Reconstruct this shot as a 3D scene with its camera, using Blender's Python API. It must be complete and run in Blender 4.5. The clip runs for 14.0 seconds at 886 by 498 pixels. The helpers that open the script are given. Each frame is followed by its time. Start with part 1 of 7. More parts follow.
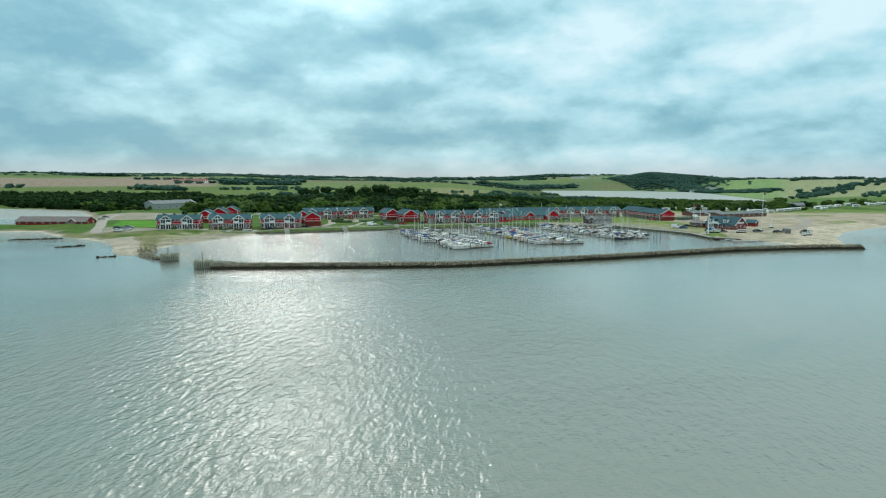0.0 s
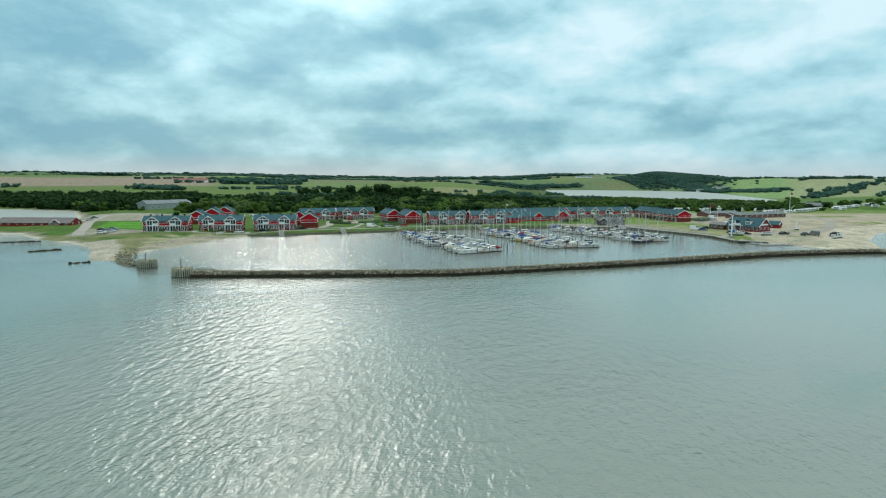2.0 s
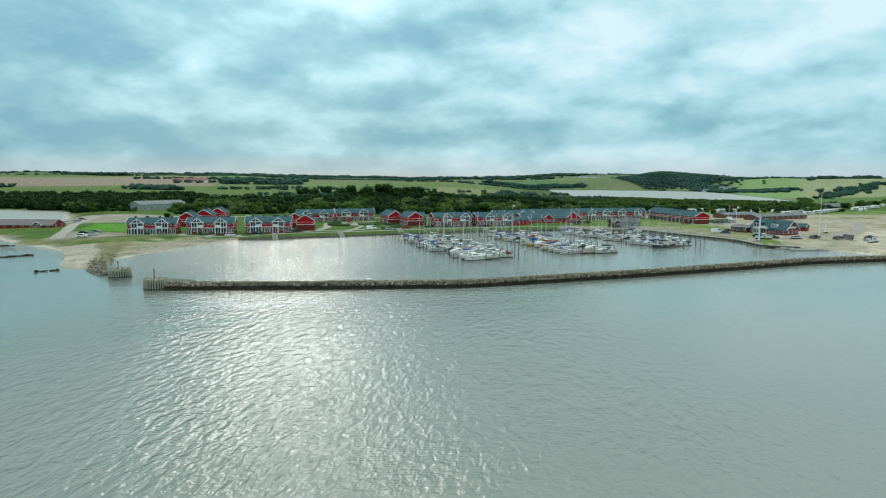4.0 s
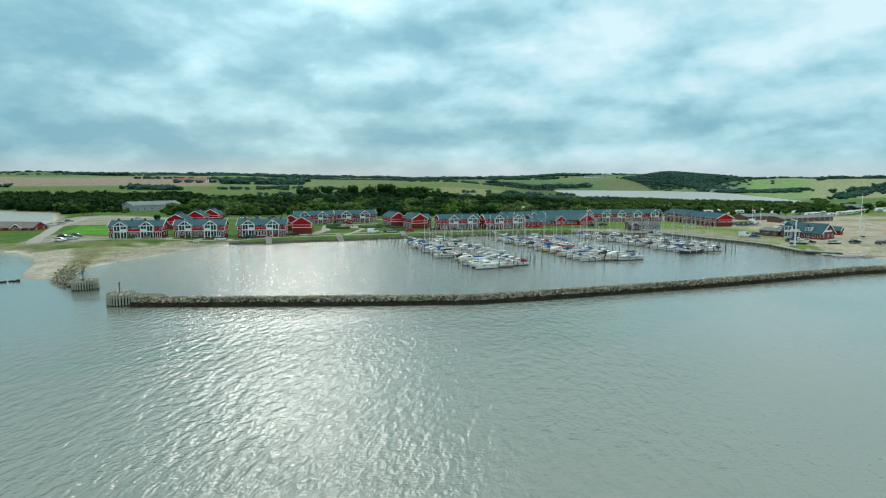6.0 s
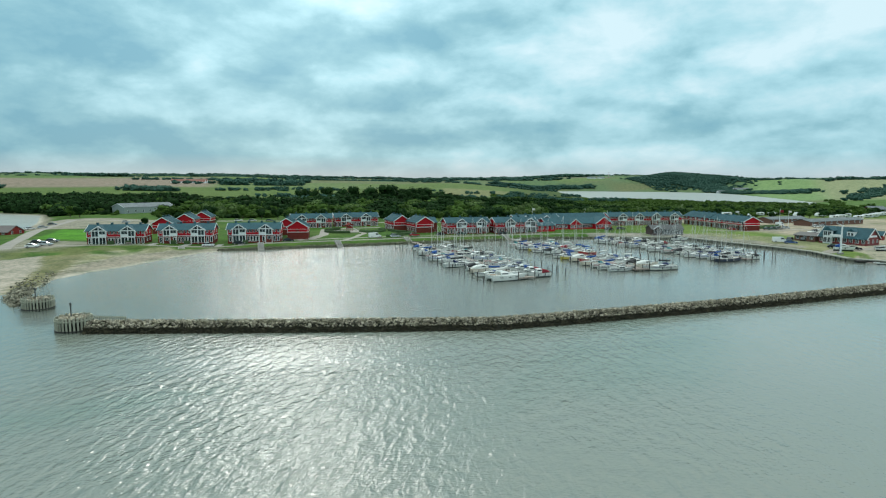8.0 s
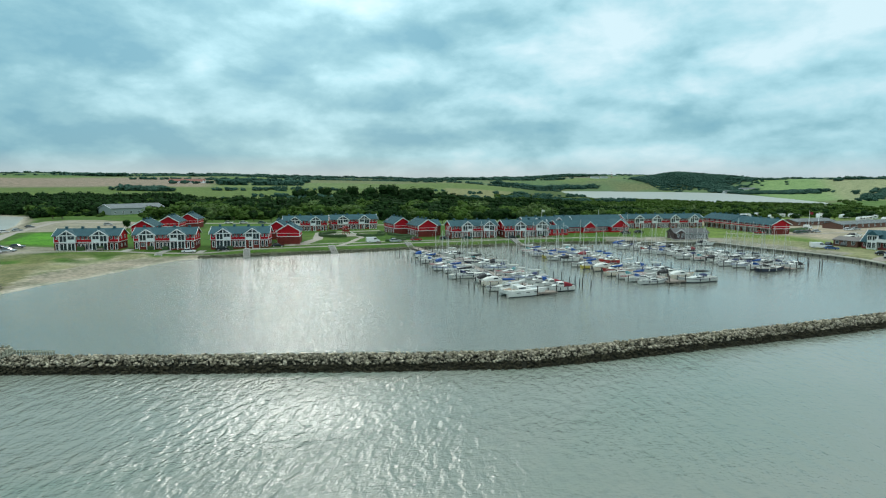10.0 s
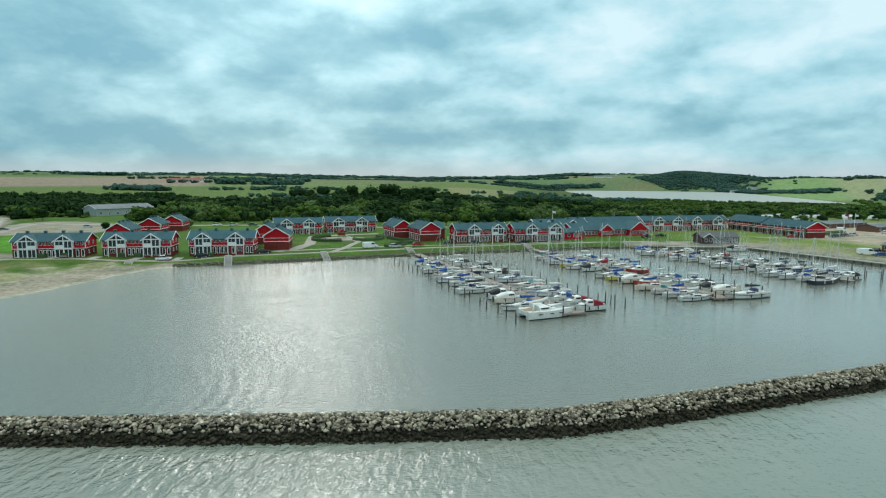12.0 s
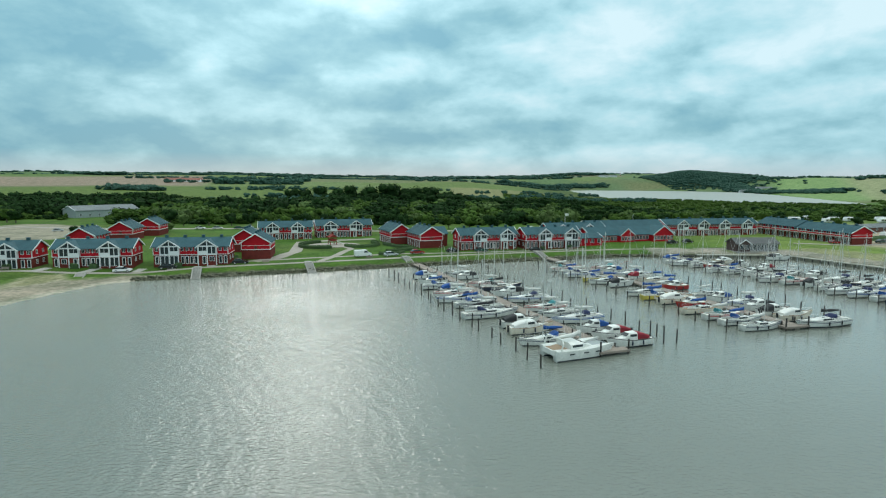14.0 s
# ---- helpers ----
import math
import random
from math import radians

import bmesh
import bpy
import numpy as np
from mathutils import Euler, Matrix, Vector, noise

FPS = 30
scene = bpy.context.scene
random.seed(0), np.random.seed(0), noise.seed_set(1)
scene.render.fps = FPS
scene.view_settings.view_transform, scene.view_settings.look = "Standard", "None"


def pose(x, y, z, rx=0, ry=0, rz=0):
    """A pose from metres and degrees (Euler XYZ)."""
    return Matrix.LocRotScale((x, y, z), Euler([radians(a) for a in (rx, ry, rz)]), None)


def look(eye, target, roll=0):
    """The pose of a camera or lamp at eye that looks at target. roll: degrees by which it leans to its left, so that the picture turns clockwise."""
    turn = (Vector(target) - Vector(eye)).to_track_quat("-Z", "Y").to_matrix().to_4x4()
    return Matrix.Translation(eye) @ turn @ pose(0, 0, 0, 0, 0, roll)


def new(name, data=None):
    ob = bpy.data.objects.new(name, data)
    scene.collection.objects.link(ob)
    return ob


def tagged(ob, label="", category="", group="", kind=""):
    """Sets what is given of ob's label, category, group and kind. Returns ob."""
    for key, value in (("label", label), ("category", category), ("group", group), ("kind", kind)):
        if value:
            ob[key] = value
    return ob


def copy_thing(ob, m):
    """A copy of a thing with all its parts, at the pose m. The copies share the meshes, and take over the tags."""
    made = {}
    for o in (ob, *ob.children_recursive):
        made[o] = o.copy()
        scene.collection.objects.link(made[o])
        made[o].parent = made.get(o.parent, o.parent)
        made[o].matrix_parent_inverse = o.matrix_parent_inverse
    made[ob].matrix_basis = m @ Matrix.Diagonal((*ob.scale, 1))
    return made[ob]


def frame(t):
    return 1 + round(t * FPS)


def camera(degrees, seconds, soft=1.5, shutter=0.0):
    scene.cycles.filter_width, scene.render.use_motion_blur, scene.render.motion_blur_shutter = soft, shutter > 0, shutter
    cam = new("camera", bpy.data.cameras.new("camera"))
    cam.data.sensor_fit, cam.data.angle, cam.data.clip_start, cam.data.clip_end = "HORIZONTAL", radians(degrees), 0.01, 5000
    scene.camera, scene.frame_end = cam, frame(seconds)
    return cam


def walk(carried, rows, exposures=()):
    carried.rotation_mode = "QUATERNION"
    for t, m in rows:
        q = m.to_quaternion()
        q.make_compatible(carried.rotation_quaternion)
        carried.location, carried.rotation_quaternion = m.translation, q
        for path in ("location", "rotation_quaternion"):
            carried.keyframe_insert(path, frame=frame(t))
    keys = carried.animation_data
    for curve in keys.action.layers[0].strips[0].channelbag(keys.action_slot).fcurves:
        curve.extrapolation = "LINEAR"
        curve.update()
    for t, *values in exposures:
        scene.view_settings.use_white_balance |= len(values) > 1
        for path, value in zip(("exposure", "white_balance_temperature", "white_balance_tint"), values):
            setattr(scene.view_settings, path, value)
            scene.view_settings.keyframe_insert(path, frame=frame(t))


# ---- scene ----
cam = camera(75.0, 14.0, soft=1.15)
PATH = [
    (0.0, pose(-0.000, -4.640, 25.524, 83.361, 0.0, -2.635) @ pose(0, 0, 0, 0, 0, 0.122)),
    (0.5, pose(0.100, -0.607, 25.474, 83.339, 0.0, -2.580) @ pose(0, 0, 0, 0, 0, 0.122)),
    (1.0, pose(0.144, 3.618, 25.426, 83.323, 0.0, -2.508) @ pose(0, 0, 0, 0, 0, 0.122)),
    (1.5, pose(0.133, 8.161, 25.379, 83.310, 0.0, -2.462) @ pose(0, 0, 0, 0, 0, 0.122)),
    (2.0, pose(0.049, 12.815, 25.335, 83.307, 0.0, -2.375) @ pose(0, 0, 0, 0, 0, 0.122)),
    (2.5, pose(-0.078, 17.378, 25.292, 83.307, 0.0, -2.317) @ pose(0, 0, 0, 0, 0, 0.122)),
    (3.0, pose(-0.190, 21.887, 25.252, 83.313, 0.0, -2.261) @ pose(0, 0, 0, 0, 0, 0.122)),
    (5.5, pose(-0.750, 44.302, 25.080, 83.305, 0.0, -1.948) @ pose(0, 0, 0, 0, 0, 0.122)),
    (6.0, pose(-1.166, 49.438, 25.051, 83.316, 0.0, -1.866) @ pose(0, 0, 0, 0, 0, 0.122)),
    (6.5, pose(-1.776, 54.563, 25.025, 83.342, 0.0, -1.826) @ pose(0, 0, 0, 0, 0, 0.122)),
    (7.0, pose(-2.408, 59.723, 25.000, 83.374, 0.0, -1.800) @ pose(0, 0, 0, 0, 0, 0.122)),
    (7.5, pose(-2.901, 64.628, 24.977, 83.390, 0.0, -1.797) @ pose(0, 0, 0, 0, 0, 0.122)),
    (8.0, pose(-3.229, 69.525, 24.957, 83.409, 0.0, -1.758) @ pose(0, 0, 0, 0, 0, 0.122)),
    (10.5, pose(-3.935, 95.411, 24.884, 83.381, 0.0, -1.619) @ pose(0, 0, 0, 0, 0, 0.122)),
    (11.0, pose(-3.958, 100.381, 24.875, 83.343, 0.0, -1.571) @ pose(0, 0, 0, 0, 0, 0.122)),
    (11.5, pose(-4.023, 105.413, 24.868, 83.329, 0.0, -1.483) @ pose(0, 0, 0, 0, 0, 0.122)),
    (12.0, pose(-4.166, 111.455, 24.863, 83.321, 0.0, -1.440) @ pose(0, 0, 0, 0, 0, 0.122)),
    (12.5, pose(-3.988, 117.147, 24.861, 83.294, 0.0, -1.392) @ pose(0, 0, 0, 0, 0, 0.122)),
    (13.0, pose(-3.785, 123.418, 24.860, 83.284, 0.0, -1.301) @ pose(0, 0, 0, 0, 0, 0.122)),
    (13.5, pose(-3.646, 129.279, 24.861, 83.272, 0.0, -1.233) @ pose(0, 0, 0, 0, 0, 0.122)),
    (14.0, pose(-3.510, 135.672, 24.864, 83.286, 0.0, -1.178) @ pose(0, 0, 0, 0, 0, 0.122)),
]
walk(cam, PATH)
# ---- sky and sun ----
SUN_AZ = radians(-12.8)      # left of straight ahead
SUN_EL = radians(23.0)
sun_dir = Vector((math.sin(SUN_AZ) * math.cos(SUN_EL), math.cos(SUN_AZ) * math.cos(SUN_EL), math.sin(SUN_EL)))
world = bpy.data.worlds.new("overcast_sky")
scene.world = world
world.use_nodes = True


def build_sky():
    nt = world.node_tree
    nt.nodes.clear()
    N, L = nt.nodes.new, nt.links.new
    out = N("ShaderNodeOutputWorld")
    co = N("ShaderNodeTexCoord")
    sep = N("ShaderNodeSeparateXYZ")
    L(co.outputs["Generated"], sep.inputs[0])

    def m(op, a, b=None):
        n = N("ShaderNodeMath")
        n.operation = op
        for i, v in enumerate((a, b)):
            if v is None:
                continue
            if isinstance(v, (int, float)):
                n.inputs[i].default_value = v
            else:
                L(v, n.inputs[i])
        return n.outputs[0]

    # a cloud deck seen from below: lumps shrink and flatten towards the skyline
    lift = m("ADD", m("MAXIMUM", sep.outputs["Z"], 0.0), 0.26)
    deck = N("ShaderNodeCombineXYZ")
    L(m("DIVIDE", sep.outputs["X"], lift), deck.inputs[0]), L(m("DIVIDE", sep.outputs["Y"], lift), deck.inputs[1])

    lumps = N("ShaderNodeCombineXYZ")
    L(sep.outputs["X"], lumps.inputs[0]), L(sep.outputs["Y"], lumps.inputs[1]), L(m("MULTIPLY", sep.outputs["Z"], 2.1), lumps.inputs[2])

    def layer(scale, detail, rough, distort, shift, space=deck):
        mp = N("ShaderNodeMapping")
        mp.inputs["Location"].default_value = shift
        L(space.outputs[0], mp.inputs[0])
        t = N("ShaderNodeTexNoise")
        t.inputs["Scale"].default_value = scale
        t.inputs["Detail"].default_value = detail
        t.inputs["Roughness"].default_value = rough
        t.inputs["Distortion"].default_value = distort
        L(mp.outputs[0], t.inputs["Vector"])
        return t.outputs["Fac"]

    big = layer(1.3, 3.0, 0.5, 0.2, (1.9, 6.3, 0.0))
    mid = m("ADD", m("MULTIPLY", layer(2.7, 2.5, 0.45, 0.1, (5.3, 0.4, 0.7)), 0.55), m("MULTIPLY", layer(6.5, 7.0, 0.56, 0.15, (2.3, 0.4, 0.7), lumps), 0.75))
    # lumps are darker on the side away from the light
    base = m("SUBTRACT", layer(6.5, 7.0, 0.56, 0.15, (2.3, 0.4, 0.70), lumps), layer(6.5, 7.0, 0.56, 0.15, (2.3, 0.4, 0.80), lumps))
    puff = m("ABSOLUTE", m("SUBTRACT", m("MULTIPLY", layer(4.2, 6.0, 0.5, 0.3, (9.1, 3.3, 0.2), lumps), 2.0), 1.0))
    # the heavy and the thin parts of this cover: x, height, half widths, brightness
    wx = m("ADD", sep.outputs["X"], m("MULTIPLY", m("SUBTRACT", layer(6.0, 4.0, 0.55, 0.0, (3.1, 8.8, 0.3), lumps), 0.5), 0.22))
    wz = m("ADD", sep.outputs["Z"], m("MULTIPLY", m("SUBTRACT", layer(7.0, 5.0, 0.55, 0.0, (7.7, 2.2, 0.9), lumps), 0.5), 0.085))
    masses = None
    for cx, cz, hx, hz, amp in ((-0.50, 0.165, 0.17, 0.030, -0.17), (0.03, 0.245, 0.11, 0.045, -0.09), (-0.25, 0.168, 0.06, 0.035, -0.09), (-0.05, 0.145, 0.10, 0.026, -0.13),
                                (-0.40, 0.075, 0.20, 0.020, -0.12), (-0.05, 0.072, 0.12, 0.016, -0.11), (0.17, 0.085, 0.09, 0.013, -0.10), (0.38, 0.128, 0.10, 0.015, -0.14), (0.62, 0.10, 0.14, 0.012, -0.09), (0.53, 0.145, 0.10, 0.036, -0.09),
                                (-0.55, 0.25, 0.14, 0.035, -0.05), (0.26, 0.20, 0.16, 0.06, 0.05), (0.52, 0.25, 0.20, 0.055, 0.10), (-0.34, 0.19, 0.06, 0.04, 0.07), (-0.18, 0.27, 0.12, 0.04, 0.04), (-0.15, 0.05, 0.45, 0.035, -0.07)):
        a = m("POWER", m("ABSOLUTE", m("DIVIDE", m("SUBTRACT", wx, cx), hx)), 2.0)
        b = m("POWER", m("ABSOLUTE", m("DIVIDE", m("SUBTRACT", wz, cz), hz)), 2.0)
        g = m("MULTIPLY", m("EXPONENT", m("MULTIPLY", m("ADD", a, b), -1.0)), amp)
        masses = g if masses is None else m("ADD", masses, g)
    both = m("ADD", m("ADD", m("MULTIPLY", base, 0.36), m("MULTIPLY", masses, 1.15)), m("ADD", m("ADD", m("ADD", m("MULTIPLY", big, 0.24), m("MULTIPLY", mid, 0.46)), m("MULTIPLY", puff, 0.12)), m("ADD", 0.12, m("MULTIPLY", sep.outputs["X"], 0.13))))
    ramp = N("ShaderNodeValToRGB")
    L(both, ramp.inputs[0])
    e = ramp.color_ramp.elements
    e[0].position, e[0].color = 0.34, (0.205, 0.475, 0.60, 1)
    e[1].position, e[1].color = 0.74, (0.72, 0.95, 1.03, 1)
    for pos, col in ((0.46, (0.30, 0.59, 0.69, 1)), (0.58, (0.46, 0.78, 0.88, 1))):
        x = e.new(pos)
        x.color = col
    # thin pale haze along the skyline
    haze = N("ShaderNodeMapRange")
    haze.inputs["From Min"].default_value, haze.inputs["From Max"].default_value = 0.0, 0.045
    haze.inputs["To Min"].default_value, haze.inputs["To Max"].default_value = 0.8, 0.0
    L(sep.outputs["Z"], haze.inputs["Value"])
    mix = N("ShaderNodeMix")
    mix.data_type = "RGBA"
    L(haze.outputs[0], mix.inputs["Factor"])
    L(ramp.outputs[0], mix.inputs["A"])
    mix.inputs["B"].default_value = (0.54, 0.61, 0.645, 1)
    # an overcast sky is brightest overhead and round the veiled sun
    zen = N("ShaderNodeMapRange")
    zen.interpolation_type = "SMOOTHSTEP"
    zen.inputs["From Min"].default_value, zen.inputs["From Max"].default_value = 0.30, 0.85
    zen.inputs["To Min"].default_value, zen.inputs["To Max"].default_value = 1.0, 2.4
    L(sep.outputs["Z"], zen.inputs["Value"])
    dot = N("ShaderNodeVectorMath")
    dot.operation = "DOT_PRODUCT"
    L(co.outputs["Generated"], dot.inputs[0])
    dot.inputs[1].default_value = sun_dir
    glow = m("MULTIPLY", m("POWER", m("MAXIMUM", dot.outputs["Value"], 0.0), 30.0), 0.25)
    clouds = N("ShaderNodeBackground")
    # thicker, duller cloud low over the land ahead
    low = N("ShaderNodeMapRange")
    low.interpolation_type = "SMOOTHSTEP"
    low.inputs["From Min"].default_value, low.inputs["From Max"].default_value = 0.0, 0.2
    low.inputs["To Min"].default_value, low.inputs["To Max"].default_value = 0.92, 1.0
    L(sep.outputs["Z"], low.inputs["Value"])
    L(m("MULTIPLY", low.outputs[0], m("ADD", zen.outputs[0], glow)), clouds.inputs["Strength"])
    # higher cloud is neutral grey-white
    grey = N("ShaderNodeMapRange")
    grey.inputs["From Min"].default_value, grey.inputs["From Max"].default_value = 0.32, 0.60
    grey.inputs["To Max"].default_value = 0.85
    L(sep.outputs["Z"], grey.inputs["Value"])
    top = N("ShaderNodeMix")
    top.data_type = "RGBA"
    L(grey.outputs[0], top.inputs["Factor"])
    L(mix.outputs["Result"], top.inputs["A"])
    top.inputs["B"].default_value = (0.74, 0.80, 0.78, 1)
    L(top.outputs["Result"], clouds.inputs["Color"])
    sky = N("ShaderNodeTexSky")
    sky.sky_type, sky.sun_disc = "NISHITA", False
    sky.sun_elevation, sky.sun_rotation = SUN_EL, SUN_AZ
    blue = N("ShaderNodeBackground")
    blue.inputs["Strength"].default_value = 0.05
    L(sky.outputs[0], blue.inputs["Color"])
    cover = N("ShaderNodeMixShader")
    cover.inputs[0].default_value = 0.93
    L(blue.outputs[0], cover.inputs[1]), L(clouds.outputs[0], cover.inputs[2])
    L(cover.outputs[0], out.inputs["Surface"])


build_sky()
sun = new("sun", bpy.data.lights.new("sun", "SUN"))
sun.data.energy, sun.data.angle, sun.data.color = 0.385, radians(9), (1.0, 0.95, 0.86)
sun.matrix_world = look(sun_dir * 100, (0, 0, 0))
# ---- materials ----
def mat(name, c1, c2=None, scale=1.0, fine=8.0, rough=0.7, metal=0.0, bump=0.0, vary=0.0, stretch=(1, 1, 1), attribute="", spec=0.5, coord="Object"):
    """Two colours mixed by coarse and fine noise in metres, with fine relief; vary: brightness spread between pieces."""
    ma = bpy.data.materials.new(name)
    ma.use_nodes = True
    nt = ma.node_tree
    N, L = nt.nodes.new, nt.links.new
    b = nt.nodes["Principled BSDF"]
    b.inputs["Roughness"].default_value, b.inputs["Metallic"].default_value = rough, metal
    b.inputs["Specular IOR Level"].default_value = spec
    c2 = c2 or tuple(0.72 * v for v in c1)
    if coord == "World":
        src = N("ShaderNodeNewGeometry").outputs["Position"]
    else:
        src = N("ShaderNodeTexCoord").outputs[coord]
    mp = N("ShaderNodeMapping")
    mp.inputs["Scale"].default_value = stretch
    L(src, mp.inputs[0])
    n1, n2 = N("ShaderNodeTexNoise"), N("ShaderNodeTexNoise")
    n1.inputs["Scale"].default_value, n2.inputs["Scale"].default_value = scale, fine
    n1.inputs["Detail"].default_value, n2.inputs["Detail"].default_value = 4, 3
    L(mp.outputs[0], n1.inputs["Vector"]), L(mp.outputs[0], n2.inputs["Vector"])
    add = N("ShaderNodeMath")
    add.operation = "ADD"
    L(n1.outputs["Fac"], add.inputs[0]), L(n2.outputs["Fac"], add.inputs[1])
    ramp = N("ShaderNodeMapRange")
    ramp.inputs["From Min"].default_value, ramp.inputs["From Max"].default_value = 0.75, 1.25
    L(add.outputs[0], ramp.inputs["Value"])
    mix = N("ShaderNodeMix")
    mix.data_type = "RGBA"
    L(ramp.outputs[0], mix.inputs["Factor"])
    mix.inputs["A"].default_value, mix.inputs["B"].default_value = (*c1, 1), (*c2, 1)
    col = mix.outputs["Result"]
    if attribute:
        at = N("ShaderNodeAttribute")
        at.attribute_name = attribute
        mul = N("ShaderNodeMix")
        mul.data_type, mul.blend_type = "RGBA", "MULTIPLY"
        mul.inputs["Factor"].default_value = 1.0
        L(at.outputs["Color"], mul.inputs["A"]), L(col, mul.inputs["B"])
        col = mul.outputs["Result"]
    if vary:
        hs = N("ShaderNodeHueSaturation")
        rnd = N("ShaderNodeObjectInfo").outputs["Random"]
        isl = N("ShaderNodeNewGeometry").outputs["Random Per Island"]
        sm = N("ShaderNodeMath")
        sm.operation = "ADD"
        L(rnd, sm.inputs[0]), L(isl, sm.inputs[1])
        fr = N("ShaderNodeMath")
        fr.operation = "FRACT"
        L(sm.outputs[0], fr.inputs[0])
        mr = N("ShaderNodeMapRange")
        mr.inputs["To Min"].default_value, mr.inputs["To Max"].default_value = 1 - vary, 1 + vary
        L(fr.outputs[0], mr.inputs["Value"])
        L(mr.outputs[0], hs.inputs["Value"]), L(col, hs.inputs["Color"])
        col = hs.outputs["Color"]
    L(col, b.inputs["Base Color"])
    if bump:
        bp = N("ShaderNodeBump")
        bp.inputs["Strength"].default_value, bp.inputs["Distance"].default_value = min(1.0, bump), 0.05
        L(n2.outputs["Fac"], bp.inputs["Height"])
        L(bp.outputs[0], b.inputs["Normal"])
    return ma


def water_material():
    ma = bpy.data.materials.new("sea_water")
    ma.use_nodes = True
    nt = ma.node_tree
    N, L = nt.nodes.new, nt.links.new
    b = nt.nodes["Principled BSDF"]
    b.inputs["IOR"].default_value = 1.65
    pos = N("ShaderNodeNewGeometry").outputs["Position"]

    def noise_layer(scale, angle, sx, sy, detail, distort=0.0):
        mp = N("ShaderNodeMapping")
        tu = N("ShaderNodeMapping")
        tu.inputs["Rotation"].default_value = (0, 0, radians(-angle))
        L(pos, tu.inputs[0])
        mp.inputs["Scale"].default_value = (sx, sy, 1)
        L(tu.outputs[0], mp.inputs[0])
        t = N("ShaderNodeTexNoise")
        t.inputs["Scale"].default_value, t.inputs["Detail"].default_value = scale, detail
        t.inputs["Distortion"].default_value = distort
        L(mp.outputs[0], t.inputs["Vector"])
        return t.outputs["Fac"]

    def m(op, a, b_):
        n = N("ShaderNodeMath")
        n.operation = op
        for i, v in enumerate((a, b_)):
            if isinstance(v, (int, float)):
                n.inputs[i].default_value = v
            else:
                L(v, n.inputs[i])
        return n.outputs[0]

    swell = noise_layer(0.92, 82, 0.50, 1.0, 2.0, 0.35)
    cross = noise_layer(0.50, 40, 0.35, 1.0, 2.0, 0.4)
    chop = noise_layer(1.9, 66, 0.55, 1.0, 3.0, 0.3)
    fine = noise_layer(3.0, 4, 0.6, 1.0, 6.0, 0.5)
    gust = noise_layer(0.016, 10, 0.4, 1.0, 3.0, 0.8)
    # the basin behind the breakwater lies calmer
    xyz = N("ShaderNodeSeparateXYZ")
    L(pos, xyz.inputs[0])
    line = m("ADD", 168.0, m("MULTIPLY", m("MAXIMUM", m("SUBTRACT", xyz.outputs["X"], 9.0), 0.0), 0.33))
    # west of the mole head its edge bends back to the spit
    line = m("ADD", line, m("MULTIPLY", m("MINIMUM", m("MAXIMUM", m("SUBTRACT", -74.0, xyz.outputs["X"]), 0.0), 60.0), 1.2))
    calm = N("ShaderNodeMapRange")
    calm.inputs["From Max"].default_value, calm.inputs["To Min"].default_value, calm.inputs["To Max"].default_value = 4.0, 1.0, 0.15
    L(m("SUBTRACT", xyz.outputs["Y"], line), calm.inputs["Value"])
    big = m("ADD", m("MULTIPLY", swell, 0.90), m("MULTIPLY", cross, 0.30))
    small = m("ADD", m("MULTIPLY", chop, m("ADD", 0.11, m("MULTIPLY", calm.outputs[0], 0.16))), m("MULTIPLY", fine, m("ADD", 0.40, m("MULTIPLY", calm.outputs[0], -0.13))))
    # the waves run in a broad tongue towards the harbour mouth and die out on both sides
    lee = N("ShaderNodeMapRange")
    lee.interpolation_type = "SMOOTHSTEP"
    lee.inputs["From Min"].default_value, lee.inputs["From Max"].default_value = 32.0, 78.0
    lee.inputs["To Min"].default_value = 1.0
    shelter = N("ShaderNodeMapRange")
    shelter.inputs["From Min"].default_value, shelter.inputs["From Max"].default_value = 40.0, 110.0
    shelter.inputs["To Min"].default_value, shelter.inputs["To Max"].default_value = 0.75, 0.25
    L(xyz.outputs["Y"], shelter.inputs["Value"]), L(shelter.outputs[0], lee.inputs["To Max"])
    L(m("ADD", m("ABSOLUTE", m("ADD", xyz.outputs["X"], 14.0), 0.0), m("MULTIPLY", noise_layer(0.03, 0, 1.0, 1.0, 2.0), 24.0)), lee.inputs["Value"])
    tongue = m("SUBTRACT", 1.0, m("MULTIPLY", m("SUBTRACT", 1.0, lee.outputs[0]), calm.outputs[0]))
    h = m("MULTIPLY", m("ADD", m("MULTIPLY", big, calm.outputs[0]), small), tongue)
    # rings of swell that come in through the harbour mouth
    off = N("ShaderNodeVectorMath")
    off.operation = "DISTANCE"
    L(pos, off.inputs[0])
    off.inputs[1].default_value = (-70.0, 172.0, 0.0)
    # they die out away from the mouth
    fade = N("ShaderNodeMapRange")
    fade.interpolation_type = "SMOOTHSTEP"
    fade.inputs["From Min"].default_value, fade.inputs["From Max"].default_value = 62.0, 118.0
    fade.inputs["To Min"].default_value, fade.inputs["To Max"].default_value = 1.0, 0.08
    L(off.outputs["Value"], fade.inputs["Value"])
    ring = m("SINE", m("ADD", m("MULTIPLY", off.outputs["Value"], 2.7), m("MULTIPLY", noise_layer(0.06, 0, 1.0, 1.0, 2.0), 22.0)), 0.0)
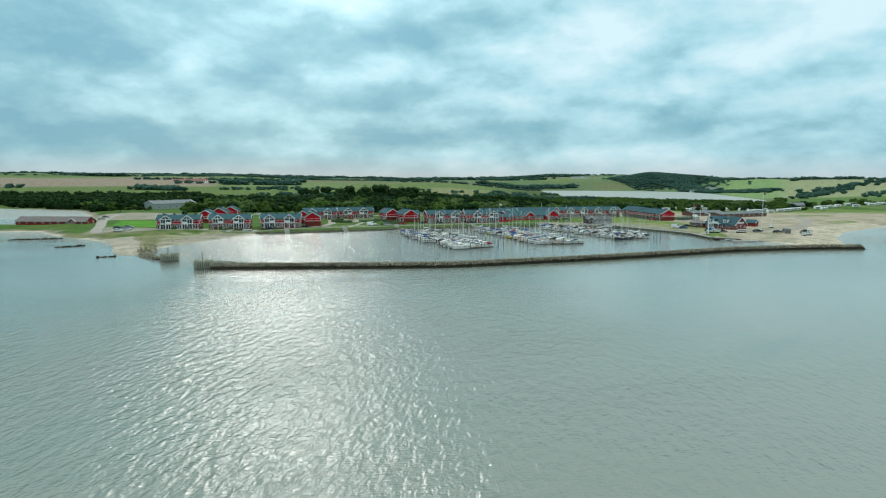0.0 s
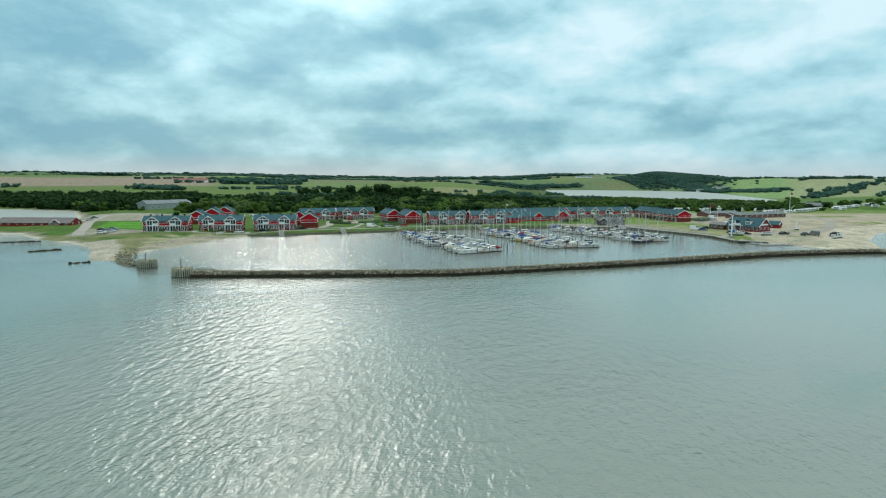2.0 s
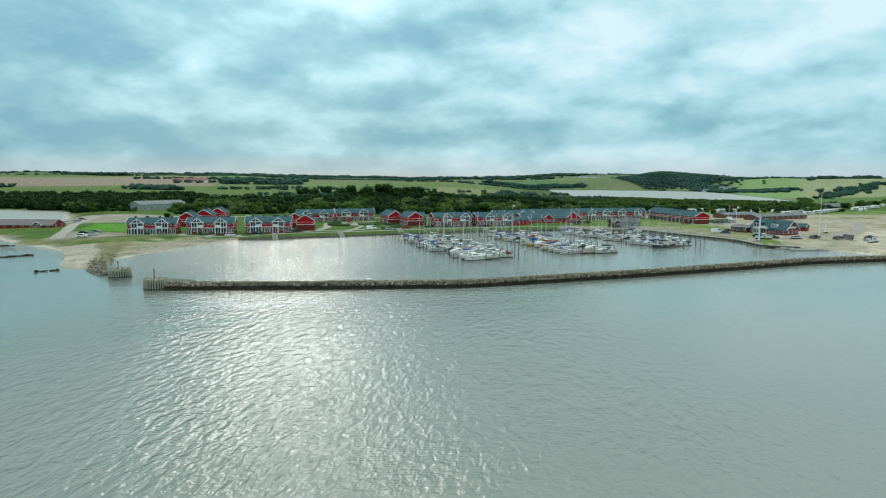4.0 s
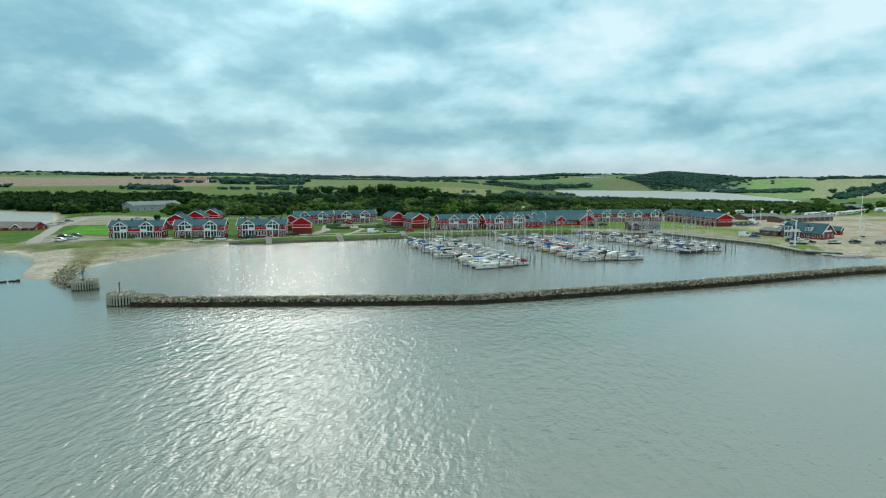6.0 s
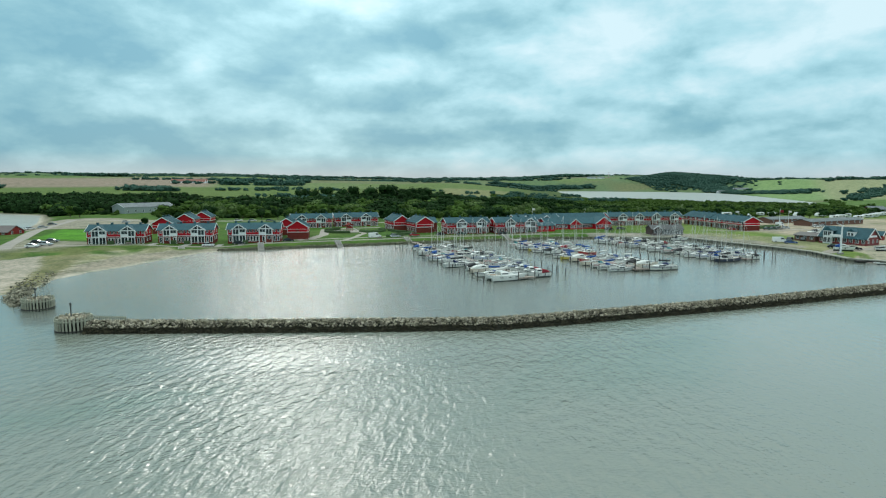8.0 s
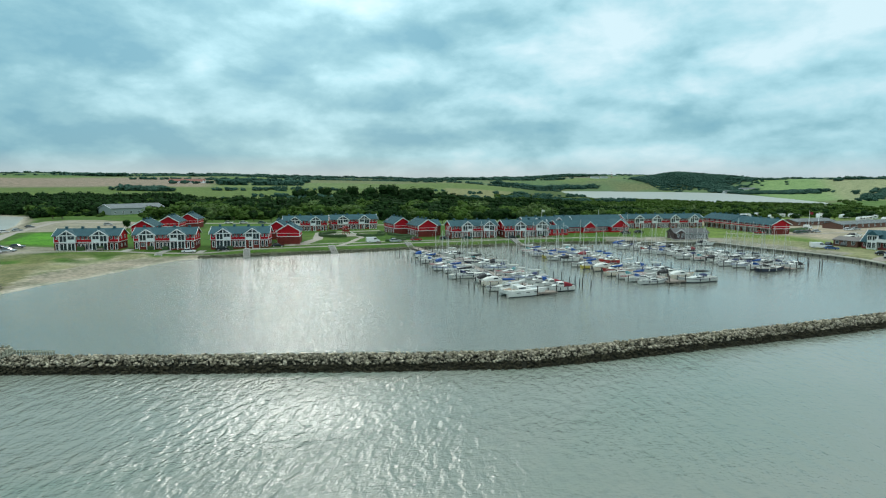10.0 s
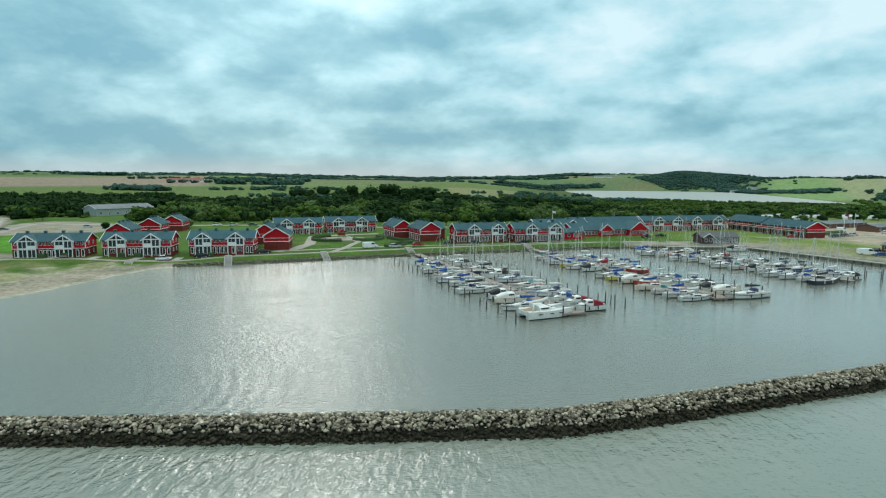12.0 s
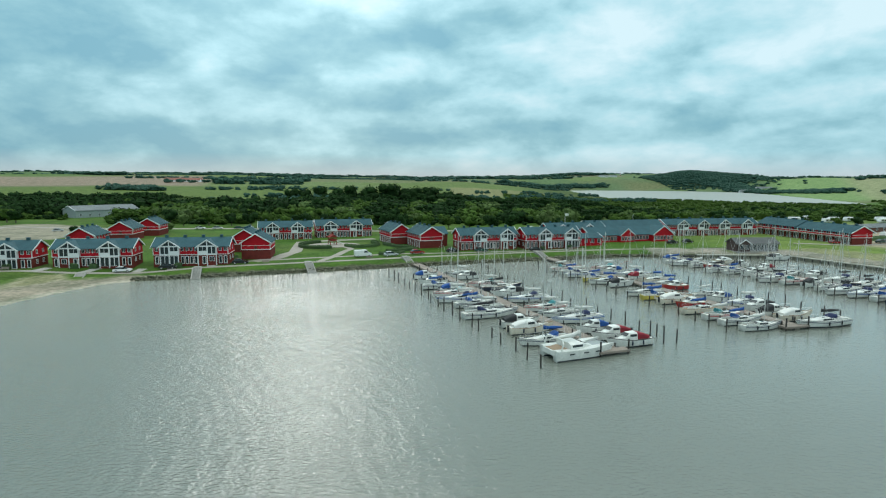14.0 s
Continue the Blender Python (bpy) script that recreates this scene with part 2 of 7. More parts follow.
    ring = m("MULTIPLY", ring, m("MULTIPLY", m("SUBTRACT", 1.0, calm.outputs[0]), m("MULTIPLY", fade.outputs[0], m("MULTIPLY", noise_layer(0.05, 20, 1.0, 1.0, 2.0), 0.09))))
    h = m("ADD", h, ring)
    amp = N("ShaderNodeMapRange")
    amp.inputs["From Min"].default_value, amp.inputs["From Max"].default_value = 0.35, 0.65
    amp.inputs["To Min"].default_value, amp.inputs["To Max"].default_value = 0.5, 1.0
    L(gust, amp.inputs["Value"])
    h = m("MULTIPLY", h, amp.outputs[0])
    inland = N("ShaderNodeMapRange")
    inland.inputs["From Min"].default_value, inland.inputs["From Max"].default_value = 180.0, 330.0
    inland.inputs["To Min"].default_value, inland.inputs["To Max"].default_value = 1.0, 1.5
    L(xyz.outputs["Y"], inland.inputs["Value"])
    h = m("MULTIPLY", h, inland.outputs[0])
    # the water among and beyond the piers lies nearly flat
    flat = N("ShaderNodeMapRange")
    flat.interpolation_type = "SMOOTHSTEP"
    flat.inputs["From Min"].default_value, flat.inputs["From Max"].default_value = 8.0, 62.0
    L(xyz.outputs["X"], flat.inputs["Value"])
    h = m("MULTIPLY", h, m("SUBTRACT", 1.0, m("MULTIPLY", flat.outputs[0], m("MULTIPLY", m("SUBTRACT", 1.0, calm.outputs[0]), 0.75))))
    # ripples too small to see roughen the basin and the lake
    rough = N("ShaderNodeMapRange")
    rough.inputs["From Min"].default_value, rough.inputs["From Max"].default_value = 330.0, 430.0
    rough.inputs["To Max"].default_value = 0.4
    L(m("ADD", 0.08, m("MULTIPLY", m("SUBTRACT", 1.0, calm.outputs[0]), -0.02)), rough.inputs["To Min"])
    L(xyz.outputs["Y"], rough.inputs["Value"])
    L(rough.outputs[0], b.inputs["Roughness"])
    bp = N("ShaderNodeBump")
    bp.inputs["Strength"].default_value, bp.inputs["Distance"].default_value = 0.50, 1.0
    L(h, bp.inputs["Height"]), L(bp.outputs[0], b.inputs["Normal"])
    mix = N("ShaderNodeMix")
    mix.data_type = "RGBA"
    L(amp.outputs[0], mix.inputs["Factor"])
    mix.inputs["A"].default_value, mix.inputs["B"].default_value = (0.180, 0.202, 0.166, 1), (0.162, 0.185, 0.151, 1)
    # shallower sandy ground shows as greener water
    shoal = N("ShaderNodeMapRange")
    shoal.inputs["From Min"].default_value, shoal.inputs["From Max"].default_value = 0.52, 0.68
    L(noise_layer(0.021, 35, 0.6, 1.0, 4.0, 0.6), shoal.inputs["Value"])
    green = N("ShaderNodeMix")
    green.data_type = "RGBA"
    L(shoal.outputs[0], green.inputs["Factor"])
    L(mix.outputs["Result"], green.inputs["A"])
    green.inputs["B"].default_value = (0.108, 0.168, 0.128, 1)
    # the sheltered basin is stirred up and greyer
    silt = N("ShaderNodeMix")
    silt.data_type = "RGBA"
    L(m("SUBTRACT", 1.2, calm.outputs[0]), silt.inputs["Factor"])
    L(green.outputs["Result"], silt.inputs["A"])
    # paler towards quays, cove and lake: sky reflection painted into the base colour
    sky_sheen = N("ShaderNodeMix")
    sky_sheen.data_type = "RGBA"
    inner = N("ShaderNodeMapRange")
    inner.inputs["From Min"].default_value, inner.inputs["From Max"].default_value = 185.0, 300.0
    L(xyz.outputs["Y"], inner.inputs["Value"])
    L(inner.outputs[0], sky_sheen.inputs["Factor"])
    sky_sheen.inputs["A"].default_value, sky_sheen.inputs["B"].default_value = (0.120, 0.138, 0.116, 1), (0.215, 0.226, 0.192, 1)
    L(sky_sheen.outputs["Result"], silt.inputs["B"])
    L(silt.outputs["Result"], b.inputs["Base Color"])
    return ma


WATER = water_material()
LAND = mat("land_cover", (1.30, 1.24, 1.20), (0.56, 0.64, 0.55), scale=0.12, fine=0.9, rough=0.95, bump=0.5, attribute="cover", spec=0.1, coord="World")
RED = mat("red_painted_boards", (0.46, 0.008, 0.018), (0.35, 0.006, 0.013), scale=0.6, fine=5, rough=0.7, stretch=(1, 1, 4), spec=0.2)
BRICK = mat("red_brown_brick", (0.17, 0.034, 0.026), (0.11, 0.024, 0.019), scale=0.8, fine=9, rough=0.9, bump=0.3, spec=0.15)
WHITE = mat("white_paint", (0.72, 0.74, 0.74), (0.60, 0.63, 0.64), scale=0.8, fine=6, rough=0.5)
ROOF = mat("slate_blue_roof_sheets", (0.038, 0.100, 0.119), (0.024, 0.068, 0.082), scale=0.4, fine=6, rough=0.8, bump=0.3, vary=0.06, spec=0.25)
ROOF_GREY = mat("grey_fibre_roof", (0.165, 0.19, 0.195), (0.115, 0.135, 0.14), scale=0.3, fine=5, rough=0.8, bump=0.3)
GLASS = mat("window_glass", (0.045, 0.06, 0.065), (0.012, 0.018, 0.02), scale=0.5, fine=1.3, rough=0.08, spec=0.45)
DARK = mat("dark_metal", (0.03, 0.035, 0.035), (0.05, 0.055, 0.055), rough=0.5)
STONE = mat("weathered_granite", (0.33, 0.30, 0.235), (0.095, 0.088, 0.055), scale=0.9, fine=2.5, rough=0.95, bump=0.5, vary=0.75, spec=0.08)
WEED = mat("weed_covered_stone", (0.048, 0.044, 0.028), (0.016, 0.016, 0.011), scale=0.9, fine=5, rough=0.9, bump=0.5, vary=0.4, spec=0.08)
# near-black: shade in gaps between boulders and piles, put into the colour
GAP_SHADE = mat("gap_shade_stone", (0.03, 0.03, 0.023), (0.015, 0.016, 0.012), scale=1.5, fine=6, rough=0.9, bump=0.5, spec=0.05)
CONCRETE = mat("pale_concrete", (0.34, 0.33, 0.30), (0.25, 0.245, 0.225), scale=0.5, fine=5, rough=0.9, bump=0.3)
GRAVEL = mat("pale_gravel", (0.31, 0.285, 0.245), (0.235, 0.215, 0.185), scale=0.25, fine=4, rough=0.95, bump=0.3)
TIMBER = mat("weathered_timber", (0.26, 0.22, 0.185), (0.18, 0.155, 0.13), scale=0.7, fine=6, rough=0.85, bump=0.3, vary=0.15)
PILE = mat("dark_wet_pile_timber", (0.04, 0.036, 0.03), (0.022, 0.02, 0.018), scale=1.2, fine=6, rough=0.75, bump=0.3, vary=0.3)
PILE_PALE = mat("silvered_pile_timber", (0.36, 0.36, 0.28), (0.23, 0.24, 0.18), scale=1.0, fine=5, rough=0.9, bump=0.3, vary=0.18)
# ---- helpers for meshes ----
def mesh_object(name, bm, material, parent=None, label="", smooth=False):
    me = bpy.data.meshes.new(name)
    bm.to_mesh(me)
    bm.free()
    for m_ in material if isinstance(material, (list, tuple)) else (material,):
        me.materials.append(m_)
    if smooth:
        me.polygons.foreach_set("use_smooth", [True] * len(me.polygons))
    ob = new(name, me)
    if parent is not None:
        ob.parent = parent
    if label:
        ob["label"] = label
    return ob


def part(name, bm, material, parent, label="", smooth=False):
    return mesh_object(name, bm, material, parent, label, smooth)


def thing(name, label, category, group="", m=None):
    ob = tagged(new(name), label, category, group)
    if m is not None:
        ob.matrix_world = m
    return ob


def box(bm, x0, x1, y0, y1, z0, z1, m=None):
    v = [bm.verts.new((x, y, z)) for z in (z0, z1) for x, y in ((x0, y0), (x1, y0), (x1, y1), (x0, y1))]
    for q in ((3, 2, 1, 0), (4, 5, 6, 7), (0, 1, 5, 4), (1, 2, 6, 5), (2, 3, 7, 6), (3, 0, 4, 7)):
        bm.faces.new([v[i] for i in q])
    if m is not None:
        bmesh.ops.transform(bm, matrix=m, verts=v)
    return v


def boxes(*rows):
    bm = bmesh.new()
    for r in rows:
        box(bm, *r)
    return bm


def prism(bm, outline, a0, a1, axis="y"):
    """A closed outline of (u, z) pushed along an axis."""
    def at(u, z, a):
        return (u, a, z) if axis == "y" else (a, u, z)
    f = [bm.verts.new(at(u, z, a0)) for u, z in outline]
    b = [bm.verts.new(at(u, z, a1)) for u, z in outline]
    n = len(outline)
    bm.faces.new(f), bm.faces.new(b[::-1])
    for i in range(n):
        bm.faces.new((f[i], b[i], b[(i + 1) % n], f[(i + 1) % n]))
    bmesh.ops.recalc_face_normals(bm, faces=bm.faces)
    return bm


def rod(bm, a, b, r0, r1=None, n=6):
    a, b = Vector(a), Vector(b)
    r1 = r0 if r1 is None else r1
    z = (b - a).normalized()
    x = z.orthogonal().normalized()
    y = z.cross(x)
    ring = [[bm.verts.new(p + (x * math.cos(k * math.tau / n) + y * math.sin(k * math.tau / n)) * r) for k in range(n)] for p, r in ((a, r0), (b, r1))]
    for k in range(n):
        bm.faces.new((ring[0][k], ring[0][(k + 1) % n], ring[1][(k + 1) % n], ring[1][k]))
    bm.faces.new(ring[0][::-1]), bm.faces.new(ring[1])
    return bm


# ---- ground: one sheet from the shore to the skyline ----
SHORE = [(-4500, 150), (-700, 296), (-235, 294), (-190, 294), (-178, 280), (-157, 262), (-143, 252.5), (-134, 245), (-126, 236), (-118, 223), (-111, 209), (-105, 198.5), (-96, 197),
         (-94.5, 206), (-97.5, 218), (-96, 229), (-91, 241), (-88, 253), (-85.5, 264), (-81.5, 274.5), (-75, 280), (-63.5, 283), (-36, 292.5), (-8, 303.5), (31.5, 315.5),
         (60, 323.5), (74, 323), (90, 322), (104, 321), (112.5, 317.5), (119, 301), (125, 288), (130, 276.5), (132.5, 268), (131.5, 249), (140, 243),
         (150, 234), (155, 226), (152, 214), (165, 210), (175, 211), (178, 226), (187, 240), (196, 255), (224, 285), (277, 322), (400, 390), (800, 520), (4500, 900),
         (4500, 4950), (-4500, 4950)]
COVE = [(-4500, 345), (-230, 345), (-212, 341), (-210, 360), (-222, 395), (-238, 425), (-285, 500), (-390, 550), (-700, 565), (-4500, 620)]
LAKE = [(374, 1702), (330, 1480), (258, 960), (330, 800), (395, 715), (432, 690), (499, 806), (570, 1010), (663, 1288), (699, 1464), (640, 1620), (506, 1690), (440, 1715)]


def inside(poly, X, Y):
    res = np.zeros(X.shape, bool)
    n = len(poly)
    for i in range(n):
        (x0, y0), (x1, y1) = poly[i], poly[(i + 1) % n]
        if y0 == y1:
            continue
        c = (y0 > Y) != (y1 > Y)
        res ^= c & (X < (x1 - x0) * (Y - y0) / (y1 - y0) + x0)
    return res


def edge_distance(poly, X, Y, closed=True):
    best = np.full(X.shape, 1e9)
    n = len(poly)
    for i in range(n if closed else n - 1):
        (x0, y0), (x1, y1) = poly[i], poly[(i + 1) % n]
        dx, dy = x1 - x0, y1 - y0
        t = np.clip(((X - x0) * dx + (Y - y0) * dy) / (dx * dx + dy * dy), 0, 1)
        best = np.minimum(best, np.hypot(X - x0 - t * dx, Y - y0 - t * dy))
    return best


def signed(poly, X, Y):
    d = edge_distance(poly, X, Y)
    return np.where(inside(poly, X, Y), d, -d)


def soft(a, b, v):
    t = np.clip((v - a) / (b - a), 0, 1)
    return t * t * (3 - 2 * t)


def wobble(X, Y, size, seed):
    """Smooth pseudo-random field between about -1 and 1, cheap in bulk."""
    r = np.random.RandomState(seed)
    s = 0
    for k in range(7):
        a, ph, f = r.rand() * 6.283, r.rand() * 6.283, (0.6 + 1.1 * r.rand()) * 6.283 / size
        s = s + np.sin((X * np.cos(a) + Y * np.sin(a)) * f + ph)
    return s / 3.6


QUAY = [p for p in SHORE if -76 <= p[0] <= 133 and 246 <= p[1] <= 336]


def edge_side(X, Y):
    """Positive on this side of the lake's far shore, negative beyond it."""
    return np.interp(X / np.maximum(Y, 1), [0.15, 0.22, 0.30, 0.395, 0.477, 0.515, 0.564, 0.62, 0.8], [1900, 1720, 1700, 1640, 1470, 1300, 1020, 780, 650]) - Y


def land_height(X, Y):
    X, Y = np.asarray(X, float), np.asarray(Y, float)
    d = np.minimum(signed(SHORE, X, Y), np.minimum(-signed(COVE, X, Y), -signed(LAKE, X, Y)))
    dq = edge_distance(QUAY, X, Y, False)
    hard = np.clip(1 - dq / 30.0, 0, 1) * (1 - soft(-60, -85, X))
    beach = np.minimum(d * 0.075, 2.0)
    wall = np.where(d < 3.2, d * 0.44, np.where(d < 8, 1.4 + (d - 3.2) * 0.15, 2.1))
    near = np.where(dq <= d + 1.0, wall * hard + beach * (1 - hard), beach)
    near = np.where(d < 0, np.maximum(d * 0.5, -3.0), near)
    ys = [0, 430, 520, 600, 700, 850, 1000, 1200, 1600, 2000, 3000, 4000, 5000]
    zs = [0, 0.3, 1.5, 2.5, 4, 7, 10, 14, 21, 26, 37, 45, 53]
    D = np.hypot(X, Y)
    far = np.interp(D, ys, zs) + wobble(X, Y, 900, 5) * np.interp(D, [600, 1500, 4000], [0, 4, 6]) + wobble(X, Y, 260, 8) * np.interp(D, [500, 1500, 4000], [0, 1.5, 2.5])
    side = X / np.maximum(Y, 1)
    far = far + 0.0042 * D * soft(1000, 1400, D) * soft(-0.08, -0.3, side)
    far = far + 0.0054 * D * soft(1900, 2300, D) * soft(0.15, 0.24, side) * (1 - soft(0.36, 0.44, side))
    far = far + 7 * soft(0.50, 0.66, side) * soft(800, 1300, Y) * (1 - soft(1500, 2600, Y))
    marsh = soft(0.14, 0.24, side) * (1 - soft(0.66, 0.80, side)) * (1 - soft(0, 60, -edge_side(X, Y)))
    far = far * soft(0, 260, d) * (1 - 0.93 * marsh)
    far = far + soft(0, 90, d) * (21 * np.exp(-((X - 745) / np.where(X < 745, 85, 130)) ** 2 - ((Y - 1800) / 170) ** 2) + 6 * np.exp(-((X - 900) / 160) ** 2 - ((Y - 1750) / 220) ** 2))
    return np.where(d > 0, near + far, near)


def land_colour(X, Y):
    d = np.minimum(signed(SHORE, X, Y), np.minimum(-signed(COVE, X, Y), -signed(LAKE, X, Y)))
    dq = edge_distance(QUAY, X, Y, False)
    D = np.hypot(X, Y)
    side = X / np.maximum(Y, 1)
    w1, w2, w3 = wobble(X, Y, 60, 2), wobble(X, Y, 17, 3), wobble(X, Y, 300, 4)
    C = np.empty(X.shape + (3,))
    C[:] = (0.050, 0.110, 0.015)

    def lay(mask, col):
        m_ = np.clip(mask, 0, 1)[..., None]
        C[:] = C * (1 - m_) + np.array(col) * m_

    lay(soft(-0.2, 0.9, w1 + 0.4 * w2) * 0.6, (0.078, 0.116, 0.027))
    lay(soft(80, 120, X) * (D < 600) * 0.6, (0.165, 0.225, 0.060))
    # bright lawn by the car park
    lay(inside([(-161, 307), (-130, 298), (-128, 340), (-178, 352)], X, Y) * 0.9, (0.070, 0.215, 0.015))
    # sandy open ground by the club house and the camp site
    east = soft(152, 168, X + 0.15 * (Y - 300)) * (1 - soft(440, 480, Y + 0.1 * X)) * (d > 0)
    lay(east * soft(-1.7, -0.5, w1 + 0.5 * w2), (0.32, 0.275, 0.215))
    lay(east * soft(0.3, 1.2, w1) * 0.5, (0.38, 0.335, 0.27))
    lay(inside([(116, 330), (128, 300), (134, 262), (150, 262), (150, 300), (131, 334)], X, Y) * 0.55, (0.27, 0.235, 0.17))
    # beaches
    sand = (1 - soft(4, 10, d + 2 * w2)) * np.where(dq <= d + 0.5, 1 - soft(-88, -76, X), 1.0) * (D < 700)
    lay(sand, (0.21, 0.19, 0.15))
    lay(sand * (1 - soft(1.6, 3.4, d + 0.8 * w2)), (0.42, 0.385, 0.33))
    lay(inside([(-116, 216), (-96, 204), (-103, 244), (-88, 280), (-96, 284), (-112, 262), (-124, 243)], X, Y) * soft(-0.3, 0.6, w2 + 0.4) * 0.9, (0.37, 0.325, 0.26))
    lay(inside([(-113, 212), (-98, 205), (-106, 243), (-92, 280), (-118, 280)], X, Y) * soft(0.0, 0.7, w2 + 0.2) * 0.8, (0.16, 0.17, 0.08))
    # gravel roads and yards on the west side
    lay(inside([(-215, 352), (-150, 360), (-150, 410), (-200, 440), (-232, 440)], X, Y) * 0.9, (0.26, 0.235, 0.195))
    lay(inside([(-158, 268), (-128, 268), (-126, 292), (-150, 298), (-163, 302)], X, Y) * 0.85, (0.25, 0.23, 0.19))
    lay(inside([(-94, 204), (-97, 218), (-95, 229), (-90, 241), (-84, 264), (-74, 280), (-66, 283.5), (-80, 283), (-92, 275), (-101, 258), (-104, 240), (-100, 222)], X, Y), (0.25, 0.225, 0.18))
    lay(inside([(-90, 200), (-60, 284), (-80, 286), (-104, 262), (-104, 225), (-98, 204)], X, Y) * (1 - soft(1.6, 3.2, d + 0.5 * w2)), (0.36, 0.335, 0.285))
    lay(inside([(-106, 195), (-96, 196), (-103, 214), (-113, 236), (-127, 258), (-136, 252), (-118, 222)], X, Y) * 0.95, (0.33, 0.295, 0.25))
    lay(inside([(-127, 258), (-113, 236), (-103, 214), (-97, 198), (-93, 198), (-94, 204), (-101, 222), (-107, 240), (-111, 256)], X, Y) * 0.9, (0.17, 0.165, 0.085))
    lay(inside([(-175, 276), (-158, 263), (-140, 253), (-126, 258), (-111, 256), (-108, 268), (-128, 275), (-165, 279)], X, Y) * soft(-0.8, 0.2, w2) * 0.8, (0.13, 0.14, 0.055))
    lay(inside([(152, 215), (175, 212), (196, 256), (224, 286), (277, 324), (277, 342), (214, 302), (182, 266), (163, 236)], X, Y) * 0.9, (0.40, 0.355, 0.29))
    # sandy slip by the club house
    lay(inside([(140, 244), (157, 228), (172, 246), (170, 282), (150, 284)], X, Y) * soft(-1.4, -0.5, w2) * 0.9, (0.33, 0.295, 0.24))
    # grey yard round the quay pavilion and along the east quay
    lay(inside([(70, 325), (104, 321.5), (113, 318), (119, 302), (125, 288.5), (131, 276), (138, 276), (134, 292), (126, 308), (122, 328), (112, 336), (72, 336)], X, Y) * soft(-1.3, -0.3, w2), (0.24, 0.225, 0.195))
    # quay foot: stones
    lay((dq < 2.4) * (d < 2.6) * (X > -80), (0.075, 0.08, 0.05))
    # fields behind the woods
    r = np.random.RandomState(11)
    pal = [(0.17, 0.25, 0.075), (0.13, 0.23, 0.06), (0.21, 0.24, 0.12), (0.19, 0.27, 0.10), (0.24, 0.235, 0.16), (0.11, 0.21, 0.06), (0.18, 0.26, 0.12)]
    a = radians(24)
    U, V = X * np.cos(a) + Y * np.sin(a) + 60 * w3, -X * np.sin(a) + Y * np.cos(a)
    iu, iv = np.floor(U / np.interp(D, [600, 2500], [330, 560])).astype(int), np.floor(V / 260).astype(int)
    pick = (iu * 7 + iv * 13 + (iu * iv) % 5) % len(pal)
    fcol = np.array(pal)[pick] * 0.60
    m_ = soft(600, 660, D + 40 * w1)[..., None]
    C[:] = C * (1 - m_) + fcol * m_
    lay(soft(1100, 1180, D) * (1 - soft(1750, 1950, D)) * soft(-0.33, -0.36, side) * (side > -1.2), (0.225, 0.18, 0.142))
    lay(soft(620, 700, D) * (1 - soft(1080, 1160, D)) * (side < 0.015), (0.088, 0.134, 0.034))
    lay(soft(1500, 1700, D) * soft(-0.3, -0.2, side) * soft(-0.5, 0.4, w3) * 0.8, (0.085, 0.145, 0.070))
    lay(soft(780, 820, D) * (1 - soft(1120, 1180, D)) * soft(0.02, 0.03, side) * (1 - soft(0.24, 0.26, side)), (0.175, 0.18, 0.085))
    lay(soft(0.52, 0.56, side) * soft(950, 1050, D) * (1 - soft(2000, 2200, D)), (0.16, 0.245, 0.10))
    lay(soft(0.63, 0.67, side) * soft(950, 1050, D) * (1 - soft(2000, 2200, D)), (0.225, 0.245, 0.14))
    # dark wood floor of the hill past the lake
    lay((np.hypot((X - 765) / 150, (Y - 1790) / 200) < 1) * soft(655, 690, X), (0.035, 0.06, 0.03))
    marsh = soft(0.10, 0.2, side) * (1 - soft(0.62, 0.75, side)) * (edge_side(X, Y) > 250) * soft(440, 500, Y)
    lay(marsh * 0.9, (0.05, 0.08, 0.022))
    # haze painted into the far ground: colour shifts blue-green with distance
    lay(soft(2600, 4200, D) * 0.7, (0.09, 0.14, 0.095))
    return np.concatenate([np.clip(C, 0, 1), np.ones(X.shape + (1,))], -1)


def spaced(lo, hi, step, out_lo, out_hi, growth):
    mid = list(np.arange(lo, hi + step, step))
    a, s, left = lo, step, []
    while a > out_lo:
        s *= growth
        a -= s
        left.append(max(a, out_lo))
    b, s, right = mid[-1], step, []
    while b < out_hi:
        s *= growth
        b += s
        right.append(min(b, out_hi))
    return np.array(left[::-1] + mid + right)


def grid_object(name, xs, ys, height, colour, material):
    X, Y = np.meshgrid(xs, ys)
    Z = height(X, Y)
    nx, ny = len(xs), len(ys)
    me = bpy.data.meshes.new(name)
    idx = np.arange(nx * ny).reshape(ny, nx)
    quads = np.stack([idx[:-1, :-1], idx[:-1, 1:], idx[1:, 1:], idx[1:, :-1]], -1).reshape(-1, 4)
    me.vertices.add(nx * ny)
    me.vertices.foreach_set("co", np.stack([X, Y, Z], -1).ravel())
    me.loops.add(quads.size)
    me.loops.foreach_set("vertex_index", quads.ravel())
    me.polygons.add(len(quads))
    me.polygons.foreach_set("loop_start", np.arange(0, quads.size, 4))
    me.polygons.foreach_set("use_smooth", np.ones(len(quads), bool))
    me.update()
    if colour is not None:
        at = me.color_attributes.new("cover", "FLOAT_COLOR", "POINT")
        at.data.foreach_set("color", colour(X, Y).ravel())
    me.materials.append(material)
    return new(name, me)


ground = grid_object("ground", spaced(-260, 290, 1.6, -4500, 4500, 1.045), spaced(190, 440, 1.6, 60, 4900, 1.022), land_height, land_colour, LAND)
tagged(ground, "green coastal land with beaches, lawns and far fields", "ground", kind="structure")


def flat_height(X, Y):
    return np.zeros(X.shape)


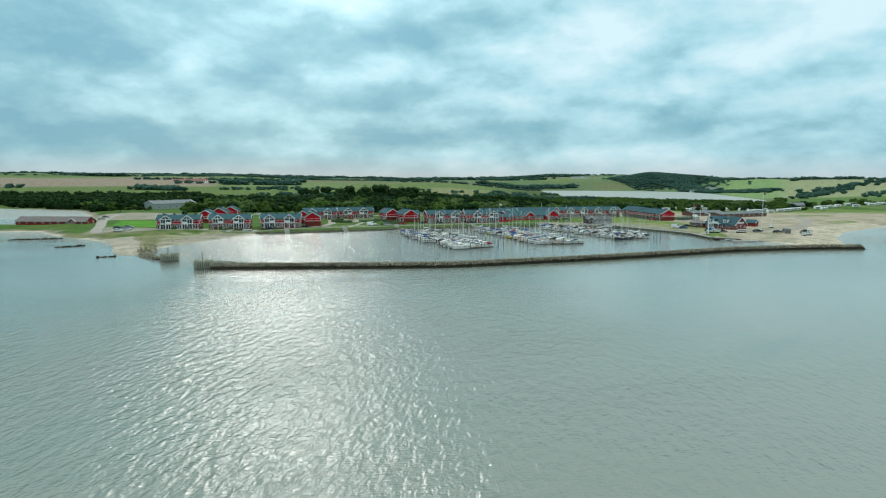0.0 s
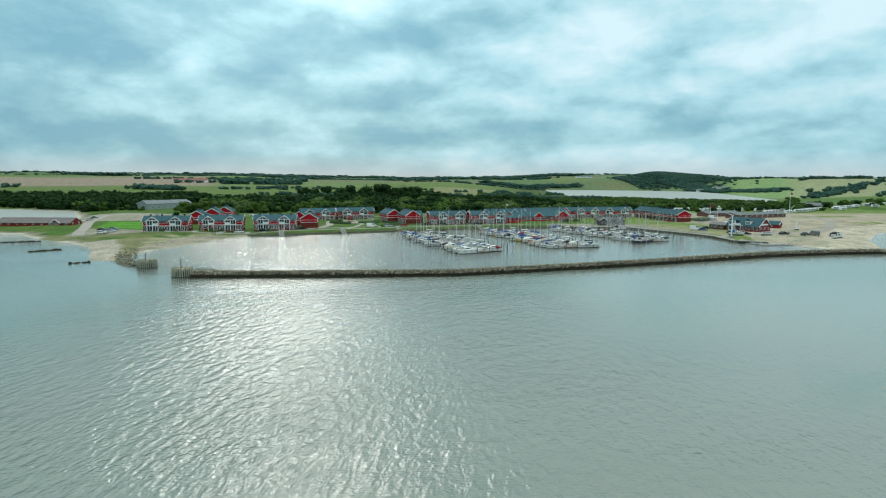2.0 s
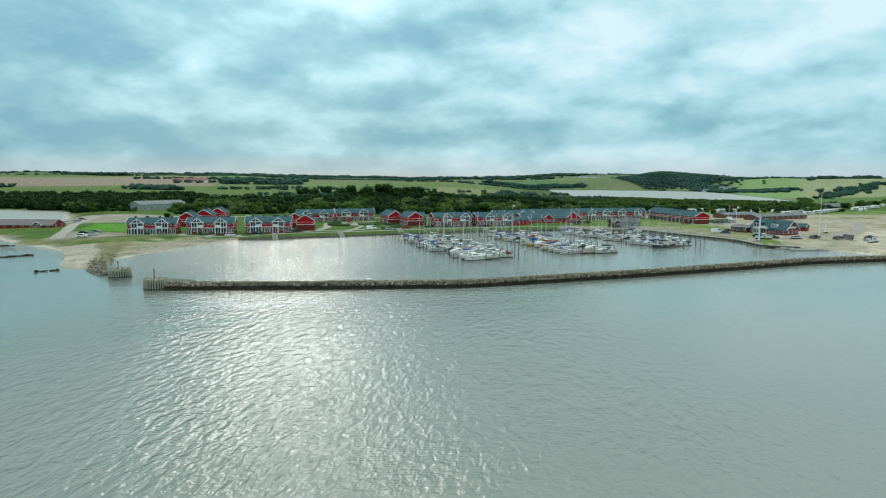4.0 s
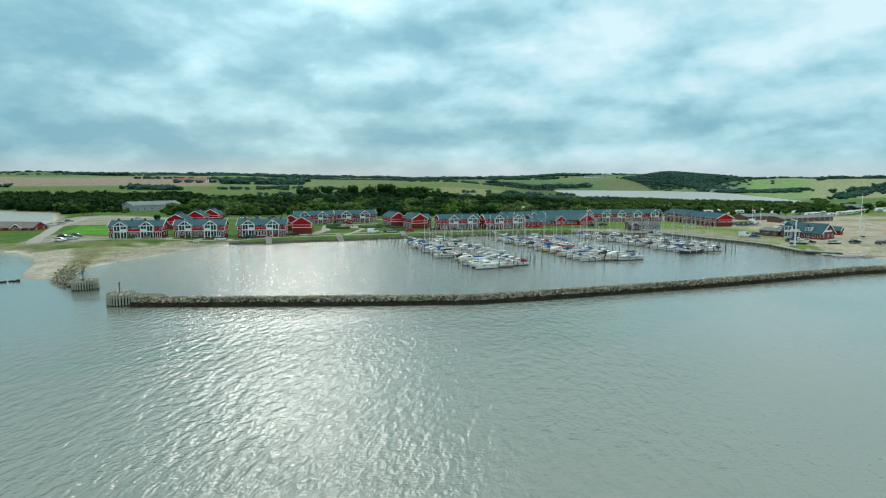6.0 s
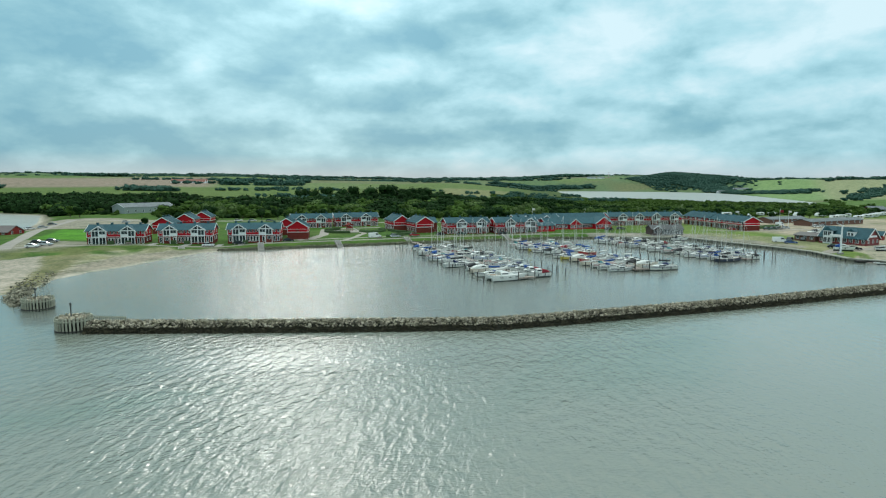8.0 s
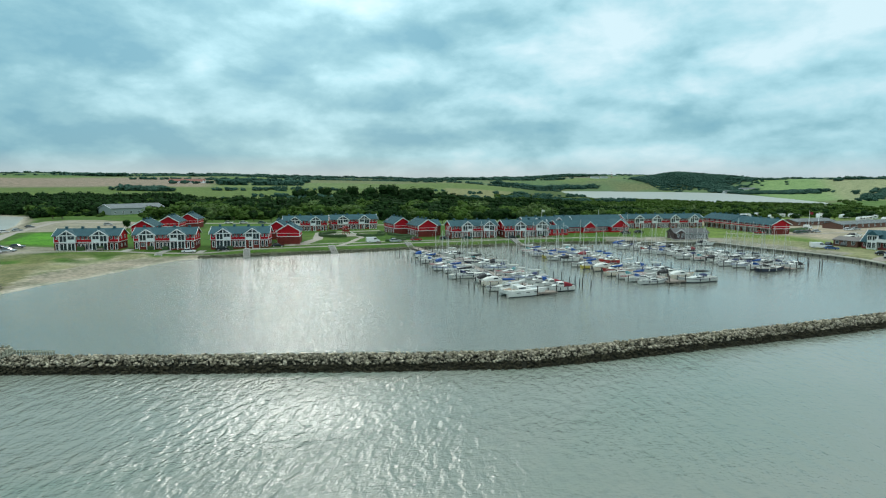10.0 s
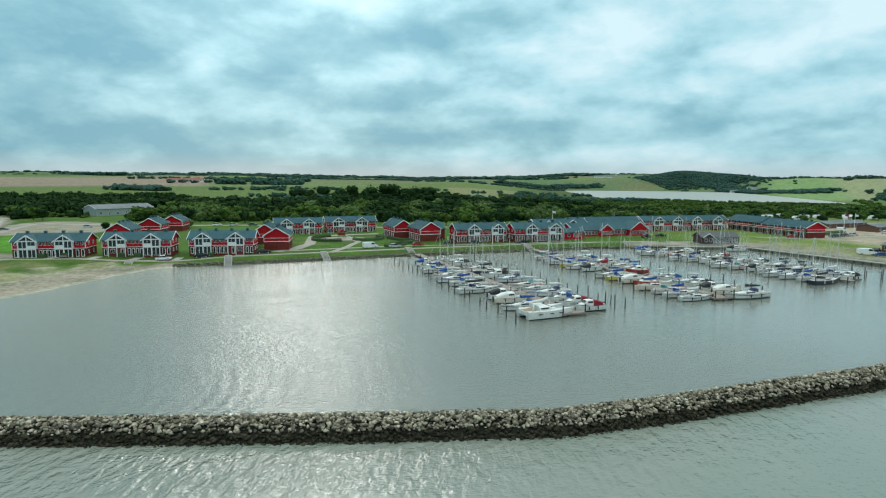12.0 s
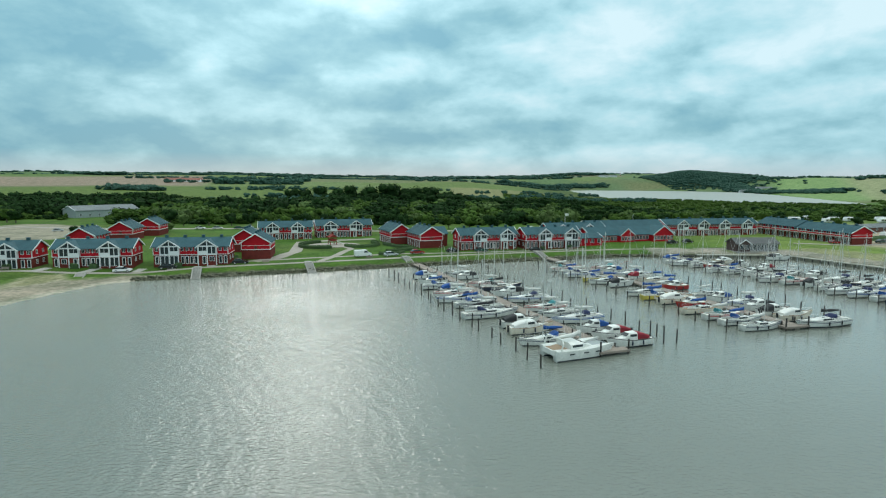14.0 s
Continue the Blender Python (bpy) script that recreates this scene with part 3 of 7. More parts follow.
sea = grid_object("water", spaced(-200, 200, 50, -4800, 4800, 1.3), spaced(-200, 500, 50, -1200, 4900, 1.3), flat_height, None, WATER)
tagged(sea, "grey-green rippled sea water with soft glints", "water", kind="structure")
# ---- houses ----
def ground_z(x, y):
    return float(land_height(np.array([x]), np.array([y]))[0])


def roof_slabs(bm, x0, x1, depth, eave, ridge, over=0.45, thick=0.16):
    """Two pitched slabs with their ridge along x, over a body from y = 0 to depth."""
    c = depth / 2
    k = (ridge - eave) / c
    lo = eave - over * k
    prism(bm, [(-over, lo), (c, ridge), (c, ridge - thick), (-over, lo - thick)], x0, x1, "x")
    prism(bm, [(c, ridge), (depth + over, lo), (depth + over, lo - thick), (c, ridge - thick)], x0, x1, "x")


def standing_seams(bm, x0, x1, depth, eave, ridge, step=0.9, over=0.45):
    c = depth / 2
    k = (ridge - eave) / c
    n = max(1, int((x1 - x0) / step))
    for i in range(n + 1):
        x = x0 + (x1 - x0) * i / n
        for s in (0, 1):
            ya, yb = (-over, c) if s == 0 else (depth + over, c)
            za = eave - over * k
            v = [bm.verts.new(p) for p in ((x - 0.03, ya, za + 0.01), (x + 0.03, ya, za + 0.01), (x + 0.03, yb, ridge + 0.01), (x - 0.03, yb, ridge + 0.01),
                                           (x, ya, za + 0.06), (x, yb, ridge + 0.06))]
            bm.faces.new((v[0], v[4], v[5], v[3])), bm.faces.new((v[4], v[1], v[2], v[5]))


def seams(house, material, *args, turned=False, **kw):
    """Fine standing seams of a sheet roof, as one part."""
    bm = bmesh.new()
    standing_seams(bm, *args, **kw)
    if turned:
        bmesh.ops.transform(bm, matrix=Matrix(((0, 1, 0, 0), (1, 0, 0, 0), (0, 0, 1, 0), (0, 0, 0, 1))), verts=bm.verts)
        bmesh.ops.reverse_faces(bm, faces=bm.faces)
    part("roof_seams", bm, material, house)["kind"] = "stuff"


WINDOW_MESHES = {}


def window(parent, x, y, z, w, h, bars=1, face="y", name="window", sill=True, flip=1):
    """A framed opening on a wall that looks along -y (face y) or along x (face x, flip gives the side): frame with a recessed pane as its part."""
    key = (round(w, 2), round(h, 2), bars, name)
    if key not in WINDOW_MESHES:
        f = 0.14 if name == "glazed_door" else 0.07
        bm = bmesh.new()
        rects = [[bm.verts.new((x_, y_, z_)) for x_, z_ in ((a, a), (w - a, a), (w - a, h - a), (a, h - a))] for a, y_ in ((0, -0.06), (f, -0.06), (f, 0.05), (0, 0.05))]
        for p_, q_ in zip(rects, rects[1:] + rects[:1]):
            for k in range(4):
                bm.faces.new((p_[k], p_[(k + 1) % 4], q_[(k + 1) % 4], q_[k]))
        bmesh.ops.recalc_face_normals(bm, faces=bm.faces)
        me = bpy.data.meshes.new(name)
        bm.to_mesh(me)
        bm.free()
        me.materials.append(WHITE)
        bm = boxes((f * 0.6, w - f * 0.6, -0.015, 0.03, f * 0.6, h - f * 0.6))
        mp = bpy.data.meshes.new("pane")
        bm.to_mesh(mp)
        bm.free()
        mp.materials.append(GLASS)
        mb = None
        if bars:
            bm = boxes((w / 2 - 0.035, w / 2 + 0.035, -0.05, 0.02, f, h - f))
            mb = bpy.data.meshes.new("glazing_bar")
            bm.to_mesh(mb)
            bm.free()
            mb.materials.append(WHITE)
        WINDOW_MESHES[key] = (me, mp, mb)
    me, mp, mb = WINDOW_MESHES[key]
    ob = new(name, me)
    ob.parent = parent
    if face == "y":
        ob.matrix_local = pose(x, y - 0.04, z)
    else:
        ob.matrix_local = pose(x + 0.04 * flip, y, z, 0, 0, 90 * flip)
    p = new("pane", mp)
    p.parent = ob
    if mb:
        p = new("glazing_bar", mb)
        p.parent = ob
    return ob


def gable_bay(parent, x0, x1, eave, peak, depth_back, out, solid_half, glazed_base):
    """A white framed bay with its own pitched roof that crosses the main roof."""
    c, w = (x0 + x1) / 2, x1 - x0
    bm = boxes((x0 + 0.1, x1 - 0.1, -out, 0.02, -0.6, 2.55))
    part("bay_base", bm, BRICK, parent)
    bm = bmesh.new()
    prism(bm, [(x0 + 0.1, 2.55), (x1 - 0.1, 2.55), (x1 - 0.1, eave), (c, peak - 0.22), (x0 + 0.1, eave)], -out, 0.02, "y")
    part("bay_wall", bm, WHITE, parent)
    k = (peak - eave) / (w / 2)
    over = 0.45
    bm = bmesh.new()
    for s in (-1, 1):
        xe = c + s * (w / 2 + over)
        ze = eave - over * k
        prism(bm, [(c, peak), (xe, ze), (xe, ze - 0.14), (c, peak - 0.14)], -out - 0.25, depth_back, "y")
    part("bay_roof", bm, ROOF, parent)
    bm = bmesh.new()
    for s in (-1, 1):
        xe = c + s * (w / 2 + over)
        ze = eave - over * k
        prism(bm, [(c, peak + 0.05), (xe, ze + 0.05), (xe, ze - 0.30), (c, peak - 0.30)], -out - 0.36, -out - 0.24, "y")
    part("bargeboard", bm, WHITE, parent, "white bargeboard")
    # posts, beam and glazing
    bm = boxes((c - 0.12, c + 0.12, -out - 0.10, -out, -0.4, peak - 0.4), (x0 + 0.1, x1 - 0.1, -out - 0.12, -out, 2.5, 2.8),
               (x0 + 0.1, x0 + 0.32, -out - 0.10, -out, -0.4, eave), (x1 - 0.32, x1 - 0.1, -out - 0.10, -out, -0.4, eave), (x0 + 0.1, x1 - 0.1, -out - 0.10, -out, eave - 0.12, eave + 0.12))
    part("bay_frame", bm, WHITE, parent)
    half = (w - 0.9) / 2
    for s in (0, 1):
        xa = x0 + 0.38 if s == 0 else c + 0.17
        if s == solid_half:
            part("balcony_front", boxes((xa, xa + half, -out - 0.08, -out - 0.01, 2.85, 3.60)), WHITE, parent)
            window(parent, xa + 0.02, -out, 3.62, half - 0.04, 1.24, 1, sill=False)
        else:
            for i in range(2):
                window(parent, xa + i * half / 2, -out, 2.84, half / 2 - 0.02, 2.02, 0, sill=False)
        # slanting light in the gable
        bm = bmesh.new()
        if s == 0:
            prism(bm, [(xa - 0.02, eave + 0.13), (c - 0.13, eave + 0.13), (c - 0.13, peak - 0.42)], -out - 0.05, -out + 0.01, "y")
        else:
            prism(bm, [(c + 0.13, eave + 0.13), (xa + half + 0.02, eave + 0.13), (c + 0.13, peak - 0.42)], -out - 0.05, -out + 0.01, "y")
        part("gable_pane", bm, GLASS, parent)
        # ground floor: a glazed front, or brick with a white door and a window
        if glazed_base:
            for i in range(2):
                window(parent, xa + 0.02 + i * half / 2, -out, 0.05, half / 2 - 0.04, 2.35, 0, name="glazed_front", sill=False)
        elif s == solid_half:
            window(parent, xa + half * 0.45, -out, 0.05, 0.95, 2.15, 0, name="glazed_door", sill=False)
        else:
            window(parent, xa + half * 0.2, -out, 0.85, half * 0.6, 1.3, 1)


def row_house(x, y, angle, L_, label, bays=((2.8, 8.2), (13.2, 18.6)), depth=8.2, ridge=7.05, z=2.0, white_base=()):
    h = thing("terraced_house", label, "house", "red harbour houses", pose(x, y, z, 0, 0, angle))
    eave = 5.0
    part("brick_wall", boxes((0, L_, 0, depth, -1.2, 2.6)), BRICK, h)
    part("board_wall", boxes((-0.04, L_ + 0.04, -0.04, depth + 0.04, 2.6, eave - 0.22)), RED, h)
    bm = bmesh.new()
    prism(bm, [(-0.04, eave - 0.22), (depth + 0.04, eave - 0.22), (depth / 2, ridge - 0.24)], -0.04, L_ + 0.04, "x")
    part("gable_wall", bm, RED, h)
    bm = bmesh.new()
    roof_slabs(bm, -0.5, L_ + 0.5, depth, eave, ridge)
    part("roof", bm, ROOF, h)
    seams(h, ROOF, -0.45, L_ + 0.45, depth, eave, ridge)
    k = (ridge - eave) / (depth / 2)
    for xe in (-0.62, L_ + 0.5):
        bm = bmesh.new()
        for s in (-1, 1):
            ye = depth / 2 + s * (depth / 2 + 0.5)
            ze = eave - 0.5 * k
            prism(bm, [(depth / 2, ridge + 0.06), (ye, ze + 0.06), (ye, ze - 0.28), (depth / 2, ridge - 0.28)], xe, xe + 0.12, "x")
        part("bargeboard", bm, WHITE, h, "white bargeboard")
    bm = boxes((-0.10, L_ + 0.10, -0.10, depth + 0.10, 2.52, 2.70), (-0.09, 0.10, -0.09, 0.10, 2.70, eave - 0.1), (L_ - 0.10, L_ + 0.09, -0.09, 0.10, 2.70, eave - 0.1))
    part("trim_band", bm, WHITE, h, "white trim band")
    part("gutter", boxes((-0.5, L_ + 0.5, -0.62, -0.48, eave - 0.38, eave - 0.26)), DARK, h)
    n = max(2, round(L_ / 5.2))
    for i in range(n):
        u = (i + 0.5) * L_ / n
        bm = boxes((u - 0.38, u + 0.38, depth / 2 - 0.32, depth / 2 + 0.32, ridge - 0.3, ridge + 0.55), (u - 0.46, u + 0.46, depth / 2 - 0.4, depth / 2 + 0.4, ridge + 0.55, ridge + 0.64))
        part("chimney", bm, ROOF, h)
    for i, (a, b) in enumerate(bays):
        gable_bay(h, a, b, eave, ridge - 0.25, depth / 2, 1.0, (1 - i) % 2 if i % 3 else 1, i in white_base)
    # openings between the bays
    spans, at = [], 0.0
    for a, b in bays:
        spans.append((at, a))
        at = b
    spans.append((at, L_))
    for a, b in spans:
        w = b - a
        m_ = max(1, int(w / 1.15))
        for j in range(m_):
            u = a + (j + 0.5) * w / m_
            window(h, u - 0.42, 0, 3.55, 0.84, 1.05, 1)
            window(h, u - 0.45, 0, 0.05, 0.9, 2.15, 0, name="glazed_door", sill=False)
    # end walls
    for xe, flip in ((0, -1), (L_, 1)):
        for yy in (depth * 0.3, depth * 0.7):
            window(h, xe, yy + (0.45 if flip < 0 else -0.45), 3.5, 0.9, 1.1, 1, "x", flip=flip)
            window(h, xe, yy + (0.45 if flip < 0 else -0.45), 0.8, 0.9, 1.2, 1, "x", flip=flip)
    # back wall is plain boards with a row of small windows turned round
    return h


def end_house(x, y, angle, label, w=8.0, depth=13.0, ridge=7.4, z=2.0, wing=None):
    """A house that shows its gable; ridge along y."""
    h = thing("gabled_house", label, "house", "red harbour houses", pose(x, y, z, 0, 0, angle))
    eave = 4.9
    part("brick_wall", boxes((0, w, 0, depth, -1.2, 2.6)), BRICK, h)
    part("board_wall", boxes((-0.04, w + 0.04, -0.04, depth + 0.04, 2.6, eave - 0.22)), RED, h)
    bm = bmesh.new()
    prism(bm, [(-0.04, eave - 0.22), (w + 0.04, eave - 0.22), (w / 2, ridge - 0.24)], -0.04, depth + 0.04, "y")
    part("gable_wall", bm, RED, h)
    bm = bmesh.new()
    roof_slabs(bm, -0.5, depth + 0.5, w, eave, ridge)
    bmesh.ops.transform(bm, matrix=Matrix(((0, 1, 0, 0), (1, 0, 0, 0), (0, 0, 1, 0), (0, 0, 0, 1))), verts=bm.verts)
    bmesh.ops.reverse_faces(bm, faces=bm.faces)
    part("roof", bm, ROOF, h)
    seams(h, ROOF, -0.45, depth + 0.45, w, eave, ridge, turned=True)
    k = (ridge - eave) / (w / 2)
    for ye in (-0.62, depth + 0.5):
        bm = bmesh.new()
        for s in (-1, 1):
            xe = w / 2 + s * (w / 2 + 0.5)
            ze = eave - 0.5 * k
            prism(bm, [(w / 2, ridge + 0.06), (xe, ze + 0.06), (xe, ze - 0.30), (w / 2, ridge - 0.30)], ye, ye + 0.12, "y")
        part("bargeboard", bm, WHITE, h, "white bargeboard")
    bm = boxes((-0.10, w + 0.10, -0.10, depth + 0.10, 2.50, 2.72), (-0.10, w + 0.10, -0.09, 0.06, 3.72, 3.84), (-0.09, 0.10, -0.10, 0.10, 2.72, eave - 0.1), (w - 0.10, w + 0.09, -0.10, 0.10, 2.72, eave - 0.1))
    part("trim_band", bm, WHITE, h, "white trim band")
    for i in range(3):
        v = (i + 0.5) * depth / 3
        bm = boxes((w / 2 - 0.32, w / 2 + 0.32, v - 0.38, v + 0.38, ridge - 0.3, ridge + 0.55), (w / 2 - 0.4, w / 2 + 0.4, v - 0.46, v + 0.46, ridge + 0.55, ridge + 0.64))
        part("chimney", bm, ROOF, h)
    part("recess", boxes((w * 0.44, w * 0.56, -0.07, 0.0, 2.72, 3.7)), BRICK, h)
    n = int(depth / 2.2)
    for i in range(n):
        v = (i + 0.5) * depth / n
        window(h, 0, v + 0.45, 3.5, 0.9, 1.15, 1, "x", flip=-1)
        window(h, 0, v + 0.45, 0.2, 0.9, 2.0, 0, "x", name="glazed_door", sill=False, flip=-1)
        window(h, w, v - 0.45, 3.5, 0.9, 1.15, 1, "x", flip=1)
    if wing:
        a, b, reach = wing
        bm = boxes((w, w + reach, a, b, -1.2, 2.6))
        part("wing_brick_wall", bm, BRICK, h)
        part("wing_board_wall", boxes((w, w + reach + 0.04, a - 0.04, b + 0.04, 2.6, eave - 0.2)), BRICK, h)
        bm = bmesh.new()
        c = (a + b) / 2
        roof_slabs(bm, 0, reach + w / 2, b - a, eave - 0.2, ridge - 0.6)
        bmesh.ops.translate(bm, vec=(w / 2 + 0.3, a, 0), verts=bm.verts)
        part("wing_roof", bm, ROOF, h)
    return h


ROW_LABEL = "red two-storey terraced house with white gables"
row_house(-127.6, 284.6, 8.6, 19.9, ROW_LABEL + " near the beach", bays=((1.8, 7.0), (11.7, 16.9)), white_base=(0, 1))
row_house(-103.9, 289.4, 8.6, 19.7, ROW_LABEL + " above the lawn", bays=((1.8, 7.0), (11.7, 16.9)), white_base=(1,))
row_house(-79.5, 293.9, 7.0, 19.6, ROW_LABEL + " on the quay", bays=((1.8, 7.0), (11.7, 16.9)), white_base=(0,))
row_house(-70.2, 360.0, 13.0, 20.0, ROW_LABEL + " behind the garden", bays=((2.6, 7.6), (12.0, 17.0)))
row_house(-49.7, 369.0, 18.0, 22.5, ROW_LABEL + " behind the ring hedge")
row_house(6.4, 328.0, 16.0, 20.5, ROW_LABEL + " by the pier", bays=((4.4, 9.2), (14.0, 19.0)))
row_house(28.9, 331.2, 15.0, 20.5, ROW_LABEL + " beside the restaurant", bays=((4.4, 9.2), (14.2, 19.4)), white_base=(1,))
row_house(41.0, 352.0, 15.0, 24.0, ROW_LABEL + " half hidden at the back", bays=((2.6, 7.6), (14.0, 19.0)))
row_house(95.5, 376.5, 10.5, 44.0, "long red terraced house with four white gables by the marina", bays=((5.0, 10.0), (14.8, 19.8), (25.0, 30.0), (36.0, 41.0)), ridge=7.0)
GABLE_LABEL = "red boarded gabled house on brick base"
end_house(-59.5, 306.0, 8.0, GABLE_LABEL + " beside the drive", w=8.2, depth=11.5)
end_house(-67.5, 321.0, 8.0, GABLE_LABEL + " behind its neighbour", w=8.0, depth=13.0)
end_house(-7.2, 331.5, 21.0, GABLE_LABEL + " with a side wing", w=8.2, depth=14.0, wing=(3.5, 10.5, 3.2))
end_house(-18.0, 343.5, 21.0, GABLE_LABEL + " with long window side", w=7.8, depth=15.0)
end_house(-123.5, 327.0, 8.0, GABLE_LABEL + " on the back lawn", w=8.6, depth=12.0)
end_house(-125.5, 355.5, 8.0, GABLE_LABEL + " on the drive", w=8.6, depth=12.0)
end_house(-124.8, 375.5, 8.0, GABLE_LABEL + " beside the car park", w=8.6, depth=12.0)


def balcony_house(x, y, angle, L_, depth, z=2.0):
    """Long block with white balcony rails along its upper floor."""
    h = thing("balcony_house", "long red two-storey block with white balcony rails", "house", "red harbour houses", pose(x, y, z, 0, 0, angle))
    for a, b, e in ((0, L_ * 0.46, 0.35), (L_ * 0.46, L_, 0.0)):
        eave, ridge = 4.8 + e, 6.9 + e
        part("brick_wall", boxes((a, b, 0, depth, -1.2, 2.5)), BRICK, h)
        part("board_wall", boxes((a, b + 0.03, -0.03, depth + 0.03, 2.5, eave - 0.22)), RED, h)
        bm = bmesh.new()
        prism(bm, [(0, eave - 0.22), (depth, eave - 0.22), (depth / 2, ridge - 0.24)], a, b + 0.03, "x")
        part("gable_wall", bm, RED, h)
        bm = bmesh.new()
        roof_slabs(bm, a - 0.2, b + 0.5, depth, eave, ridge, over=1.1)
        part("roof", bm, ROOF, h)
        seams(h, ROOF, a - 0.2, b + 0.4, depth, eave, ridge, over=1.1)
        for i in range(5):
            u = a + (i + 0.5) * (b - a) / 5
            part("chimney", boxes((u - 0.4, u + 0.4, depth / 2 - 0.35, depth / 2 + 0.35, ridge - 0.3, ridge + 0.55)), ROOF, h)
    part("balcony_floor", boxes((0, L_, -1.5, 0, 2.4, 2.6)), TIMBER, h)
    for z0 in (2.62, 3.35):
        part("balcony_rail", boxes((-0.1, L_ + 0.1, -1.56, -1.46, z0, z0 + 0.16)), WHITE, h, "white rail")
    part("balcony_front", boxes((0, L_, -1.50, -1.47, 2.78, 3.35)), RED, h)
    n = 12
    for i in range(n + 1):
        u = i * L_ / n
        part("balcony_post", boxes((u - 0.07, u + 0.07, -1.5, -1.38, -0.6, 4.5)), WHITE, h)
    for i in range(n):
        for j in range(2):
            u = (i + 0.3 + 0.4 * j) * L_ / n
            window(h, u - 0.5, 0, 2.75, 1.0, 1.75, 0, sill=False)
            window(h, u - 0.5, 0, 0.1, 1.0, 2.1, 0, name="glazed_door", sill=False)
    bm = bmesh.new()
    for s in (-1, 1):
        ye = depth / 2 + s * (depth / 2 + 1.1)
        k = 2.1 / (depth / 2)
        ze = 4.8 - 1.1 * k
        prism(bm, [(depth / 2, 6.96), (ye, ze + 0.06), (ye, ze - 0.28), (depth / 2, 6.62)], L_ + 0.5, L_ + 0.62, "x")
    part("bargeboard", bm, WHITE, h, "white bargeboard")
    part("trim_band", boxes((L_ + 0.02, L_ + 0.10, -0.06, depth + 0.06, 2.42, 2.62), (L_ + 0.02, L_ + 0.10, -0.06, depth + 0.06, 3.45, 3.57)), WHITE, h)
    return h


balcony_house(143.0, 391.0, -81.5, 49.0, 8.5)


def hall(name, label, category, x, y, angle, L_, depth, eave, ridge, wall, roof, z=2.0, gables=(), windows=0, door=False, white_trim=True, end_windows=0):
    """One-storey building with a pitched roof, cross gables and window bands."""
    h = thing(name, label, category, m=pose(x, y, z, 0, 0, angle))
    part("wall", boxes((0, L_, 0, depth, -1.5, eave - 0.22)), wall, h)
    bm = bmesh.new()
    prism(bm, [(0, eave - 0.22), (depth, eave - 0.22), (depth / 2, ridge - 0.24)], 0, L_, "x")
    part("gable_wall", bm, wall, h)
    bm = bmesh.new()
    roof_slabs(bm, -0.4, L_ + 0.4, depth, eave, ridge)
    part("roof", bm, roof, h)
    seams(h, roof, -0.35, L_ + 0.35, depth, eave, ridge, 1.1)
    if white_trim:
        for xe in (-0.5, L_ + 0.38):
            bm = bmesh.new()
            k = (ridge - eave) / (depth / 2)
            for s in (-1, 1):
                ye = depth / 2 + s * (depth / 2 + 0.5)
                ze = eave - 0.5 * k
                prism(bm, [(depth / 2, ridge + 0.05), (ye, ze + 0.05), (ye, ze - 0.25), (depth / 2, ridge - 0.25)], xe, xe + 0.12, "x")
            part("bargeboard", bm, WHITE, h, "white bargeboard")
    for a, b, pk, out in gables:
        c = (a + b) / 2
        bm = bmesh.new()
        prism(bm, [(a, -0.6), (b, -0.6), (b, eave), (c, pk - 0.2), (a, eave)], -out, 0.3, "y")
        part("front_gable_wall", bm, wall, h)
        bm = bmesh.new()
        k = (pk - eave) / ((b - a) / 2)
        for s in (-1, 1):
            xe, ze = c + s * ((b - a) / 2 + 0.4), eave - 0.4 * k
            prism(bm, [(c, pk), (xe, ze), (xe, ze - 0.14), (c, pk - 0.14)], -out - 0.3, depth / 2, "y")
        part("front_gable_roof", bm, roof, h)
        bm = bmesh.new()
        for s in (-1, 1):
            xe, ze = c + s * ((b - a) / 2 + 0.4), eave - 0.4 * k
            prism(bm, [(c, pk + 0.05), (xe, ze + 0.05), (xe, ze - 0.25), (c, pk - 0.25)], -out - 0.42, -out - 0.29, "y")
        part("front_bargeboard", bm, WHITE, h, "white bargeboard")
        m_ = max(2, int((b - a) / 1.4))
        for j in range(m_):
            u = a + (j + 0.5) * (b - a) / m_
            window(h, u - 0.55, -out, 0.7, 1.1, 1.5, 1)
    if windows:
        for j in range(windows):
            u = (j + 0.5) * L_ / windows
            if any(a - 0.7 < u < b + 0.7 for a, b, _, _ in gables):
                continue
            window(h, u - 0.6, 0, 0.7, 1.2, min(1.5, eave - 1.1), 1)
    for j in range(end_windows):
        v = (j + 0.5) * depth / end_windows
        window(h, L_, v - 0.5, 0.8, 1.0, 1.3, 1, "x", flip=1)
    return h


hall("restaurant", "low red harbour restaurant with white window bands", "restaurant", 56.0, 349.0, 16.5, 37.0, 11.0, 2.9, 5.6, RED, ROOF, gables=((12.0, 18.0, 5.2, 1.6), (26.0, 35.0, 6.0, 2.4)), windows=26)
hall("restaurant_hall", "higher blue-grey roofed hall behind the restaurant", "hall", 60.0, 364.0, 12.0, 34.0, 13.0, 3.4, 7.0, RED, ROOF)
hall("link_building", "low red link building with white fascia", "building", 48.6, 341.0, 15.0, 10.5, 8.0, 2.7, 4.0, RED, ROOF, windows=4)
hall("boat_shed", "large grey steel shed among the trees", "shed", -217.0, 487.0, 55.0, 38.0, 17.0, 4.4, 7.0, mat("pale_grey_cladding", (0.27, 0.32, 0.31), (0.22, 0.265, 0.26), rough=0.6, stretch=(6, 6, 1)), ROOF_GREY, z=2.4, windows=7)
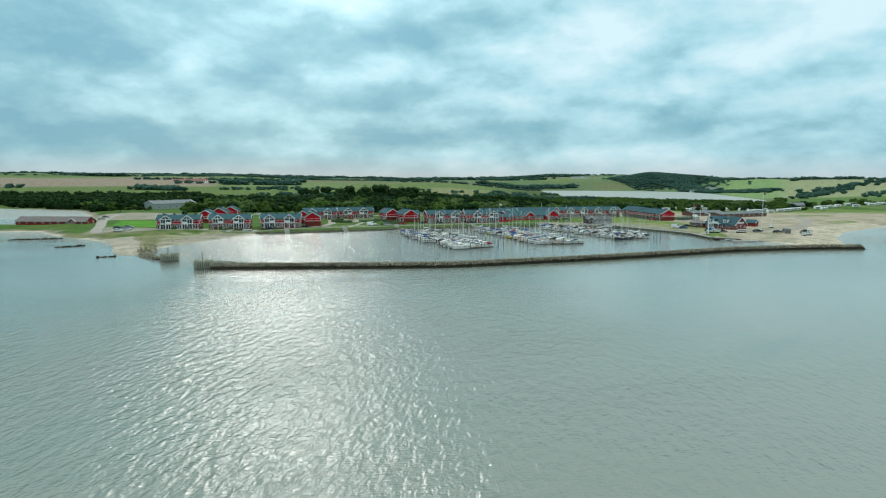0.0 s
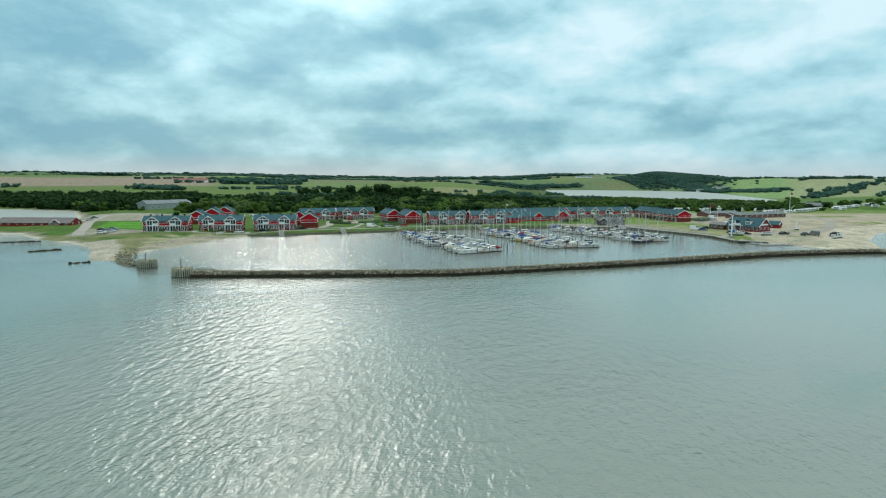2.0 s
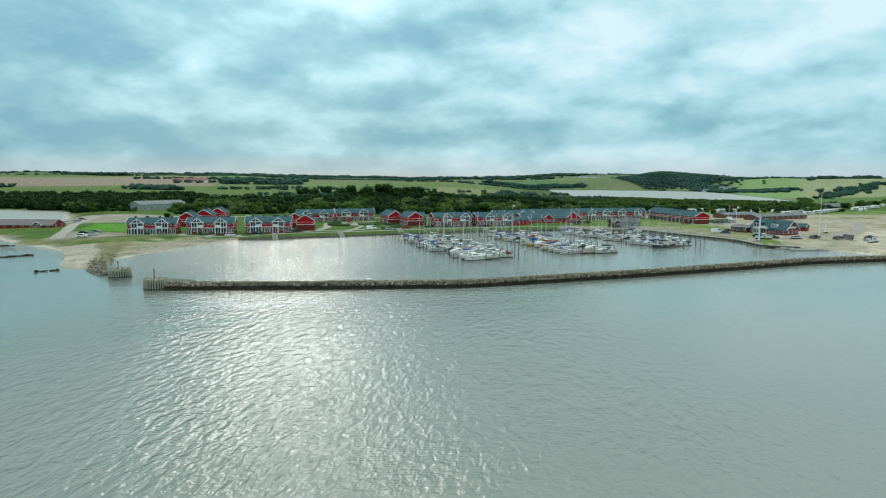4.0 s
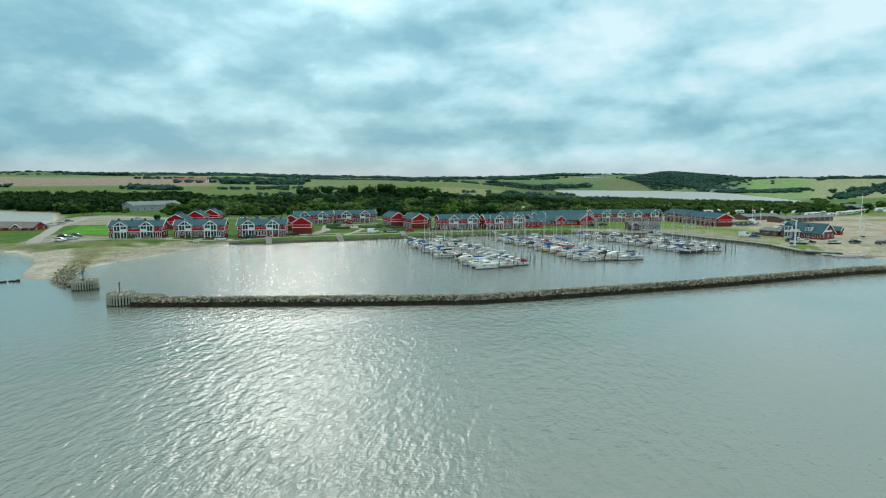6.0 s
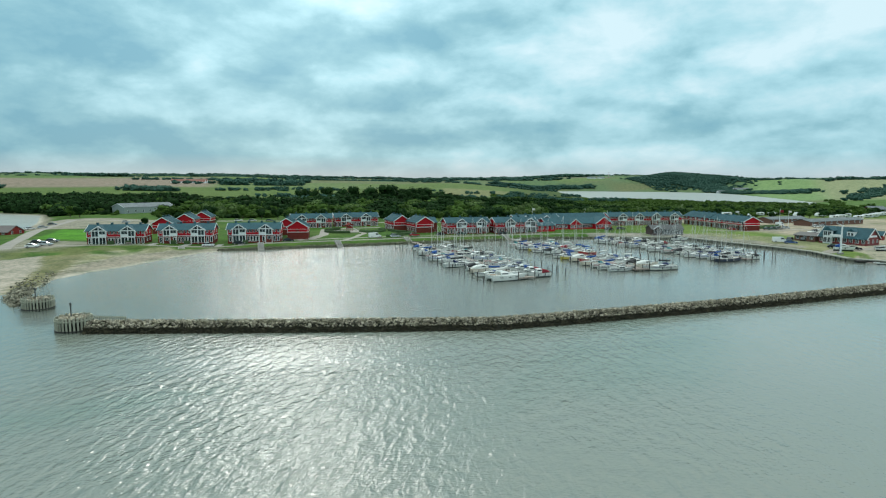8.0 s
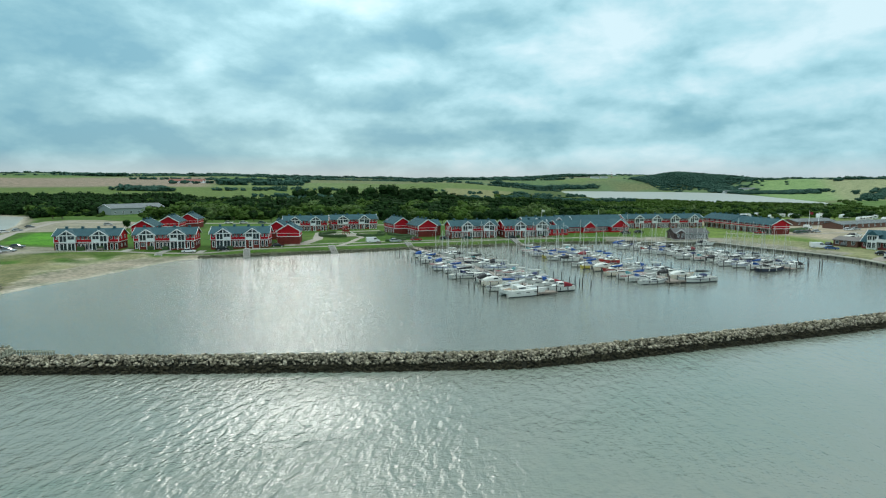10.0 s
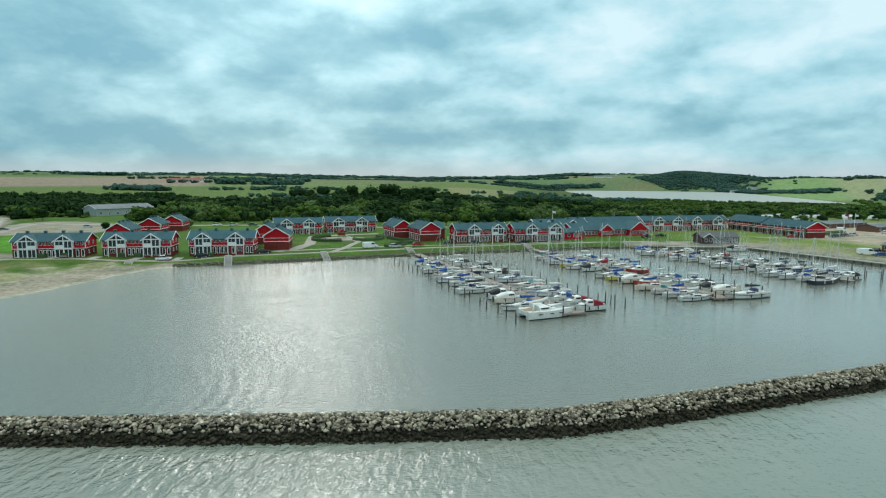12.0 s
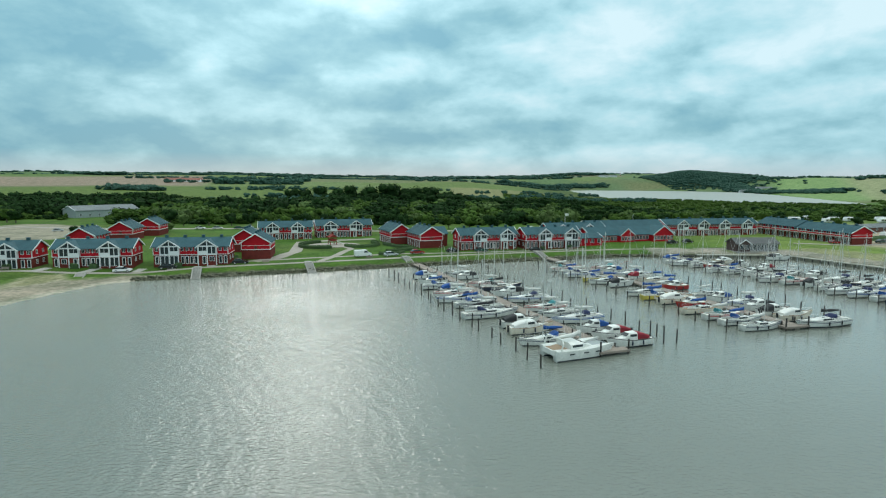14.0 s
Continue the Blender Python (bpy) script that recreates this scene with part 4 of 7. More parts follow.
DULL_RED = mat("dull_red_boards", (0.25, 0.03, 0.025), (0.17, 0.025, 0.022), rough=0.8, spec=0.2)
hall("waterside_barn", "long low red barn with grey roof on the spit", "barn", -222.5, 326.0, -5.0, 40.0, 9.0, 1.9, 4.3, DULL_RED, mat("brown_grey_roof_sheets", (0.17, 0.15, 0.145), (0.12, 0.105, 0.10), scale=0.4, fine=5, rough=0.85, bump=0.3), z=1.5, windows=9, gables=((30, 35, 3.6, 0.8),), white_trim=False, end_windows=2)
BROWN = mat("brown_stained_boards", (0.16, 0.075, 0.05), (0.11, 0.055, 0.04), rough=0.8)
hall("service_building", "long low brown building with flat-pitched grey roof", "building", 202.0, 371.0, 24.0, 48.0, 9.0, 2.5, 3.6, BROWN, ROOF_GREY, windows=9, white_trim=False)
hall("service_building", "low grey-roofed camp building beside the sandy yard", "building", 193.0, 392.0, 20.0, 30.0, 9.0, 2.4, 3.6, BROWN, ROOF_GREY, windows=6, white_trim=False)
hall("camp_house", "small grey-roofed house at the camp site", "house", 342.0, 507.0, 15.0, 17.0, 8.0, 2.4, 4.6, BROWN, ROOF_GREY, z=2.6, windows=4, white_trim=False)
hall("red_shed", "small red shed with white trim behind the club", "shed", 178.0, 300.0, -50.0, 5.0, 4.5, 2.2, 3.6, DULL_RED, ROOF)
FARM_ROOF = mat("red_tile_roof", (0.27, 0.12, 0.09), (0.21, 0.09, 0.07), scale=0.3, rough=0.8)
for i, (fx, fy, fl) in enumerate(((-556, 1350, 48), (-541, 1372, 52), (-508, 1355, 22))):
    hall("farm_building", "far white farm building with red tiled roof", "farm", fx, fy, 8.0, fl, 12.0, 3.6, 8.0, WHITE, FARM_ROOF, z=ground_z(fx, fy), white_trim=False)
for fx, fy, fl in ((575, 2120, 30), (620, 2150, 24), (690, 1420, 26), (760, 1480, 40), (-92, 640, 20)):
    hall("farm_building", "far pale farm building with grey roof", "farm", fx, fy, 5.0, fl, 10.0, 3.4, 7.0, WHITE, FARM_ROOF if fx < 100 else ROOF_GREY, z=ground_z(fx, fy), white_trim=False)

# slender mast on the far ridge
mast_tower = thing("radio_mast", "slender red and white radio mast on the far ridge", "mast", m=pose(738, 2400, ground_z(738, 2400)))
for k in range(5):
    bm = bmesh.new()
    rod(bm, (0, 0, k * 4.0 - 0.2), (0, 0, k * 4.0 + 3.8), 1.5 - 0.25 * k, 1.25 - 0.25 * k, 8)
    part("mast_section", bm, DULL_RED if k % 2 == 0 else WHITE, mast_tower)

# small pavilion on the quay
pav = hall("quay_pavilion", "low grey-roofed pavilion with dark walls and white windows", "pavilion", 98.6, 325.4, 4.0, 14.8, 6.0, 2.7, 4.3, mat("dark_brown_boards", (0.075, 0.045, 0.04), (0.05, 0.032, 0.03), rough=0.8), mat("dark_grey_felt_roof", (0.115, 0.12, 0.12), (0.08, 0.085, 0.085), scale=0.5, rough=0.9), z=1.75, white_trim=False, gables=((0.4, 4.2, 4.0, 0.9),))
for i in range(8):
    window(pav, 4.7 + i * 1.25, 0, 0.15, 0.95, 2.1, 1, name="glazed_door", sill=False)
part("floor_slab", boxes((-0.4, 15.2, -1.2, 6.2, -1.2, -0.05)), CONCRETE, pav)

# club house
club = hall("club_house", "dark red club house with blue-grey roof and white dormers", "club house", 150.7, 289.9, -62.0, 16.5, 9.5, 2.7, 6.3, mat("dark_red_boards", (0.20, 0.03, 0.03), (0.14, 0.022, 0.022), rough=0.7), ROOF, windows=8, end_windows=3)
bm = boxes((1.8, 5.0, -0.7, 0.02, -0.5, 4.9))
part("front_bay", bm, WHITE, club)
for u in (2.0, 3.5):
    window(club, u, -0.7, 0.3, 1.3, 2.0, 1)
    window(club, u, -0.7, 3.0, 1.3, 1.6, 1)
bm = bmesh.new()
prism(bm, [(1.5, 4.85), (3.4, 6.4), (5.3, 4.85)], -0.95, 4.6, "y")
part("front_bay_roof", bm, ROOF, club)
for u in (10.8,):
    bm = boxes((u - 1.3, u + 1.3, 0.6, 3.8, 2.9, 4.9))
    part("dormer", bm, WHITE, club)
    window(club, u - 1.0, 0.6, 3.3, 0.9, 1.2, 1)
    window(club, u + 0.1, 0.6, 3.3, 0.9, 1.2, 1)
    bm = bmesh.new()
    prism(bm, [(u - 1.5, 4.85), (u, 5.9), (u + 1.5, 4.85)], 0.4, 4.6, "y")
    part("dormer_roof", bm, ROOF if u > 5 else ROOF_GREY, club)
part("balcony", boxes((4.9, 8.6, -1.8, 0, 2.6, 2.8), (4.9, 8.6, -1.85, -1.75, 2.8, 3.7), (4.9, 5.05, -1.8, -1.65, -0.5, 2.6), (8.45, 8.6, -1.8, -1.65, -0.5, 2.6)), WHITE, club)
part("gable_sign_board", boxes((16.52, 16.6, 2.2, 7.3, 3.0, 3.7)), WHITE, club)
hall("club_annex", "low dark brown annex with grey felt roof", "annex", 146.6, 298.6, -62.0, 8.0, 9.0, 2.3, 3.3, BROWN, mat("grey_felt_roof", (0.20, 0.19, 0.18), (0.15, 0.145, 0.14), rough=0.95, spec=0.1), windows=3, white_trim=False)
# ---- breakwater, groynes and harbour light platforms ----
def rock_mesh(seed, seg=6, rings=4):
    r = random.Random(seed)
    bm = bmesh.new()
    bmesh.ops.create_uvsphere(bm, u_segments=seg, v_segments=rings, radius=0.5)
    ax = Vector((r.uniform(0.85, 1.35), r.uniform(0.75, 1.0), r.uniform(0.5, 0.8)))
    for v in bm.verts:
        n = noise.noise(v.co * 2.3 + Vector((seed * 3.1, seed, 0)))
        v.co = Vector((v.co.x * ax.x, v.co.y * ax.y, v.co.z * ax.z)) * (1 + 0.75 * n)
    me = bpy.data.meshes.new("boulder")
    bm.to_mesh(me)
    bm.free()
    me.polygons.foreach_set("use_smooth", [True] * len(me.polygons))
    me.materials.append(STONE)
    return me


ROCKS = [rock_mesh(s) for s in range(10)]


def joined_copies(name, meshes, places, material, parent=None, smooth=True):
    """Many placed copies of small meshes as one real mesh; places: rows of (index, 4x4 matrix)."""
    src = []
    for me in meshes:
        co = np.empty(len(me.vertices) * 3)
        me.vertices.foreach_get("co", co)
        polys = [list(p.vertices) for p in me.polygons]
        src.append((co.reshape(-1, 3), polys))
    verts, loops, starts, base = [], [], [], 0
    total = 0
    for i, m_ in places:
        co, polys = src[i]
        a = np.array(m_)
        verts.append(co @ a[:3, :3].T + a[:3, 3])
        for p in polys:
            starts.append(total)
            total += len(p)
            loops.extend(v + base for v in p)
        base += len(co)
    me = bpy.data.meshes.new(name)
    V = np.concatenate(verts)
    me.vertices.add(len(V))
    me.vertices.foreach_set("co", V.ravel())
    me.loops.add(total)
    me.loops.foreach_set("vertex_index", np.array(loops))
    me.polygons.add(len(starts))
    me.polygons.foreach_set("loop_start", np.array(starts))
    me.polygons.foreach_set("use_smooth", np.full(len(starts), smooth))
    me.update()
    me.validate()
    me.materials.append(material)
    ob = new(name, me)
    if parent is not None:
        ob.parent = parent
    return ob


# centre line of the breakwater at the crest
BW = [(-60.0, 166.7), (-30, 166.8), (-8, 167.1), (9, 167.8), (20, 170.6), (34, 175.0), (48, 179.3), (64, 184.4), (82, 191.0), (100, 197.6), (118, 204.4), (142, 209.6), (158, 211.5), (173, 211.3)]


def along(line, s):
    for (x0, y0), (x1, y1) in zip(line, line[1:]):
        d = math.hypot(x1 - x0, y1 - y0)
        if s <= d:
            return x0 + (x1 - x0) * s / d, y0 + (y1 - y0) * s / d, math.atan2(y1 - y0, x1 - x0)
        s -= d
    return x1, y1, math.atan2(y1 - y0, x1 - x0)


def line_length(line):
    return sum(math.dist(a, b) for a, b in zip(line, line[1:]))


def mound(name, line, half, crest, top, label, step=2.0):
    """Core of a rubble mound along a line, coloured as shade between boulders."""
    bm = bmesh.new()
    n = int(line_length(line) / step)
    rows = []
    for i in range(n + 1):
        x, y, a = along(line, line_length(line) * i / n)
        nx, ny = -math.sin(a), math.cos(a)
        rows.append([bm.verts.new((x + nx * o, y + ny * o, z)) for o, z in ((-half - 1.2, -1.2), (-half, -0.1), (-top, crest - 0.4), (top, crest - 0.4), (half, -0.1), (half + 1.2, -1.2))])
    for p, q in zip(rows, rows[1:]):
        for k in range(5):
            bm.faces.new((p[k], p[k + 1], q[k + 1], q[k]))
    bm.faces.new(rows[0]), bm.faces.new(rows[-1][::-1])
    bmesh.ops.recalc_face_normals(bm, faces=bm.faces)
    return tagged(mesh_object(name, bm, GAP_SHADE), label, "breakwater", kind="structure")


def rubble(line, half, crest, top, seed, density, size, thin=99.0):
    """Places for boulders over a mound: rows of (index, matrix, x)."""
    r = random.Random(seed)
    length = line_length(line)
    n = int(length * (2 * half + 1.2) * density)
    rows = []
    for _ in range(n):
        s = r.uniform(0, length)
        x, y, a = along(line, s)
        o = r.uniform(-half - 0.3, half + 0.3)
        ao = abs(o)
        if o > thin and r.random() < 0.6:
            continue
        z = crest if ao < top else crest * (1 - (ao - top) / (half - top))
        z += r.uniform(-0.2, 0.2)
        d = size * (0.6 + 1.0 * r.random() ** 2.0)
        nx, ny = -math.sin(a), math.cos(a)
        m_ = pose(x + nx * o, y + ny * o, z - 0.08 * d, r.uniform(-25, 25), r.uniform(-25, 25), r.uniform(0, 360)) @ Matrix.Diagonal((d, d, d, 1))
        rows.append((r.randrange(len(ROCKS)), m_, x))
    return rows


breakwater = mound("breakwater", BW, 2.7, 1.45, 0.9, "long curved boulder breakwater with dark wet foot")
places = rubble(BW, 2.7, 1.42, 0.9, 4, 18.0, 0.385, 1.6)
singles = [p for p in places if -9 < p[2] < 22 and p[1].translation.z > 0.85][:300]
chosen = {id(p) for p in singles}
for i, m_, _ in singles:
    b = new("boulder", ROCKS[i])
    b.parent = breakwater
    b.matrix_world = m_
rest = joined_copies("boulders", ROCKS, [(p[0], p[1]) for p in places if id(p) not in chosen and p[1].translation.z > 0.78], STONE, breakwater)
rest["kind"] = "stuff"
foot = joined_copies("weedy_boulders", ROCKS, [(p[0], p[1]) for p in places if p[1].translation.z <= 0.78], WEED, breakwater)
foot["kind"] = "stuff"

GROYNE = [(-117, 248), (-110, 236), (-103, 220), (-97, 205), (-91, 194), (-84, 187)]
groyne = mound("groyne", GROYNE[3:], 2.2, 0.6, 0.9, "low boulder groyne between sand beaches")
g_rest = joined_copies("boulders", ROCKS, [(i, m_) for i, m_, _ in rubble(GROYNE[3:], 2.4, 0.5, 0.9, 9, 4.0, 0.55) + rubble(GROYNE[:4], 3.6, 0.55, 2.6, 10, 0.9, 0.5)], mat("lichened_groyne_stone", (0.22, 0.205, 0.15), (0.10, 0.10, 0.065), scale=0.5, fine=4, rough=0.95, vary=0.45), groyne)
g_rest["kind"] = "stuff"
SPIT = [(-107, 192.5), (-102.5, 195.0)]
sp_rest = joined_copies("shore_stones", ROCKS, [(i, m_) for i, m_, _ in rubble(SPIT, 0.7, 0.2, 0.3, 12, 1.6, 0.8)], WEED)
tagged(sp_rest, "scattered dark stones off the beach", "stones", kind="stuff")

# banks of dark seaweed drifted up off the spit
for line_ in ([(-176, 252), (-166, 256), (-158, 258.5)], [(-139, 222.6), (-135.5, 226.0), (-132, 229.2)]):
    wr = joined_copies("seaweed_bank", ROCKS, [(i, m_) for i, m_, _ in rubble(line_, 0.9, 0.12, 0.5, 31, 2.4, 0.9)], WEED)
    tagged(wr, "low dark bank of drifted seaweed off the shore", "seaweed", kind="stuff")

# stone slope along the quay
QLINE = [(-78.5, 279.6), (-63.5, 284.2), (-36, 293.7), (-8, 304.7), (31.5, 316.7), (60, 324.6), (84, 323.2)]
q_rest = joined_copies("quay_stones", ROCKS, [(i, m_) for i, m_, _ in rubble(QLINE, 1.5, 0.75, 0.1, 21, 6.5, 0.58)], mat("lichened_quay_stone", (0.15, 0.15, 0.10), (0.065, 0.07, 0.042), scale=0.5, fine=4, rough=0.95, vary=0.3))
tagged(q_rest, "weathered stone revetment below the grass bank", "stones", kind="stuff")


def light_platform(x, y, radius, top, post, label):
    """Round mole head: ring of driven piles filled with stones, with a light post."""
    t = thing("mole_head", label, "mole head", "harbour mouth", pose(x, y, 0))
    n = 30
    bm = bmesh.new()
    rod(bm, (0, 0, -1.4), (0, 0, top + 0.1), 0.17, 0.16, 7)
    me = bpy.data.meshes.new("ring_post")
    bm.to_mesh(me)
    bm.free()
    me.materials.append(PILE_PALE)
    r = random.Random(int(x))
    for i in range(n):
        a = i * math.tau / n
        p = new("ring_post", me)
        p.parent = t
        p.matrix_local = pose(radius * math.cos(a), radius * math.sin(a), r.uniform(-0.12, 0.1), 0, 0, r.uniform(0, 90))
    # fill coloured as the shade seen between the piles
    bm = bmesh.new()
    rod(bm, (0, 0, -1.4), (0, 0, top - 0.35), radius - 0.22, radius - 0.22, 34)
    part("stone_fill", bm, GAP_SHADE, t)
    for z0 in (0.25, top - 0.45):
        bm = bmesh.new()
        rr = radius + 0.19
        rings = [[bm.verts.new(((rr + u) * math.cos(i * math.tau / n), (rr + u) * math.sin(i * math.tau / n), z0 + v)) for u, v in ((-0.08, -0.1), (0.08, -0.1), (0.08, 0.1), (-0.08, 0.1))] for i in range(n)]
        for p_, q_ in zip(rings, rings[1:] + rings[:1]):
            for k in range(4):
                bm.faces.new((p_[k], q_[k], q_[(k + 1) % 4], p_[(k + 1) % 4]))
        part("waling", bm, PILE_PALE if z0 > 1 else PILE, t)
    pl = []
    for _ in range(150):
        q, a = (radius - 0.5) * math.sqrt(r.random()), r.random() * math.tau
        d = r.uniform(0.5, 1.0)
        pl.append((r.randrange(len(ROCKS)), pose(q * math.cos(a), q * math.sin(a), top - 0.32 + r.uniform(-0.05, 0.15), 0, 0, r.uniform(0, 360)) @ Matrix.Diagonal((d, d, d, 1))))
    s_ = joined_copies("stone_topping", ROCKS, pl, STONE, t)
    s_["kind"] = "stuff"
    bm = bmesh.new()
    rod(bm, (-0.4, 0, top - 0.4), (-0.4, 0, post), 0.11, 0.09, 8)
    part("light_post", bm, DARK, t)
    bm = bmesh.new()
    rod(bm, (-0.4, 0, post), (-0.4, 0, post + 0.45), 0.2, 0.16, 8)
    part("lantern", bm, DARK, t)
    return t


light_platform(-62.6, 166.9, 2.65, 2.35, 4.2, "round timber-piled mole head filled with stones")
light_platform(-79.6, 183.8, 2.6, 2.2, 3.7, "round timber-piled mole head beside the groyne")
fence = thing("slatted_barrier", "weathered slatted timber barrier joining mole head and breakwater", "barrier", m=pose(-60.4, 168.3, 0))
bm = boxes((-0.1, 0.1, -0.04, 0.04, 0.2, 2.15))
slat = bpy.data.meshes.new("slat")
bm.to_mesh(slat)
bm.free()
slat.materials.append(PILE_PALE)
for i in range(16):
    p = new("slat", slat)
    p.parent = fence
    p.matrix_local = pose(0.2 + i * 0.36, 0.012 * i, -0.012 * i)
part("top_rail", boxes((0, 5.8, -0.12, -0.04, 1.75, 1.87)), PILE_PALE, fence)
# ---- marina: piers, mooring posts and boats ----
GEL = mat("white_gelcoat", (0.70, 0.71, 0.67), (0.52, 0.54, 0.51), scale=0.6, fine=3, rough=0.3)
CREAM = mat("cream_gelcoat", (0.66, 0.61, 0.50), (0.56, 0.52, 0.43), scale=0.6, fine=3, rough=0.4)
NAVY = mat("navy_hull_paint", (0.015, 0.025, 0.06), (0.02, 0.03, 0.05), rough=0.3)
HULL_RED = mat("red_hull_paint", (0.38, 0.02, 0.02), (0.28, 0.02, 0.02), rough=0.4)
HULL_YELLOW = mat("yellow_hull_paint", (0.55, 0.46, 0.08), (0.46, 0.38, 0.08), rough=0.4)
HULL_GREY = mat("grey_hull_paint", (0.30, 0.34, 0.34), (0.24, 0.27, 0.27), rough=0.4)
TEAK = mat("teak_deck", (0.33, 0.235, 0.15), (0.25, 0.175, 0.11), scale=1, fine=8, rough=0.7, stretch=(1, 8, 1))
BLUE = mat("blue_canvas", (0.008, 0.085, 0.32), (0.008, 0.05, 0.20), scale=1, fine=5, rough=0.8)
DARK_BLUE = mat("dark_blue_canvas", (0.012, 0.025, 0.09), (0.01, 0.018, 0.06), rough=0.85)
CANVAS_RED = mat("red_canvas", (0.26, 0.012, 0.025), (0.16, 0.010, 0.018), rough=0.85)
CANVAS_WHITE = mat("white_canvas", (0.68, 0.68, 0.64), (0.56, 0.57, 0.54), rough=0.9)
CANVAS_BLACK = mat("black_canvas", (0.018, 0.02, 0.022), (0.03, 0.032, 0.034), rough=0.85)
CANVAS_TEAL = mat("teal_canvas", (0.05, 0.28, 0.30), (0.04, 0.20, 0.22), rough=0.85)
ALU = mat("grey_aluminium", (0.58, 0.59, 0.56), (0.46, 0.47, 0.45), rough=0.4, metal=0.15)

COCKPIT = mat("worn_cockpit_sole", (0.20, 0.16, 0.12), (0.10, 0.085, 0.07), scale=1.5, fine=6, rough=0.85)
ANTIFOUL = mat("dark_antifouling", (0.02, 0.03, 0.04), (0.03, 0.035, 0.04), rough=0.7)


PALE_DECK = mat("pale_worn_deck", (0.66, 0.66, 0.61), (0.46, 0.46, 0.42), scale=1.2, fine=6, rough=0.7)


def fenders(t, rim, free, material):
    """Hanging fenders, two a side."""
    for x, w, z in (rim[4], rim[8]):
        for s_ in (-1, 1):
            bm = bmesh.new()
            rod(bm, (x, s_ * (w + 0.1), free * 0.35), (x, s_ * (w + 0.1), free * 0.95), 0.12, 0.12, 6)
            part("fender", bm, material, t)


def hull_mesh(L_, B, free, sheer=0.25, stern=0.72, fine=1.7):
    """Boat hull, bow towards +x, with rounded bilge; returns a bmesh and the deck outline."""
    bm = bmesh.new()
    n = 14
    rows, rim = [], []
    for i in range(n + 1):
        t = i / n
        x = -L_ / 2 + L_ * t
        w = B / 2 * (stern + (1 - stern) * math.sin(min(1, t / 0.55) * math.pi / 2)) if t < 0.55 else B / 2 * (1 - ((t - 0.55) / 0.45) ** fine)
        w = max(w, 0.04)
        top = free + sheer * (t - 0.35) ** 2 * 2.2
        rake = 0.10 * L_ * max(0, t - 0.86) / 0.14
        sec = [(0.0, -0.35), (0.62, -0.22), (0.90, 0.20), (0.97, top * 0.55), (1.0, top)]
        pts = []
        for s in (-1, 1):
            pts.append([bm.verts.new((x + rake * (z / free if z > 0 else 0), s * w * u, z)) for u, z in sec])
        rows.append(pts)
        rim.append((x + rake, w, top))
    for (a, b) in zip(rows, rows[1:]):
        for s in (0, 1):
            for k in range(4):
                q = (a[s][k], b[s][k], b[s][k + 1], a[s][k + 1])
                f_ = bm.faces.new(q if s == 1 else q[::-1])
                f_.material_index = 1 if k < 2 else 0
    tr = rows[0]
    bm.faces.new(tr[0][::-1] + tr[1])
    bmesh.ops.remove_doubles(bm, verts=bm.verts, dist=0.001)
    bmesh.ops.recalc_face_normals(bm, faces=bm.faces)
    return bm, rim


def deck_mesh(rim, inset=0.06, drop=0.05):
    bm = bmesh.new()
    rows = []
    for x, w, z in rim:
        w = max(w - inset, 0.01)
        rows.append([bm.verts.new((x, -w, z - drop)), bm.verts.new((x, 0, z - drop + 0.06)), bm.verts.new((x, w, z - drop))])
    for a, b in zip(rows, rows[1:]):
        bm.faces.new((a[0], b[0], b[1], a[1])), bm.faces.new((a[1], b[1], b[2], a[2]))
    return bm


def tube(bm, pts, r, n=4):
    """One connected tube through points."""
    pts = [Vector(p) for p in pts]
    rings = []
    for i, p in enumerate(pts):
        z = (pts[min(i + 1, len(pts) - 1)] - pts[max(i - 1, 0)]).normalized()
        x = Vector((0, 0, 1)).cross(z)
        x = x.normalized() if x.length > 1e-4 else z.orthogonal().normalized()
        y = z.cross(x)
        rings.append([bm.verts.new(p + (x * math.cos(k * math.tau / n) + y * math.sin(k * math.tau / n)) * r) for k in range(n)])
    for a, b in zip(rings, rings[1:]):
        for k in range(n):
            bm.faces.new((a[k], a[(k + 1) % n], b[(k + 1) % n], b[k]))
    bm.faces.new(rings[0][::-1]), bm.faces.new(rings[-1])
    return bm


def rail_strip(rim, height=0.07, lift=0.02, inset=0.0):
    pts = [(x, -(w - inset), z + lift) for x, w, z in rim] + [(x, w - inset, z + lift) for x, w, z in rim[::-1]]
    return tube(bmesh.new(), pts, height * 0.5)


def loft(bm, rows):
    """Skin through equal rings, ends closed."""
    rings = [[bm.verts.new(p) for p in r] for r in rows]
    n = len(rings[0])
    for a, b in zip(rings, rings[1:]):
        for k in range(n):
            bm.faces.new((a[k], a[(k + 1) % n], b[(k + 1) % n], b[k]))
    bm.faces.new(rings[0][::-1]), bm.faces.new(rings[-1])
    bmesh.ops.recalc_face_normals(bm, faces=bm.faces)
    return bm


def cabin_ring(x, w, z0, h, top=0.75):
    return [(x, -w, z0), (x, -w * (1 + top) / 2, z0 + h * 0.75), (x, -w * top * 0.8, z0 + h), (x, w * top * 0.8, z0 + h), (x, w * (1 + top) / 2, z0 + h * 0.75), (x, w, z0)]


